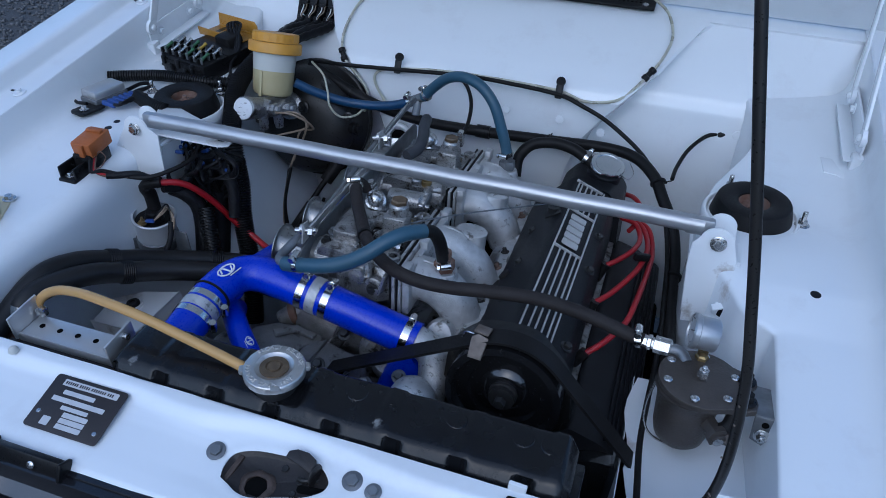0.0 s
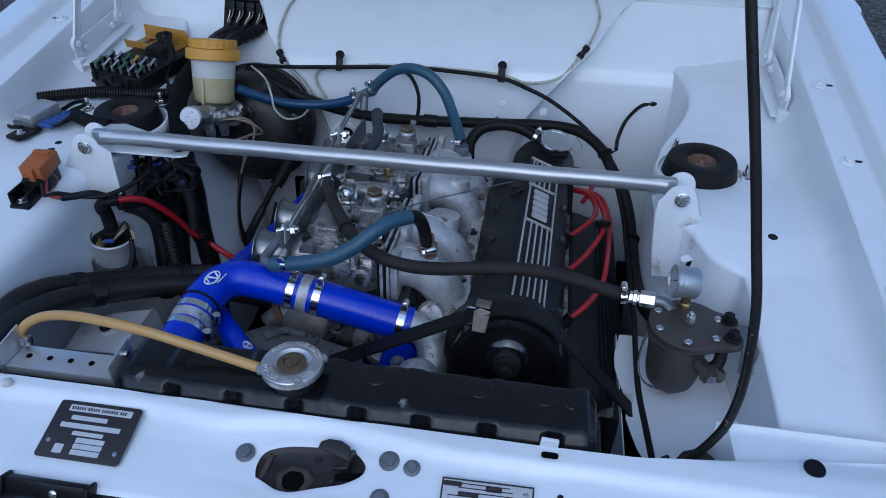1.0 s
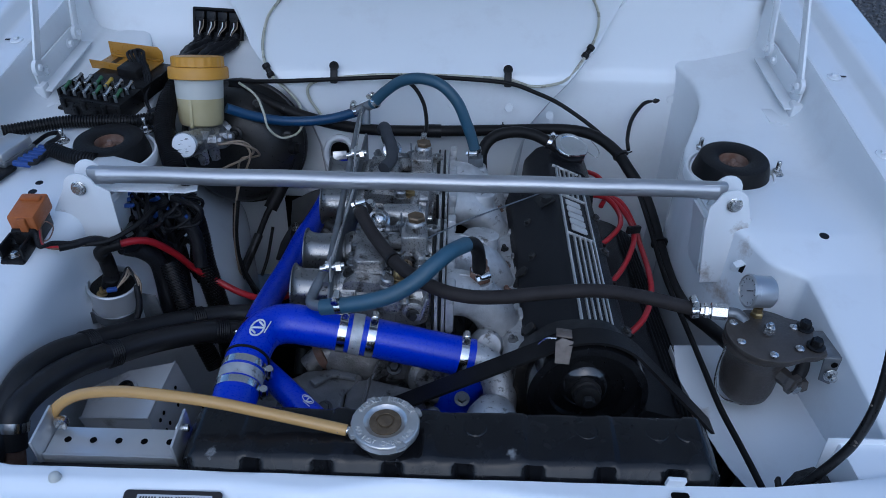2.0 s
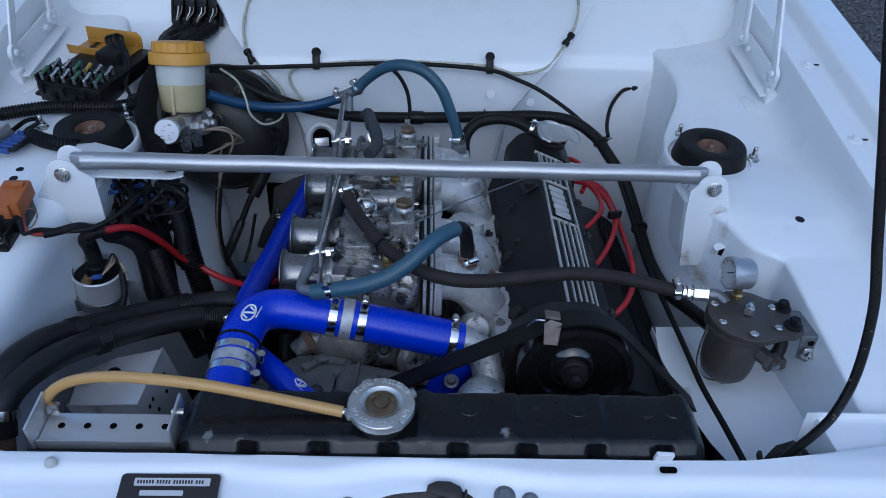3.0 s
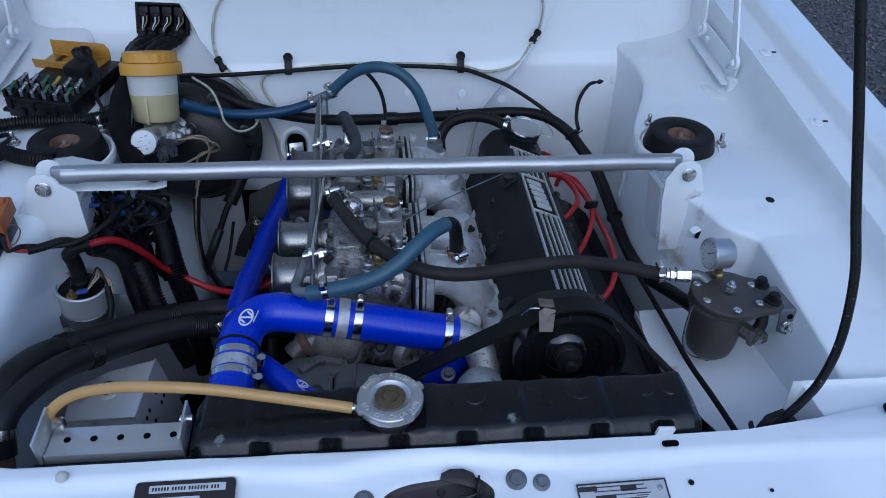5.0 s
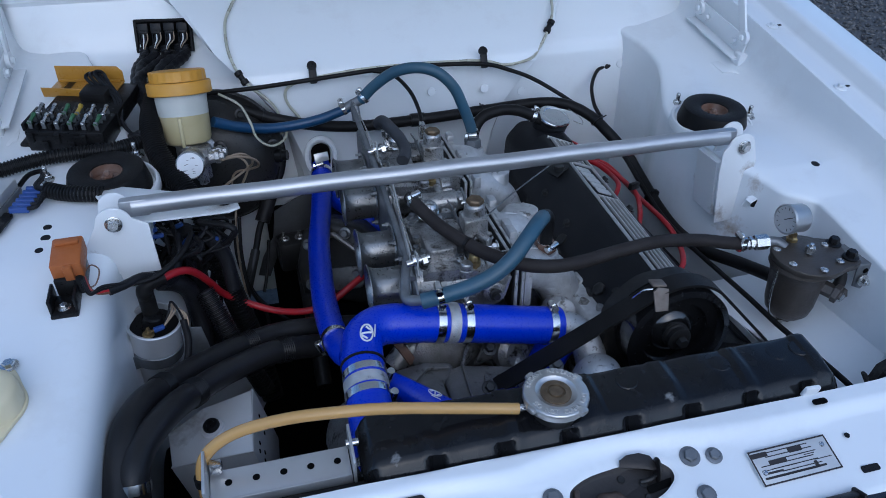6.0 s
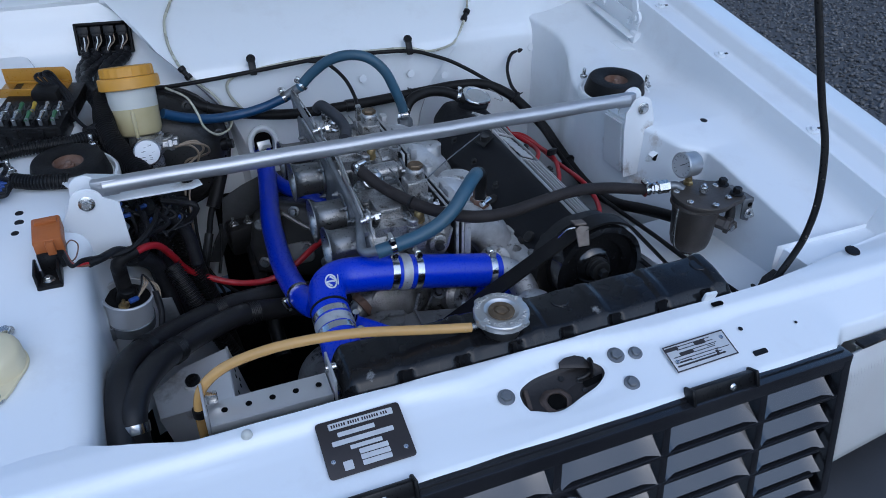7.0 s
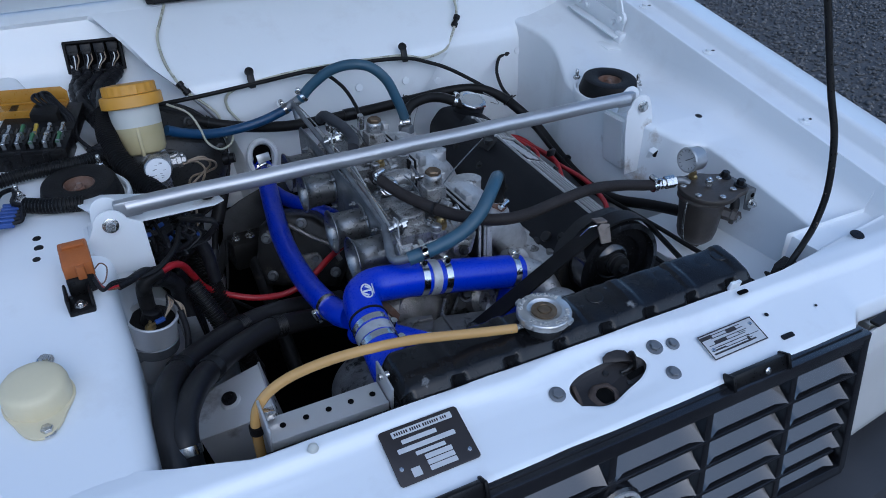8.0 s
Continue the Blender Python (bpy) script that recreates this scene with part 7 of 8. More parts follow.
part("cap_crown", lathe([(0.0415, 0.099), (0.0412, 0.113), (0.0398, 0.1145), (0.020, 0.1148), (0, 0.1145)], R0, RA, 88, ripple=rip), YELLOW_CAP, capy)
for k, pts in enumerate(([(-0.315, 0.80, 0.812), (-0.285, 0.80, 0.815), (-0.262, 0.815, 0.800), (-0.258, 0.835, 0.780), (-0.272, 0.85, 0.768), (-0.30, 0.86, 0.755), (-0.31, 0.85, 0.70)],
                         [(-0.315, 0.815, 0.806), (-0.28, 0.815, 0.812), (-0.266, 0.83, 0.79), (-0.28, 0.84, 0.772), (-0.31, 0.80, 0.77), (-0.34, 0.76, 0.765)],
                         [(-0.31, 0.86, 0.79), (-0.285, 0.85, 0.79), (-0.275, 0.84, 0.775), (-0.29, 0.845, 0.74), (-0.305, 0.83, 0.70), (-0.31, 0.80, 0.62), (-0.305, 0.80, 0.52)])):
    part("brake_pipe", sweep(smooth_path(pts, 8), 0.0019, 8), TAN, master, "thin tan brake pipe")

# ---- fuse box, relays and plugs ----
fuse = thing("fuse_box", (-0.525, 0.87, 0.835), "open black fuse box with glass fuses and an amber lid", "fuse box")
FM = pose(-0.517, 0.872, 0.850, 6, 2, -14) @ Matrix.Diagonal((0.83, 0.88, 1.0, 1.0))


def fuse_at(x, y, z):
    return FM @ Vector((x, y, z))


bm = box((0.136, 0.070, 0.036), (0, 0, 0), (0, 0, 0), 0.003)
box((0.024, 0.030, 0.008), (-0.078, -0.010, -0.013), (0, 0, 0), 0.003, bm)
bmesh.ops.transform(bm, matrix=FM, verts=bm.verts)
part("base", bm, PLASTIC, fuse)
bm = box((0.134, 0.112, 0.026), (0.004, 0.090, 0.006), (0, 0, 0), 0.003)
box((0.118, 0.004, 0.010), (0.0, -0.0352, 0.006), (0, 0, 0), 0.001, bm)
bmesh.ops.transform(bm, matrix=FM, verts=bm.verts)
part("rear_deck", bm, PLASTIC, fuse)
for k in range(6):
    x = -0.057 + 0.0228 * k
    bm = box((0.006, 0.062, 0.012), (x - 0.0114, 0, 0.021), (0, 0, 0), 0.001)
    bmesh.ops.transform(bm, matrix=FM, verts=bm.verts)
    part("divider", bm, PLASTIC, fuse)
    for y in (-0.018, 0.016):
        bm = lathe([(0.0030, -0.010), (0.0034, -0.0095), (0.0034, -0.005), (0.0027, -0.0045), (0.0027, 0.0045), (0.0034, 0.005), (0.0034, 0.0095), (0.0030, 0.010)], fuse_at(x, y, 0.030), FM.to_3x3() @ Vector((0.12, 0.9, 0.32)), 10)
        part("glass_fuse", bm, ((GREEN_FUSE, ZINC, ZINC, GREEN_FUSE, ZINC, GREEN_FUSE) if y < 0 else (ZINC, ZINC, GREEN_FUSE, YELLOW_FUSE, ZINC, ZINC))[k], fuse, "glass fuse with silver ends")
        for dy, dz in ((0.014, 0.020), (-0.014, 0.018)):
            bm = box((0.007, 0.002, 0.013), (x, y + dy * 0.7, dz + 0.007), (0, 0, 0), 0.0005)
            bmesh.ops.transform(bm, matrix=FM, verts=bm.verts)
            part("fuse_clip", bm, DULL_GREY, fuse)
    bm = box((0.011, 0.010, 0.016), (x, -0.036, 0.008 - 0.012 * (k % 2)), (0, 0, 0), 0.002)
    bmesh.ops.transform(bm, matrix=FM, verts=bm.verts)
    part("terminal", bm, PLASTIC, fuse)
LM = pose(-0.508, 0.975, 0.880, 6, 0, -16)
bm = box((0.108, 0.052, 0.0025), (0, 0, 0), (0, 0, 0), 0.0008)
prism([(-0.054, 0), (0.054, 0), (0.054, 0.018), (0.046, 0.026), (-0.054, 0.026)], 0.0025, pose(0, 0.027, -0.001, 84, 0, 0), 0.0006, bm)
prism([(-0.054, 0), (0.054, 0), (0.050, 0.013), (-0.054, 0.016)], 0.0025, pose(0, -0.025, -0.001, 96, 0, 0), 0.0006, bm)
box((0.100, 0.004, 0.004), (0, 0.022, 0.003), (0, 0, 0), 0.001, bm)
bmesh.ops.transform(bm, matrix=LM, verts=bm.verts)
part("amber_lid", bm, AMBER_LID, fuse, "amber plastic fuse lid folded open")
bm = box((0.044, 0.036, 0.026), (-0.485, 0.940, 0.880), (10, 0, -20), 0.006)
part("flasher_relay", bm, RUBBER, fuse)
for k in range(3):
    part("wire", sweep(smooth_path([(-0.487 + 0.006 * k, 0.946, 0.892), (-0.500 + 0.007 * k, 0.962, 0.902 + 0.003 * k), (-0.492 + 0.008 * k, 0.970, 0.905), (-0.474 + 0.004 * k, 0.946, 0.896), (-0.458 + 0.004 * k, 0.918, 0.876), (-0.450, 0.885, 0.854), (-0.436, 0.860, 0.842)], 6), 0.0028, 8), TAPE, fuse)
loom = thing("wiring_loom", (-0.42, 0.83, 0.82), "black taped wiring loom with corrugated conduit", "wiring")
conduit("conduit", [(-0.632, 0.770, 0.838), (-0.60, 0.785, 0.840), (-0.55, 0.805, 0.842), (-0.50, 0.812, 0.842), (-0.455, 0.82, 0.840), (-0.42, 0.84, 0.838)], 0.0098, "corrugated black conduit", loom)
conduit("conduit", [(-0.402, 0.925, 0.872), (-0.408, 0.87, 0.852), (-0.400, 0.816, 0.832), (-0.380, 0.772, 0.812), (-0.354, 0.722, 0.792), (-0.337, 0.702, 0.755), (-0.329, 0.696, 0.710), (-0.32, 0.68, 0.655), (-0.30, 0.66, 0.57), (-0.285, 0.63, 0.48)], 0.0155, "corrugated black conduit", loom)
conduit("conduit", [(-0.352, 0.625, 0.70), (-0.335, 0.605, 0.66), (-0.315, 0.585, 0.61), (-0.29, 0.57, 0.55)], 0.0125, "corrugated black conduit", loom)
conduit("conduit", [(-0.535, 0.723, 0.832), (-0.512, 0.712, 0.830), (-0.488, 0.703, 0.830), (-0.462, 0.700, 0.828)], 0.0105, "corrugated black conduit", loom)
part("loom_trunk", sweep(smooth_path([(-0.392, 0.97, 0.89), (-0.398, 0.935, 0.878), (-0.405, 0.90, 0.862)], 6), 0.0145, 14), TAPE, loom)
rl = random.Random(8)
for k in range(6):
    part("loom_branch", sweep(smooth_path([(-0.44 + 0.005 * k, 0.865 - 0.004 * k, 0.838), (-0.43 + 0.006 * k, 0.85, 0.845 + 0.003 * (k % 3)), (-0.415, 0.845 + 0.004 * k, 0.842), (-0.40, 0.85, 0.83)], 6), 0.0042, 8), TAPE, loom)
# bulkhead plug panel
plug = thing("bulkhead_connector", (-0.395, 1.155, 0.89), "black multi-plug panel with taped wires through the bulkhead", "connector")
GM = Matrix.Translation((-0.390, 1.139, 0.9075)) @ Matrix.Rotation(radians(-8), 4, "Z") @ Matrix.Rotation(radians(72), 4, "X")
bm = bmesh.new()
for w, h, x, y in ((0.100, 0.006, 0, 0.026), (0.100, 0.005, 0, -0.026), (0.006, 0.056, -0.047, 0), (0.006, 0.056, 0.047, 0)):
    box((w, h, 0.009), (x, y, 0.0045), (0, 0, 0), 0.0028, bm, 3)
bmesh.ops.transform(bm, matrix=GM, verts=bm.verts)
part("surround", bm, RUBBER, plug)
# near-black plate behind the plugs stands for the shaded recess
part("recess", prism(rounded(0.090, 0.050, 0.004), 0.001, GM @ pose(0, 0, 0.001), 0), DEEP_SHADE, plug)
for k in range(4):
    x = -0.034 + 0.0225 * k
    bm = box((0.019, 0.016, 0.012), (x, 0.014, 0.006), (0, 0, 0), 0.002)
    box((0.014, 0.006, 0.006), (x, 0.006, 0.010), (0, 0, 0), 0.0015, bm)
    bmesh.ops.transform(bm, matrix=GM, verts=bm.verts)
    part("plug", bm, PLASTIC, plug)
    for j in range(5):
        a = GM @ Vector((x - 0.007 + 0.0034 * j, 0.006, 0.010))
        b = Vector(((-0.428, -0.411, -0.392, -0.368)[k], 1.118, 0.882))
        part("wire", sweep(smooth_path([a, a + Vector((0.0, -0.008, -0.010)), a.lerp(b, 0.6) + Vector((0, -0.004, 0)), b], 5), 0.0012, 6), WHITE_PRINT if j == 2 else (TAN if j == 4 else TAPE), plug)
for k, (x0, xm, xe, r) in enumerate(((-0.428, -0.440, -0.438, 0.0080), (-0.411, -0.431, -0.427, 0.0085), (-0.392, -0.417, -0.432, 0.0080), (-0.368, -0.394, -0.414, 0.0095), (-0.358, -0.380, -0.402, 0.0085))):
    pts = [(x0, 1.128, 0.890), (x0 - 0.001, 1.112, 0.879), (xm, 1.072, 0.872 + 0.004 * (k % 2)), (xe, 1.005, 0.860 + 0.007 * (k % 3)), (-0.424 + 0.006 * k, 0.955, 0.856 + 0.004 * (k % 2)), (-0.412 + 0.005 * k, 0.905, 0.848)]
    part("taped_wire", sweep(smooth_path(pts, 10), lambda t: r * (1 + 0.09 * math.sin(95 * t + k)), 12), TAPE, plug)

relay = thing("control_box", (-0.60, 0.71, 0.82), "small clear-topped control box with blue spade connectors", "control box")
bm = box((0.040, 0.062, 0.016), (-0.598, 0.714, 0.838), (4, 0, -14), 0.004)
part("lid", bm, SHEET, relay, "translucent grey lid")
part("box_base", box((0.044, 0.066, 0.012), (-0.598, 0.714, 0.826), (4, 0, -14), 0.003), DULL_GREY, relay)
part("foot", prism(rounded(0.035, 0.05, 0.008), 0.004, pose(-0.592, 0.665, 0.818, 4, 0, -14), 0.001), PLASTIC, relay)
part("foot_bolt", bolt((-0.592, 0.656, 0.822), (0, 0, 1), 0.005, 0.005), ZINC, relay)
for k in range(6):
    t = k / 5
    a = Vector((-0.572 + 0.010 * t, 0.680 + 0.055 * t, 0.828))
    part("spade", box((0.024, 0.008, 0.008), a + Vector((0.010, 0.002, 0)), (0, 10, 8), 0.002), WIRE_BLUE, relay, "blue insulated spade")
    part("wire", sweep(smooth_path([a + Vector((0.02, 0.002, 0)), a + Vector((0.032, 0.004, 0.002)), (-0.537, 0.722 + 0.003 * k - 0.006, 0.834), (-0.525, 0.72, 0.832)], 5), 0.0028, 8), TAPE, relay)
for k in range(2):
    part("wire", sweep(smooth_path([(-0.575, 0.745, 0.83), (-0.565, 0.77, 0.835), (-0.55, 0.778, 0.835), (-0.548, 0.765, 0.832), (-0.55, 0.735, 0.832 + 0.002 * k), (-0.535, 0.723, 0.832)], 6), 0.0034, 8), TAPE, relay)
    part("wire", sweep(smooth_path([(-0.62, 0.745 - 0.01 * k, 0.828), (-0.640, 0.735, 0.826), (-0.645, 0.70, 0.824), (-0.625, 0.675, 0.824), (-0.60, 0.672, 0.826)], 6), 0.003, 8), TAPE, relay)
part("ring_terminal", bolt((-0.545, 0.775, 0.822), (0, 0, 1), 0.006, 0.008, None, True, 0, 0.008), ZINC, relay)

orange = thing("relay_connector", (-0.49, 0.53, 0.79), "orange-brown plastic connector on a black bracket", "connector")
bm = box((0.034, 0.050, 0.024), (-0.483, 0.546, 0.827), (10, 0, 2), 0.003)
box((0.010, 0.006, 0.020), (-0.480, 0.5195, 0.823), (10, 0, 2), 0.0015, bm)
box((0.026, 0.008, 0.006), (-0.483, 0.556, 0.842), (10, 0, 2), 0.0015, bm)
part("housing", bm, ORANGE, orange)
part("housing_seat", box((0.032, 0.046, 0.026), (-0.484, 0.543, 0.806), (8, 0, 2), 0.003), PLASTIC, orange)
part("foot", box((0.030, 0.040, 0.008), (-0.490, 0.508, 0.786), (4, 0, 2), 0.003), PLASTIC, orange)
part("foot_wall", box((0.004, 0.036, 0.022), (-0.4765, 0.510, 0.796), (4, 0, 2), 0.002), PLASTIC, orange)
part("foot_wall", box((0.004, 0.036, 0.022), (-0.5035, 0.510, 0.796), (4, 0, 2), 0.002), PLASTIC, orange)
part("foot_bolt", bolt((-0.490, 0.500, 0.790), (0, 0, 1), 0.005, 0.004), ZINC, orange)
part("wire_loop", sweep(smooth_path([(-0.468, 0.535, 0.812), (-0.458, 0.532, 0.822), (-0.452, 0.535, 0.812), (-0.458, 0.528, 0.798), (-0.468, 0.525, 0.795)], 6), 0.0009, 6), RUSTY, orange)
for k, mm in enumerate((RUSTY, RED, TAPE, TAPE)):
    part("wire", sweep(smooth_path([(-0.470, 0.535 - 0.004 * k, 0.812), (-0.463, 0.520 - 0.003 * k, 0.796), (-0.450, 0.520, 0.789 + 0.003 * k), (-0.43, 0.530, 0.786 + 0.002 * k), (-0.41, 0.545, 0.784)], 6), 0.0022, 7), mm, orange)
part("taped_tail", sweep(smooth_path([(-0.445, 0.522, 0.789), (-0.43, 0.532, 0.788), (-0.412, 0.548, 0.786), (-0.40, 0.562, 0.775)], 6), 0.0055, 10), TAPE, orange)
part("cable", sweep(smooth_path([(-0.455, 0.525, 0.79), (-0.43, 0.535, 0.786), (-0.395, 0.552, 0.782), (-0.365, 0.585, 0.790), (-0.352, 0.62, 0.798)], 7), 0.0036, 8), RUBBER, orange)

# ---- coil ----
coil = thing("ignition_coil", (-0.418, 0.58, 0.60), "silver cylindrical ignition coil on the inner wing", "ignition coil")
CA = Vector((0.12, -0.16, 1)).normalized()
CT = Vector((-0.416, 0.574, 0.699))
part("can", lathe([(0.024, -0.115), (0.0275, -0.110), (0.0285, -0.062), (0.0320, -0.060), (0.0325, -0.036), (0.0315, -0.034), (0.0325, -0.006), (0.0345, -0.004), (0.0345, 0.0005), (0.0325, 0.0015), (0.0312, -0.001), (0.0310, -0.010), (0, -0.010)], CT, CA, 40), COIL_CAN, coil)
part("rolled_rim", lathe([(0.0335, -0.004), (0.0352, -0.003), (0.0352, 0.001), (0.0335, 0.002), (0.0315, 0.0015), (0.0312, -0.001)], CT, CA, 40, caps=False), COIL_CAN, coil, "bright rolled rim")
part("coil_top", lathe([(0, -0.0098), (0.0308, -0.0098), (0.0305, -0.0075), (0.016, -0.008), (0.012, 0.010), (0.009, 0.012), (0, 0.012)], CT, CA, 32), PLASTIC, coil, "black coil tower")
part("band", lathe([(0.0327, -0.058), (0.0340, -0.057), (0.0340, -0.040), (0.0327, -0.039)], CT, CA, 36), DULL_GREY, coil)
bm = box((0.030, 0.003, 0.020), CT + Vector((-0.040, -0.022, -0.050)), (0, 0, 25), 0.001)
box((0.003, 0.022, 0.034), CT + Vector((-0.052, -0.026, -0.054)), (0, 12, 10), 0.001, bm)
lathe([(0.004, 0), (0.004, 0.008), (0, 0.008)], CT + Vector((-0.040, -0.025, -0.050)), (0, -1, 0), 6, bm)
part("band_bracket", bm, DULL_GREY, coil, "galvanised clamp bracket")
part("back_plate", prism([(-0.384, 0.680), (-0.360, 0.676), (-0.353, 0.630), (-0.381, 0.616)], 0.0022, Matrix(((1, 0, 0, 0), (0, 0, -1, 0.578), (0, 1, 0, 0), (0, 0, 0, 1))), 0.0006), DULL_GREY, coil, "grey mounting plate")
part("lt_stud", bolt(CT + Vector((-0.006, -0.022, -0.004)), CA, 0.0048, 0.005, None, True, 0, 0.006), BRASS, coil)
part("spade", box((0.014, 0.006, 0.006), CT + Vector((0.008, -0.020, 0.002)), (0, 0, 20), 0.0015), WIRE_BLUE, coil)
part("spade_neck", box((0.008, 0.004, 0.003), CT + Vector((0.000, -0.022, 0.001)), (0, 0, 20), 0.0008), BRASS, coil)
for k in range(3):
    part("wire", sweep(smooth_path([CT + Vector((0.014, -0.018, 0.003)), CT + Vector((0.022 + 0.004 * k, -0.010, 0.018)), CT + Vector((0.026, 0.004, 0.024 - 0.004 * k)), CT + Vector((0.036 + 0.003 * k, -0.004, 0.004)), CT + Vector((0.038, -0.016, -0.030)), CT + Vector((0.032, -0.032, -0.055))], 7), 0.0014, 7), TAN if k else TAPE, coil)
part("taped_tail", sweep(smooth_path([CT + Vector((0.037, -0.006, 0.0)), CT + Vector((0.039, -0.018, -0.028)), CT + Vector((0.032, -0.036, -0.052)), CT + Vector((0.016, -0.060, -0.062)), CT + Vector((-0.006, -0.088, -0.060)), CT + Vector((-0.030, -0.105, -0.070))], 7), 0.0046, 10), TAPE, coil)
lead = hose("ignition_lead", [(-0.394, 0.572, 0.764), (-0.374, 0.590, 0.760), (-0.360, 0.610, 0.744), (-0.347, 0.642, 0.705), (-0.332, 0.664, 0.665), (-0.300, 0.672, 0.635), (-0.26, 0.660, 0.622), (-0.215, 0.64, 0.628), (-0.175, 0.64, 0.642), (-0.13, 0.66, 0.66), (-0.09, 0.69, 0.66)], 0.0052, RED, "thick red ignition lead from the coil", 8, 12)
part("boot", sweep(smooth_path([(-0.418, 0.582, 0.700), (-0.418, 0.577, 0.735), (-0.416, 0.567, 0.752), (-0.410, 0.566, 0.762), (-0.390, 0.574, 0.765)], 6), lambda t: 0.0105 if t < 0.62 else 0.0088, 16), RUBBER, lead, "black rubber lead boot")

# cluster of plugs and wires under the brace
nest = thing("wiring_cluster", (-0.37, 0.66, 0.72), "tangle of blue and black spade connectors and taped wires", "wiring")
rn = random.Random(11)
for k in range(22):
    a = Vector((rn.uniform(-0.425, -0.33), rn.uniform(0.63, 0.70), rn.uniform(0.758, 0.800)))
    part("spade", box((0.018, 0.006, 0.006), a, (rn.uniform(-20, 20), rn.uniform(-50, 0), rn.uniform(-40, 50)), 0.0018), WIRE_BLUE if k % 2 else PLASTIC, nest, "blue insulated spade" if k % 2 else "")
for k in range(20):
    a = Vector((rn.uniform(-0.43, -0.33), rn.uniform(0.62, 0.69), rn.uniform(0.755, 0.795)))
    pts = [a, a + Vector((rn.uniform(0.0, 0.03), rn.uniform(-0.03, 0.0), rn.uniform(-0.03, 0.0))), Vector((rn.uniform(-0.40, -0.350), rn.uniform(0.635, 0.67), rn.uniform(0.725, 0.755))),
           Vector((rn.uniform(-0.38, -0.36), rn.uniform(0.65, 0.68), 0.70))]
    part("wire", sweep(smooth_path(pts, 6), rn.choice((0.0022, 0.003, 0.0038)), 7), TAPE, nest)
for pts, r in (([(-0.372, 0.672, 0.775), (-0.372, 0.678, 0.73), (-0.368, 0.68, 0.69), (-0.360, 0.67, 0.64), (-0.355, 0.65, 0.58)], 0.016),
               ([(-0.405, 0.612, 0.735), (-0.385, 0.622, 0.722), (-0.372, 0.630, 0.700), (-0.368, 0.630, 0.665), (-0.362, 0.615, 0.62), (-0.36, 0.60, 0.57)], 0.0125),
               ([(-0.375, 0.645, 0.765), (-0.385, 0.61, 0.742), (-0.398, 0.585, 0.748)], 0.008),
               ([(-0.34, 0.66, 0.77), (-0.32, 0.66, 0.73), (-0.315, 0.65, 0.68)], 0.010)):
    part("taped_wire", sweep(smooth_path(pts, 8), r, 14), TAPE, nest)

for k in range(18):
    a = Vector((rn.uniform(-0.42, -0.32), rn.uniform(0.66, 0.72), rn.uniform(0.735, 0.79)))
    b = a + Vector((rn.uniform(-0.03, 0.05), rn.uniform(-0.02, 0.02), rn.uniform(-0.05, -0.01)))
    d = Vector((rn.uniform(-0.385, -0.335), rn.uniform(0.66, 0.71), rn.uniform(0.64, 0.70)))
    part("wire", sweep(smooth_path([a, b, d, d + Vector((rn.uniform(-0.01, 0.02), rn.uniform(-0.03, 0.01), -0.06))], 7), rn.choice((0.0026, 0.0034, 0.0048)), 8), TAPE if k % 5 else RUBBER, nest)
# inline coupling and control cables beside the servo
coup = hose("clutch_cable", [(-0.228, 0.94, 0.725), (-0.238, 0.928, 0.70), (-0.255, 0.908, 0.665), (-0.272, 0.887, 0.638), (-0.284, 0.859, 0.610), (-0.302, 0.818, 0.572), (-0.325, 0.78, 0.52), (-0.34, 0.76, 0.46)], 0.0055, RUBBER, "black clutch cable with a fat rubber sleeve", 8, 12)
part("sleeve", sweep(smooth_path([(-0.236, 0.930, 0.705), (-0.252, 0.911, 0.672), (-0.267, 0.893, 0.645)], 6), 0.0125, 16), RUBBER, coup)
part("collar", sweep([Vector((-0.284, 0.859, 0.610)), Vector((-0.312, 0.80, 0.55))], 0.008, 12), GRIME, coup)
for pts in ([(-0.30, 0.82, 0.70), (-0.305, 0.80, 0.64), (-0.30, 0.79, 0.58), (-0.28, 0.78, 0.53), (-0.28, 0.76, 0.48)], [(-0.31, 0.83, 0.69), (-0.312, 0.81, 0.62), (-0.29, 0.79, 0.56), (-0.25, 0.76, 0.53), (-0.20, 0.74, 0.50)], [(-0.26, 0.87, 0.62), (-0.27, 0.85, 0.57), (-0.28, 0.83, 0.54)]):
    hose("thin_cable", pts, 0.003, RUBBER, "thin black cable hanging in the bay", 6, 8, "cable")
steer = thing("steering_shaft", (-0.205, 0.90, 0.42), "greasy steering column joint low in the bay", "steering joint")
part("box", box((0.085, 0.05, 0.06), (-0.205, 0.945, 0.545), (0, 0, 6), 0.008), GRIME, steer)
for dx in (-0.035, 0.0, 0.035):
    part("joint_bolt", bolt((-0.205 + dx * 0.8, 0.940, 0.575), (0, -0.2, 1), 0.006, 0.006, None, True, 0, 0.01), ZINC, steer)
part("shaft", sweep([Vector((-0.205, 0.93, 0.53)), Vector((-0.20, 0.72, 0.40))], 0.014, 16), GRIME, steer)
bell = thing("bell_housing", (-0.07, 0.80, 0.45), "oily dark gearbox bell housing and heat shield behind the engine", "gearbox")
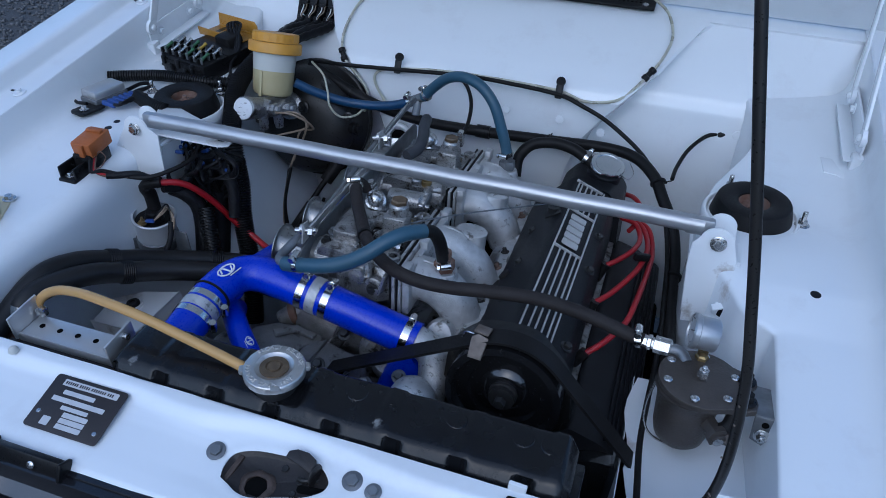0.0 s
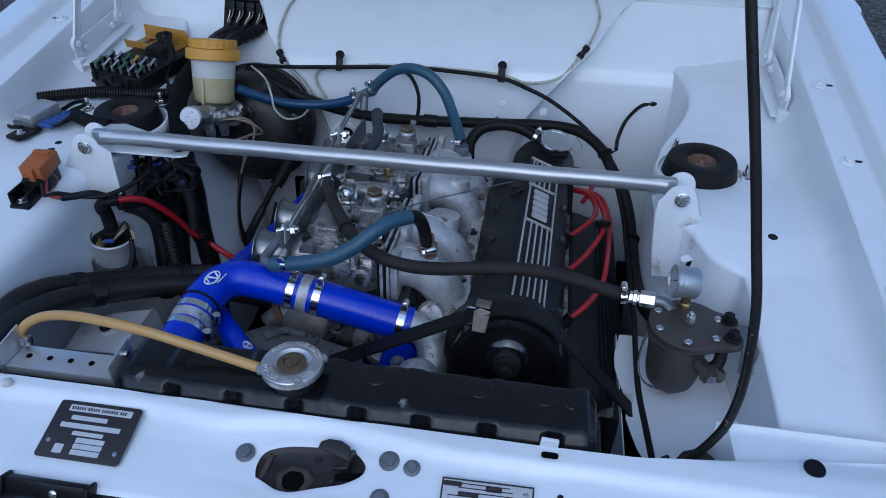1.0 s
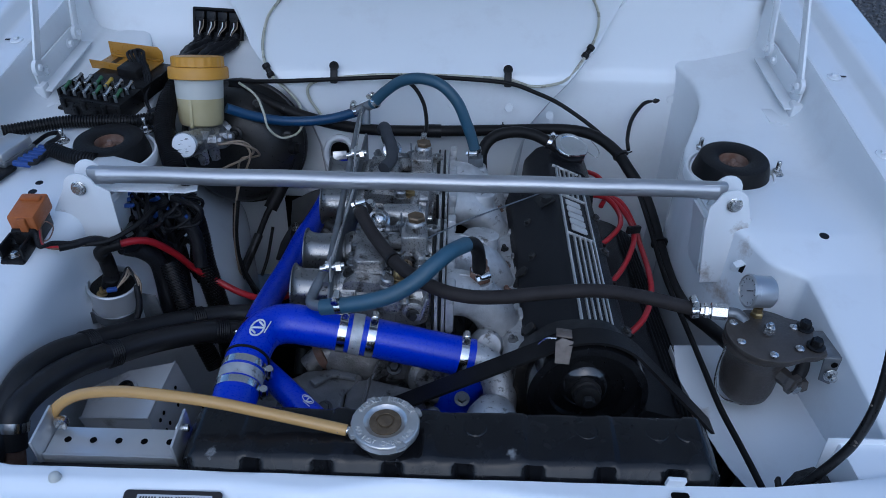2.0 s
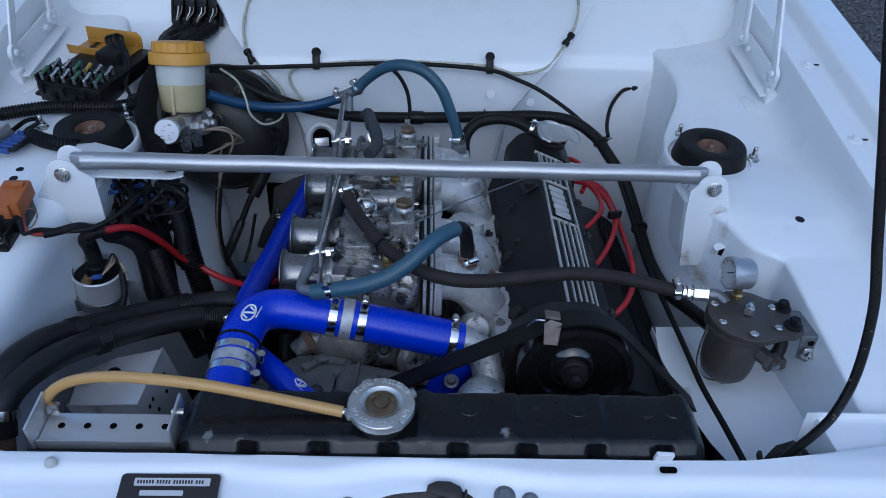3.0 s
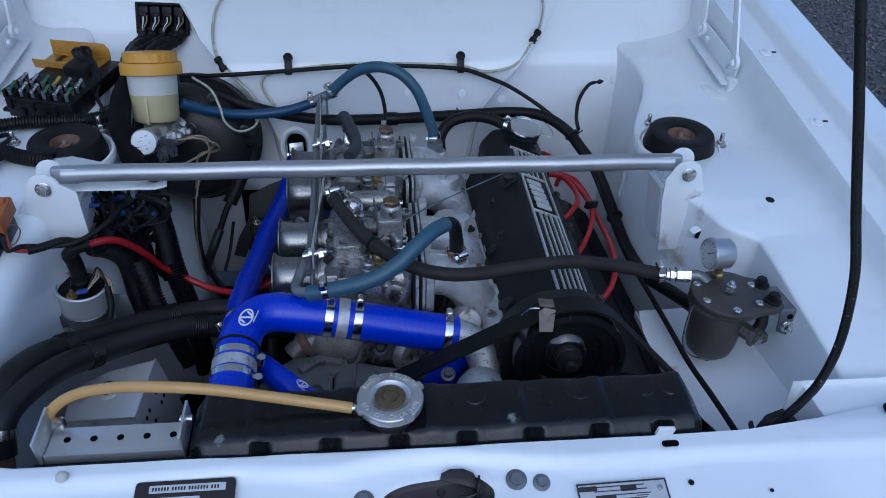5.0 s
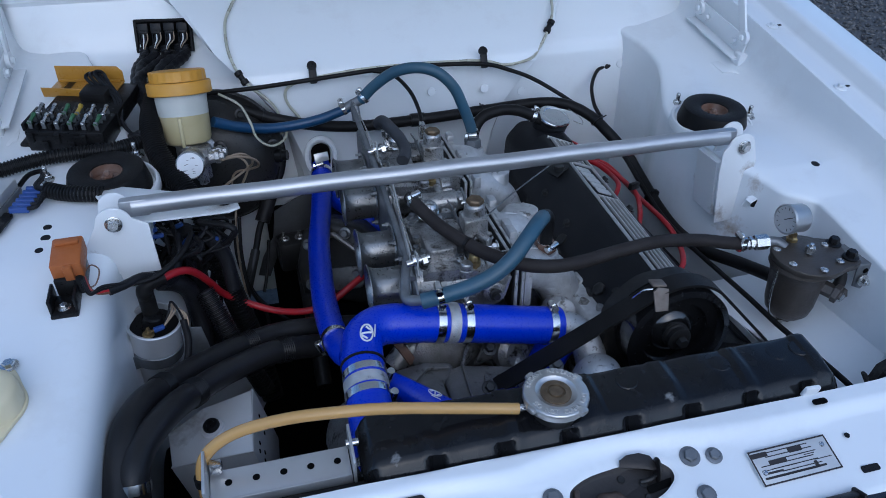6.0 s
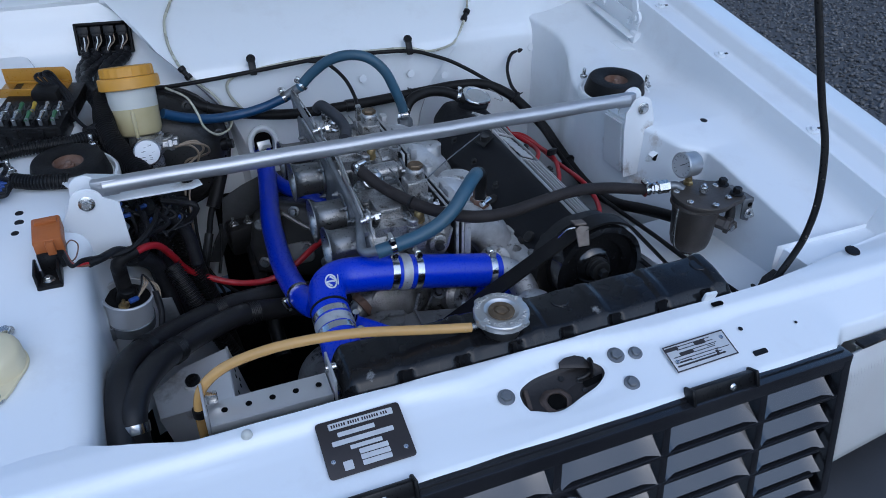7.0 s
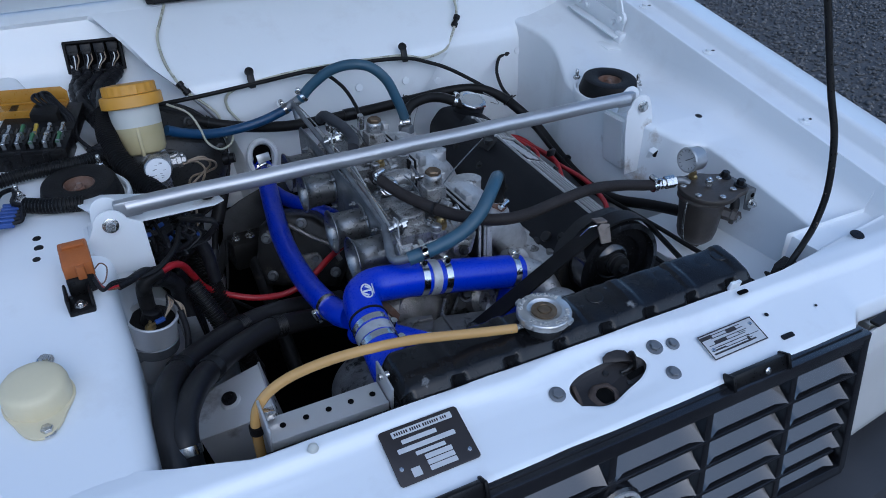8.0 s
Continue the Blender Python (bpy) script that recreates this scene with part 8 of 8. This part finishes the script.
bm = prism([(-0.075, -0.062), (-0.088, -0.010), (-0.078, 0.050), (-0.040, 0.072), (0.020, 0.066), (0.070, 0.030), (0.082, -0.020), (0.060, -0.070)], 0.075, Matrix.Translation((-0.140, 0.790, 0.600)) @ Matrix.Rotation(radians(-24), 4, "Z") @ Matrix.Rotation(radians(72), 4, "X") @ pose(0, 0, -0.075), 0.012, None, 3)
part("housing", bm, GRIME, bell)
GB = Matrix.Translation((-0.140, 0.790, 0.600)) @ Matrix.Rotation(radians(-24), 4, "Z") @ Matrix.Rotation(radians(72), 4, "X")
part("flange_rib", sweep([GB @ Vector(v) for v in ((-0.062, 0.040, 0.002), (-0.020, 0.052, 0.003), (0.016, 0.030, 0.003), (0.050, 0.014, 0.002), (0.066, -0.016, 0.001))], 0.005, 8), DARK_CAST, bell)
part("cover_plate", prism(rounded(0.060, 0.040, 0.012), 0.006, GB @ pose(0.004, -0.022, 0.0, 0, 0, 12), 0.002), DARK_CAST, bell)
for x, y in ((-0.064, 0.030), (-0.058, -0.040), (0.022, -0.010), (0.056, -0.038), (0.000, 0.056)):
    part("housing_bolt", bolt(GB @ Vector((x, y, 0.003)), GB.to_3x3() @ Vector((0, 0, 1)), 0.0065, 0.007), DULL_GREY, bell)
shield = [(-0.244, 0.620), (-0.205, 0.641), (-0.165, 0.656), (-0.10, 0.660), (-0.10, 0.590), (-0.175, 0.574), (-0.213, 0.560), (-0.234, 0.545), (-0.254, 0.512), (-0.268, 0.478), (-0.290, 0.484), (-0.276, 0.524), (-0.252, 0.566)]
part("heat_shield", prism(shield, 0.003, Matrix(((1, 0, 0, 0), (0, 0, -1, 0.972), (0, 1, 0, 0), (0, 0, 0, 1))), 0.001), SHIELD, bell, "dull grey folded heat shield")
# near-black panel over the white bulkhead, standing for the shade in the tunnel
part("tunnel_shade", box((0.40, 0.012, 0.24), (-0.060, 0.985, 0.500), bevel=0), DEEP_SHADE, car, "near-black panel for the shade in the gearbox tunnel mouth")

# washer filler cap
cream = thing("washer_filler", (-0.544, 0.372, 0.76), "cream plastic ribbed cap on a screwed flange", "cap")
NZ = (0, -0.10, 1)
zc = shelf_z(0.372) + 0.001
part("flange", prism([(0.036 * math.cos(a) * (1 + 0.62 * abs(math.sin(a)) ** 7), 0.036 * math.sin(a) * (1 + 0.62 * abs(math.sin(a)) ** 7)) for a in (2 * math.pi * k / 40 for k in range(40))], 0.004, pose(-0.546, 0.371, zc, 6, 0, 0), 0.001), CREAM, cream)
part("screw_cap", lathe([(0.0338, 0.003), (0.0335, 0.021), (0.0325, 0.0255), (0.0300, 0.0285), (0.0250, 0.0303), (0.014, 0.0317), (0, 0.0320)], (-0.546, 0.371, zc), NZ, 72, ripple=lambda a: 1 + 0.006 * (1 if math.sin(36 * a) > 0 else -1)), CREAM, cream)
for x, y in ((-0.541, 0.322), (-0.536, 0.425)):
    part("flange_screw", bolt((x, y, shelf_z(y) + 0.004), NZ, 0.0062, 0.005, None, True, 10), ZINC, cream)


# ---- fuel filter ----
filt = thing("fuel_filter", (0.434, 0.395, 0.65), "bronze-grey fuel pressure regulator and filter bowl with a gauge", "fuel filter")
FZ = 0.762
lid = [(0.047 * math.cos(a), 0.047 * math.sin(a)) for a in (radians(d) for d in range(44, 304, 10))]
lid = lid + [(0.032, -0.038), (0.048, -0.036), (0.060, -0.030), (0.062, -0.018), (0.054, -0.006), (0.056, 0.004), (0.061, 0.012), (0.058, 0.022), (0.046, 0.028), (0.038, 0.031)]
part("lid", prism(lid, 0.009, pose(0.437, 0.416, FZ - 0.009, 3, 0, 0), 0.002), BRONZE, filt, "dark cast lid with screws")
for a in (20, 85, 150, 205, 262, 318):
    x, y = 0.437 + 0.039 * math.cos(radians(a)), 0.416 + 0.039 * math.sin(radians(a))
    part("lid_screw", screw((x, y, FZ), (0, -0.05, 1), 0.0052), ZINC, filt)
part("centre_nut", bolt((0.438, 0.416, FZ), (0, -0.05, 1), 0.0068, 0.010, None, False, 15, 0.006), ZINC, filt)
part("bowl", lathe([(0.040, 0), (0.041, -0.006), (0.037, -0.010), (0.0345, -0.030), (0.032, -0.066), (0.029, -0.078), (0.021, -0.087), (0.012, -0.090), (0.010, -0.098), (0, -0.099)], (0.430, 0.416, FZ - 0.009), (0, -0.02, 1), 36), BRONZE, filt, "dark filter bowl")
part("bail_wire", sweep(smooth_path([(0.391, 0.410, 0.750), (0.386, 0.406, 0.72), (0.388, 0.404, 0.69), (0.402, 0.405, 0.668), (0.430, 0.410, 0.655)], 7), 0.0016, 8), ZINC, filt)
for dx, dy in ((0.049, 0.013), (0.049, -0.021)):
    part("lug_bolt", bolt((0.437 + dx, 0.416 + dy, FZ), (0, -0.05, 1), 0.0068, 0.009, None, True, 20), PLASTIC, filt, "black socket bolt")
bm = box((0.054, 0.050, 0.003), (0.499, 0.414, FZ - 0.0112), (0, 0, -4), 0.001)
prism([(-0.014, 0), (0.014, 0), (0.014, -0.012), (0.002, -0.040), (-0.012, -0.034)], 0.003, pose(0.5115, 0.3905, FZ - 0.011, 90, 0, -4), 0.0008, bm)
part("wall_bracket", bm, DULL_GREY, filt, "folded galvanised bracket")
part("bracket_bolt", bolt((0.509, 0.3855, 0.728), (0, -1, 0), 0.0055, 0.007, None, True, 0, 0.003), ZINC, filt)
# near-black disc for the shade inside the bracket hole
part("bracket_hole", lathe([(0.004, 0), (0.004, 0.0005), (0, 0.0005)], (0.510, 0.3868, 0.742), (0, -1, 0), 14), DEEP_SHADE, filt)
bm = lathe([(0.010, 0), (0.010, 0.018), (0.013, 0.019), (0.013, 0.026), (0.008, 0.027), (0.008, 0.030), (0, 0.030)], (0.452, 0.396, 0.722), (0.5, -0.8, -0.1), 6)
lathe([(0.009, 0), (0.009, 0.02), (0.006, 0.021), (0.006, 0.022), (0, 0.022)], (0.462, 0.382, 0.718), (0.9, 0.1, -0.25), 6, bm)
part("outlet_hose", sweep(smooth_path([(0.470, 0.400, 0.756), (0.476, 0.392, 0.742), (0.473, 0.386, 0.728), (0.463, 0.384, 0.720)], 5), 0.0075, 12), RUBBER, filt, "short black outlet hose")
part("outlet_union", bm, BRONZE, filt, "steel outlet union")
part("outlet_tip", lathe([(0.006, 0), (0.006, 0.008), (0.004, 0.009), (0, 0.009)], (0.464, 0.376, 0.718), (0.3, -0.9, -0.1), 12), ZINC, filt)
# gauge
G = Vector((0.424, 0.452, 0.798))
gx = Vector((-1.0, -0.10, 0.10)).normalized()
gauge = part("pressure_gauge", lathe([(0.018, -0.022), (0.0195, -0.020), (0.0195, 0.0), (0.0208, 0.001), (0.021, 0.006), (0.0192, 0.008), (0.0186, 0.005), (0, 0.005)], G, gx, 36), TUBE_GREY, filt, "chrome pressure gauge")
part("dial", lathe([(0.0184, 0.0052), (0.0184, 0.0058), (0, 0.0058)], G, gx, 30), DIAL, gauge)
gm = frame_to(G + gx * 0.0062, gx)
bm = bmesh.new()
for k in range(13):
    a = radians(-60 + 25 * k)
    made = box((0.0042 if k % 3 == 0 else 0.0026, 0.0008, 0.0002), (0.015 * math.cos(a), 0.015 * math.sin(a), 0), (0, 0, math.degrees(a)), 0)
    bmesh.ops.transform(made, matrix=gm, verts=made.verts)
    merge(bm, made)
part("dial_marks", bm, PLATE_BLACK, gauge)
made = box((0.014, 0.0012, 0.0004), (0.004, 0.003, 0.0006), (0, 0, 35), 0)
bmesh.ops.transform(made, matrix=gm, verts=made.verts)
part("needle", made, PLATE_BLACK, gauge)
part("gauge_stem", lathe([(0.008, 0), (0.008, 0.010), (0.006, 0.012), (0.006, 0.018)], (0.436, 0.450, 0.757), (0.0, 0.05, 1), 6), BRASS, filt, "brass gauge stem")
# fuel line from the carburettors
fuel = hose("fuel_hose", [(-0.056, 0.612, 0.806), (-0.064, 0.598, 0.820), (-0.056, 0.575, 0.815), (-0.035, 0.540, 0.803), (0.0, 0.490, 0.794), (0.04, 0.458, 0.788), (0.08, 0.446, 0.784), (0.125, 0.450, 0.781), (0.18, 0.457, 0.784), (0.24, 0.463, 0.785), (0.30, 0.465, 0.776), (0.345, 0.461, 0.767), (0.368, 0.458, 0.764)], 0.0088, FUEL_RUBBER, "black rubber fuel hose across the engine", 8, 16)
clamp(fuel, (0.362, 0.4585, 0.763), (1, 0, 0.1), 0.0088, 0.008, 95)
bm = lathe([(0.0075, 0), (0.0075, 0.006), (0.0095, 0.007), (0.0095, 0.011), (0.007, 0.012), (0.007, 0.014), (0.0105, 0.015), (0.0105, 0.033), (0.008, 0.035)], (0.367, 0.458, 0.764), (1, -0.14, 0.03), 6)
part("union", bm, ZINC, fuel, "bright union nut")
part("elbow", sweep(smooth_path([(0.398, 0.453, 0.765), (0.412, 0.450, 0.765), (0.42, 0.44, 0.760)], 5), 0.007, 12), DULL_GREY, fuel)
clamp(fuel, (-0.061, 0.586, 0.819), (0.3, -0.9, -0.1), 0.0088, 0.007, 100)

# ---- upper blue hoses and unions ----
up = hose("vacuum_hose", [(-0.318, 0.885, 0.840), (-0.285, 0.900, 0.822), (-0.24, 0.918, 0.806), (-0.195, 0.928, 0.802), (-0.15, 0.928, 0.808), (-0.115, 0.924, 0.820), (-0.098, 0.921, 0.828)], 0.0085, TEAL_DARK, "dark blue rubber hose along the bulkhead", 8, 16)
up2 = hose("vacuum_hose", [(-0.078, 0.917, 0.840), (-0.055, 0.908, 0.866), (-0.025, 0.893, 0.891), (0.008, 0.876, 0.902), (0.040, 0.864, 0.896), (0.066, 0.856, 0.872), (0.082, 0.852, 0.838), (0.094, 0.850, 0.805), (0.100, 0.850, 0.780)], 0.0092, TEAL, "arched blue rubber hose", 8, 18)
tee = thing("hose_tee", (-0.088, 0.92, 0.83), "small dark hose tee-piece with wire clips", "tee piece")
bm = sweep([Vector((-0.104, 0.922, 0.826)), Vector((-0.074, 0.916, 0.843))], 0.0085, 14)
sweep([Vector((-0.089, 0.919, 0.834)), Vector((-0.088, 0.905, 0.808))], 0.0075, 12, bm)
part("tee_body", bm, DULL_GREY, tee)
clamp(up, (-0.106, 0.9225, 0.825), (1, -0.1, 0.45), 0.0087, 0.006, 100)
clamp(up2, (-0.072, 0.9155, 0.845), (1, -0.2, 0.9), 0.0094, 0.006, 80)
clamp(up2, (0.098, 0.850, 0.791), (0.15, 0, -1), 0.0094, 0.007, 200)
lo = hose("vacuum_hose", [(-0.090, 0.424, 0.778), (-0.068, 0.420, 0.784), (-0.035, 0.418, 0.792), (-0.004, 0.421, 0.802), (0.022, 0.428, 0.817), (0.043, 0.441, 0.832), (0.062, 0.459, 0.839), (0.080, 0.482, 0.835)], 0.0098, TEAL, "curved blue rubber hose over the carburettors", 8, 18)
part("elbow", sweep(smooth_path([(0.074, 0.475, 0.837), (0.088, 0.490, 0.831), (0.095, 0.498, 0.815), (0.098, 0.507, 0.788), (0.099, 0.512, 0.770)], 6), 0.0088, 14), RUBBER, lo, "black rubber elbow")
clamp(lo, (0.0985, 0.511, 0.778), (0.1, 0.2, -1), 0.009, 0.007, 220)
clamp(lo, (-0.068, 0.420, 0.784), (1, -0.1, 0.25), 0.0098, 0.007, 100)
part("carb_stub", sweep(smooth_path([(-0.088, 0.424, 0.779), (-0.106, 0.44, 0.774), (-0.098, 0.475, 0.785), (-0.09, 0.50, 0.79)], 5), 0.0065, 12), DULL_GREY, lo)
vac = hose("breather_pipe", [(-0.058, 0.876, 0.812), (-0.052, 0.862, 0.822), (-0.045, 0.83, 0.822), (-0.036, 0.80, 0.816), (-0.034, 0.77, 0.808), (-0.044, 0.745, 0.804)], 0.0095, GREY_RUBBER, "short grey breather hose on the rear carburettor", 8, 14)
oilh = hose("breather_hose", [(0.112, 0.872, 0.742), (0.112, 0.885, 0.772), (0.130, 0.897, 0.794), (0.165, 0.903, 0.802), (0.200, 0.902, 0.798), (0.228, 0.896, 0.786), (0.245, 0.89, 0.776)], 0.0098, RUBBER, "black rubber breather hose to the oil filler", 8, 16)
clamp(oilh, (0.226, 0.8965, 0.787), (0.9, -0.2, -0.4), 0.0098, 0.007, 80)

# ---- bulkhead lines ----
serv = hose("servo_hose", [(-0.335, 0.985, 0.842), (-0.29, 0.965, 0.832), (-0.24, 0.958, 0.812), (-0.19, 0.955, 0.796), (-0.13, 0.955, 0.783), (-0.07, 0.955, 0.777), (0.03, 0.955, 0.778), (0.15, 0.955, 0.783), (0.25, 0.953, 0.788), (0.305, 0.935, 0.787), (0.342, 0.905, 0.772), (0.361, 0.872, 0.754), (0.386, 0.835, 0.723), (0.399, 0.79, 0.691), (0.403, 0.73, 0.667), (0.406, 0.67, 0.655), (0.410, 0.60, 0.660), (0.420, 0.53, 0.680), (0.430, 0.47, 0.695), (0.434, 0.44, 0.70)], 0.0098, RUBBER, "long black rubber hose along the bulkhead and inner wing", 8, 16)
part("hose_joiner", sweep([Vector((0.015, 0.955, 0.778)), Vector((0.04, 0.955, 0.778))], 0.012, 14), PLASTIC, serv)
cab = hose("throttle_cable", [(-0.338, 0.985, 0.850), (-0.25, 0.972, 0.857), (-0.149, 0.967, 0.865), (-0.022, 0.967, 0.873), (0.06, 0.967, 0.872), (0.153, 0.966, 0.866), (0.20, 0.964, 0.852), (0.25, 0.962, 0.830), (0.315, 0.945, 0.79), (0.350, 0.893, 0.765), (0.372, 0.84, 0.735), (0.388, 0.78, 0.695), (0.394, 0.70, 0.668), (0.396, 0.62, 0.662), (0.394, 0.53, 0.668), (0.390, 0.45, 0.676), (0.388, 0.377, 0.680), (0.391, 0.312, 0.684), (0.395, 0.256, 0.684), (0.40, 0.20, 0.68)], 0.0038, RUBBER, "thin black cable along the bulkhead", 8, 10, "cable")
cab2 = hose("throttle_cable", [(-0.05, 0.966, 0.872), (-0.015, 0.955, 0.865), (0.008, 0.925, 0.845), (0.016, 0.89, 0.822), (0.014, 0.862, 0.806)], 0.0034, RUBBER, "thin black throttle cable to the carburettors", 8, 10, "cable")
part("cable_end", box((0.010, 0.014, 0.030), (0.013, 0.858, 0.800), (10, 0, 0), 0.003), ZINC, cab2)
endc = hose("loose_cable", [(0.372, 0.93, 0.762), (0.376, 0.965, 0.770), (0.390, 1.01, 0.787), (0.415, 1.045, 0.803), (0.437, 1.056, 0.808)], 0.0036, RUBBER, "loose black cable with a small plug end", 8, 10, "cable")
part("cable_plug", lathe([(0.005, 0), (0.007, 0.004), (0.006, 0.014), (0, 0.014)], (0.434, 1.055, 0.807), (1, 0.2, 0.15), 12), PLASTIC, endc)
for x, y, z in ((-0.149, 0.974, 0.872), (0.154, 0.973, 0.873)):
    c = thing("cable_clip", (x, 0.98, z), "black plastic P-clip on the bulkhead", "clip", "bulkhead clips")
    part("strap", box((0.013, 0.006, 0.026), (x, y - 0.004, z - 0.002), (-22, 0, 0), 0.003), PLASTIC, c)
    part("clip_head", lathe([(0.0085, 0), (0.008, 0.004), (0, 0.005)], (x, y + 0.005, z + 0.012), (0, -0.7, 0.7), 16), PLASTIC, c)
wash = hose("washer_tube", [(-0.249, 1.164, 0.977), (-0.267, 1.121, 0.958), (-0.281, 1.087, 0.940), (-0.284, 1.047, 0.916), (-0.280, 1.015, 0.897), (-0.271, 0.991, 0.879), (-0.257, 0.978, 0.861), (-0.234, 0.977, 0.838), (-0.217, 0.978, 0.815), (-0.212, 0.977, 0.79), (-0.213, 0.96, 0.775)], 0.0026, CLEAR_TUBE, "thin yellowed clear washer tube", 8, 10, "tube")
wash2 = hose("washer_tube", [(-0.170, 0.976, 0.782), (-0.183, 0.981, 0.80), (-0.196, 0.980, 0.822), (-0.198, 0.977, 0.843), (-0.184, 0.977, 0.856), (-0.152, 0.977, 0.863), (-0.074, 0.981, 0.870), (0.016, 0.981, 0.872), (0.111, 0.981, 0.870), (0.159, 0.979, 0.867), (0.199, 0.977, 0.857), (0.245, 0.980, 0.863), (0.268, 0.997, 0.874), (0.297, 1.025, 0.905), (0.315, 1.06, 0.93), (0.322, 1.11, 0.955), (0.305, 1.16, 0.982), (0.272, 1.19, 0.999)], 0.0026, CLEAR_TUBE, "thin yellowed clear washer tube along the bulge", 8, 10, "tube")
for at, axis in (((-0.266, 0.984, 0.872), (0.45, -0.45, -0.7)), ((0.297, 1.025, 0.906), (0.6, 0.5, 0.75))):
    c = thing("tube_clip", at, "small black tube clip on the bulkhead", "clip", "tube clips")
    part("clip_body", lathe([(0.0055, -0.013), (0.0068, -0.012), (0.0068, -0.005), (0.0048, -0.004), (0.0048, 0.004), (0.0068, 0.005), (0.0068, 0.012), (0.0055, 0.013)], at, axis, 12), PLASTIC, c)
white_pipe = hose("washer_tube", [(-0.305, 0.93, 0.868), (-0.275, 0.915, 0.852), (-0.262, 0.905, 0.825), (-0.255, 0.898, 0.80), (-0.235, 0.90, 0.782), (-0.212, 0.918, 0.782), (-0.202, 0.94, 0.793)], 0.0021, CLEAR_TUBE, "looped clear tube in front of the servo", 8, 10, "tube")

# ---- spark leads ----
for k, (y, pts) in enumerate(((0.955, [(0.278, 0.962, 0.70), (0.306, 0.953, 0.706), (0.322, 0.93, 0.710), (0.332, 0.91, 0.705), (0.334, 0.88, 0.70), (0.32, 0.85, 0.69)]),
                              (0.713, [(0.296, 0.712, 0.696), (0.316, 0.729, 0.704), (0.334, 0.757, 0.709), (0.341, 0.81, 0.703), (0.328, 0.85, 0.706), (0.30, 0.875, 0.70)]),
                              (0.609, [(0.294, 0.609, 0.694), (0.315, 0.640, 0.697), (0.334, 0.676, 0.703), (0.350, 0.724, 0.706), (0.355, 0.795, 0.700), (0.338, 0.855, 0.702), (0.30, 0.88, 0.70)]),
                              (0.499, [(0.300, 0.499, 0.688), (0.324, 0.521, 0.701), (0.345, 0.573, 0.701), (0.354, 0.632, 0.702), (0.362, 0.729, 0.692), (0.364, 0.79, 0.692), (0.350, 0.85, 0.702), (0.31, 0.88, 0.70)]))):
    h = hose("spark_lead", pts, 0.0042, RED, "red silicone spark plug lead", 8, 12, group="spark leads")
    part("plug_boot", sweep([Vector((0.286, y - 0.004, 0.668)), Vector(pts[0]) + Vector((0.003, 0.002, 0.005))], 0.0075, 12), RUBBER if k else RED, h)
part("lead_clip", box((0.026, 0.008, 0.012), (0.349, 0.73, 0.716), (0, 10, 30), 0.002), PLASTIC, h)

# ---- bonnet stay ----
stay = thing("bonnet_stay", (0.410, 0.230, 0.700), "thin black bonnet stay rod with chipped paint", "bonnet stay")
part("rod", sweep(smooth_path([(0.410, 0.230, 0.700), (0.424, 0.229, 0.728), (0.438, 0.227, 0.757), (0.447, 0.224, 0.79), (0.449, 0.222, 0.845), (0.444, 0.230, 0.915), (0.434, 0.244, 0.972), (0.424, 0.254, 1.022), (0.413, 0.262, 1.072), (0.395, 0.275, 1.15), (0.372, 0.29, 1.25), (0.335, 0.34, 1.42), (0.31, 0.42, 1.64)], 8), 0.0047, 14), SERVO_BLACK, stay)
part("pivot_sleeve", sweep([Vector((0.404, 0.230, 0.688)), Vector((0.418, 0.2295, 0.716))], 0.0075, 14), RUBBER, stay, "black rubber pivot sleeve")
rs = random.Random(7)
for k in range(7):
    t = rs.uniform(0.80, 0.98)
    part("paint_chip", lathe([(0.0012, 0), (0.0010, 0.0005), (0, 0.0005)], (0.4475 - 0.0047 + 0.004 * rs.random(), 0.2195, t - 0.02), (-0.6, -0.8, 0), 8), TAN_STEEL, stay)
bm = prism([(-0.026, -0.034), (0.022, -0.034), (0.030, 0.018), (0.014, 0.030), (-0.004, 0.022), (-0.012, 0.006)], 0.024, Matrix.Translation((0.424, 0.250, 0.692)) @ Matrix.Rotation(radians(84), 4, "X"), 0.003)
rf = random.Random(2)
for k in range(14):
    box((rf.uniform(0.006, 0.016), rf.uniform(0.006, 0.014), rf.uniform(0.004, 0.012)), (0.424 + rf.uniform(-0.024, 0.026), 0.238 + rf.uniform(-0.012, 0.010), 0.690 + rf.uniform(-0.03, 0.026)), (rf.uniform(0, 90), rf.uniform(0, 90), rf.uniform(0, 90)), 0.001, bm, 1)
solo("foam_seal", bm, FOAM, "torn grey foam packed round the stay pivot", "foam")

# cable ties on the looms and hoses
def tie(at, axis, r, parent):
    bm = lathe([(r, -0.0018), (r + 0.0009, -0.0018), (r + 0.0009, 0.0018), (r, 0.0018)], at, axis, 18)
    m = frame_to(at, axis)
    box((0.004, 0.0045, 0.0045), m @ Vector((r + 0.002, 0, 0)), (0, 0, 20), 0.0008, bm)
    sweep([m @ Vector((r + 0.003, 0.001, 0)), m @ Vector((r + 0.010, 0.006, 0.001))], 0.0012, 6, bm)
    return part("cable_tie", bm, PLASTIC, parent)


tie((0.350, 0.893, 0.768), (0.4, -0.7, -0.5), 0.0125, serv)
tie((0.402, 0.755, 0.677), (0.05, -0.9, -0.3), 0.0130, serv)
tie((-0.240, 0.958, 0.812), (1, 0, -0.35), 0.0104, serv)
tie((0.150, 0.955, 0.783), (1, 0, 0.05), 0.0104, serv)
tie((-0.012, 0.503, 0.797), (0.6, -0.75, -0.15), 0.0092, fuel)
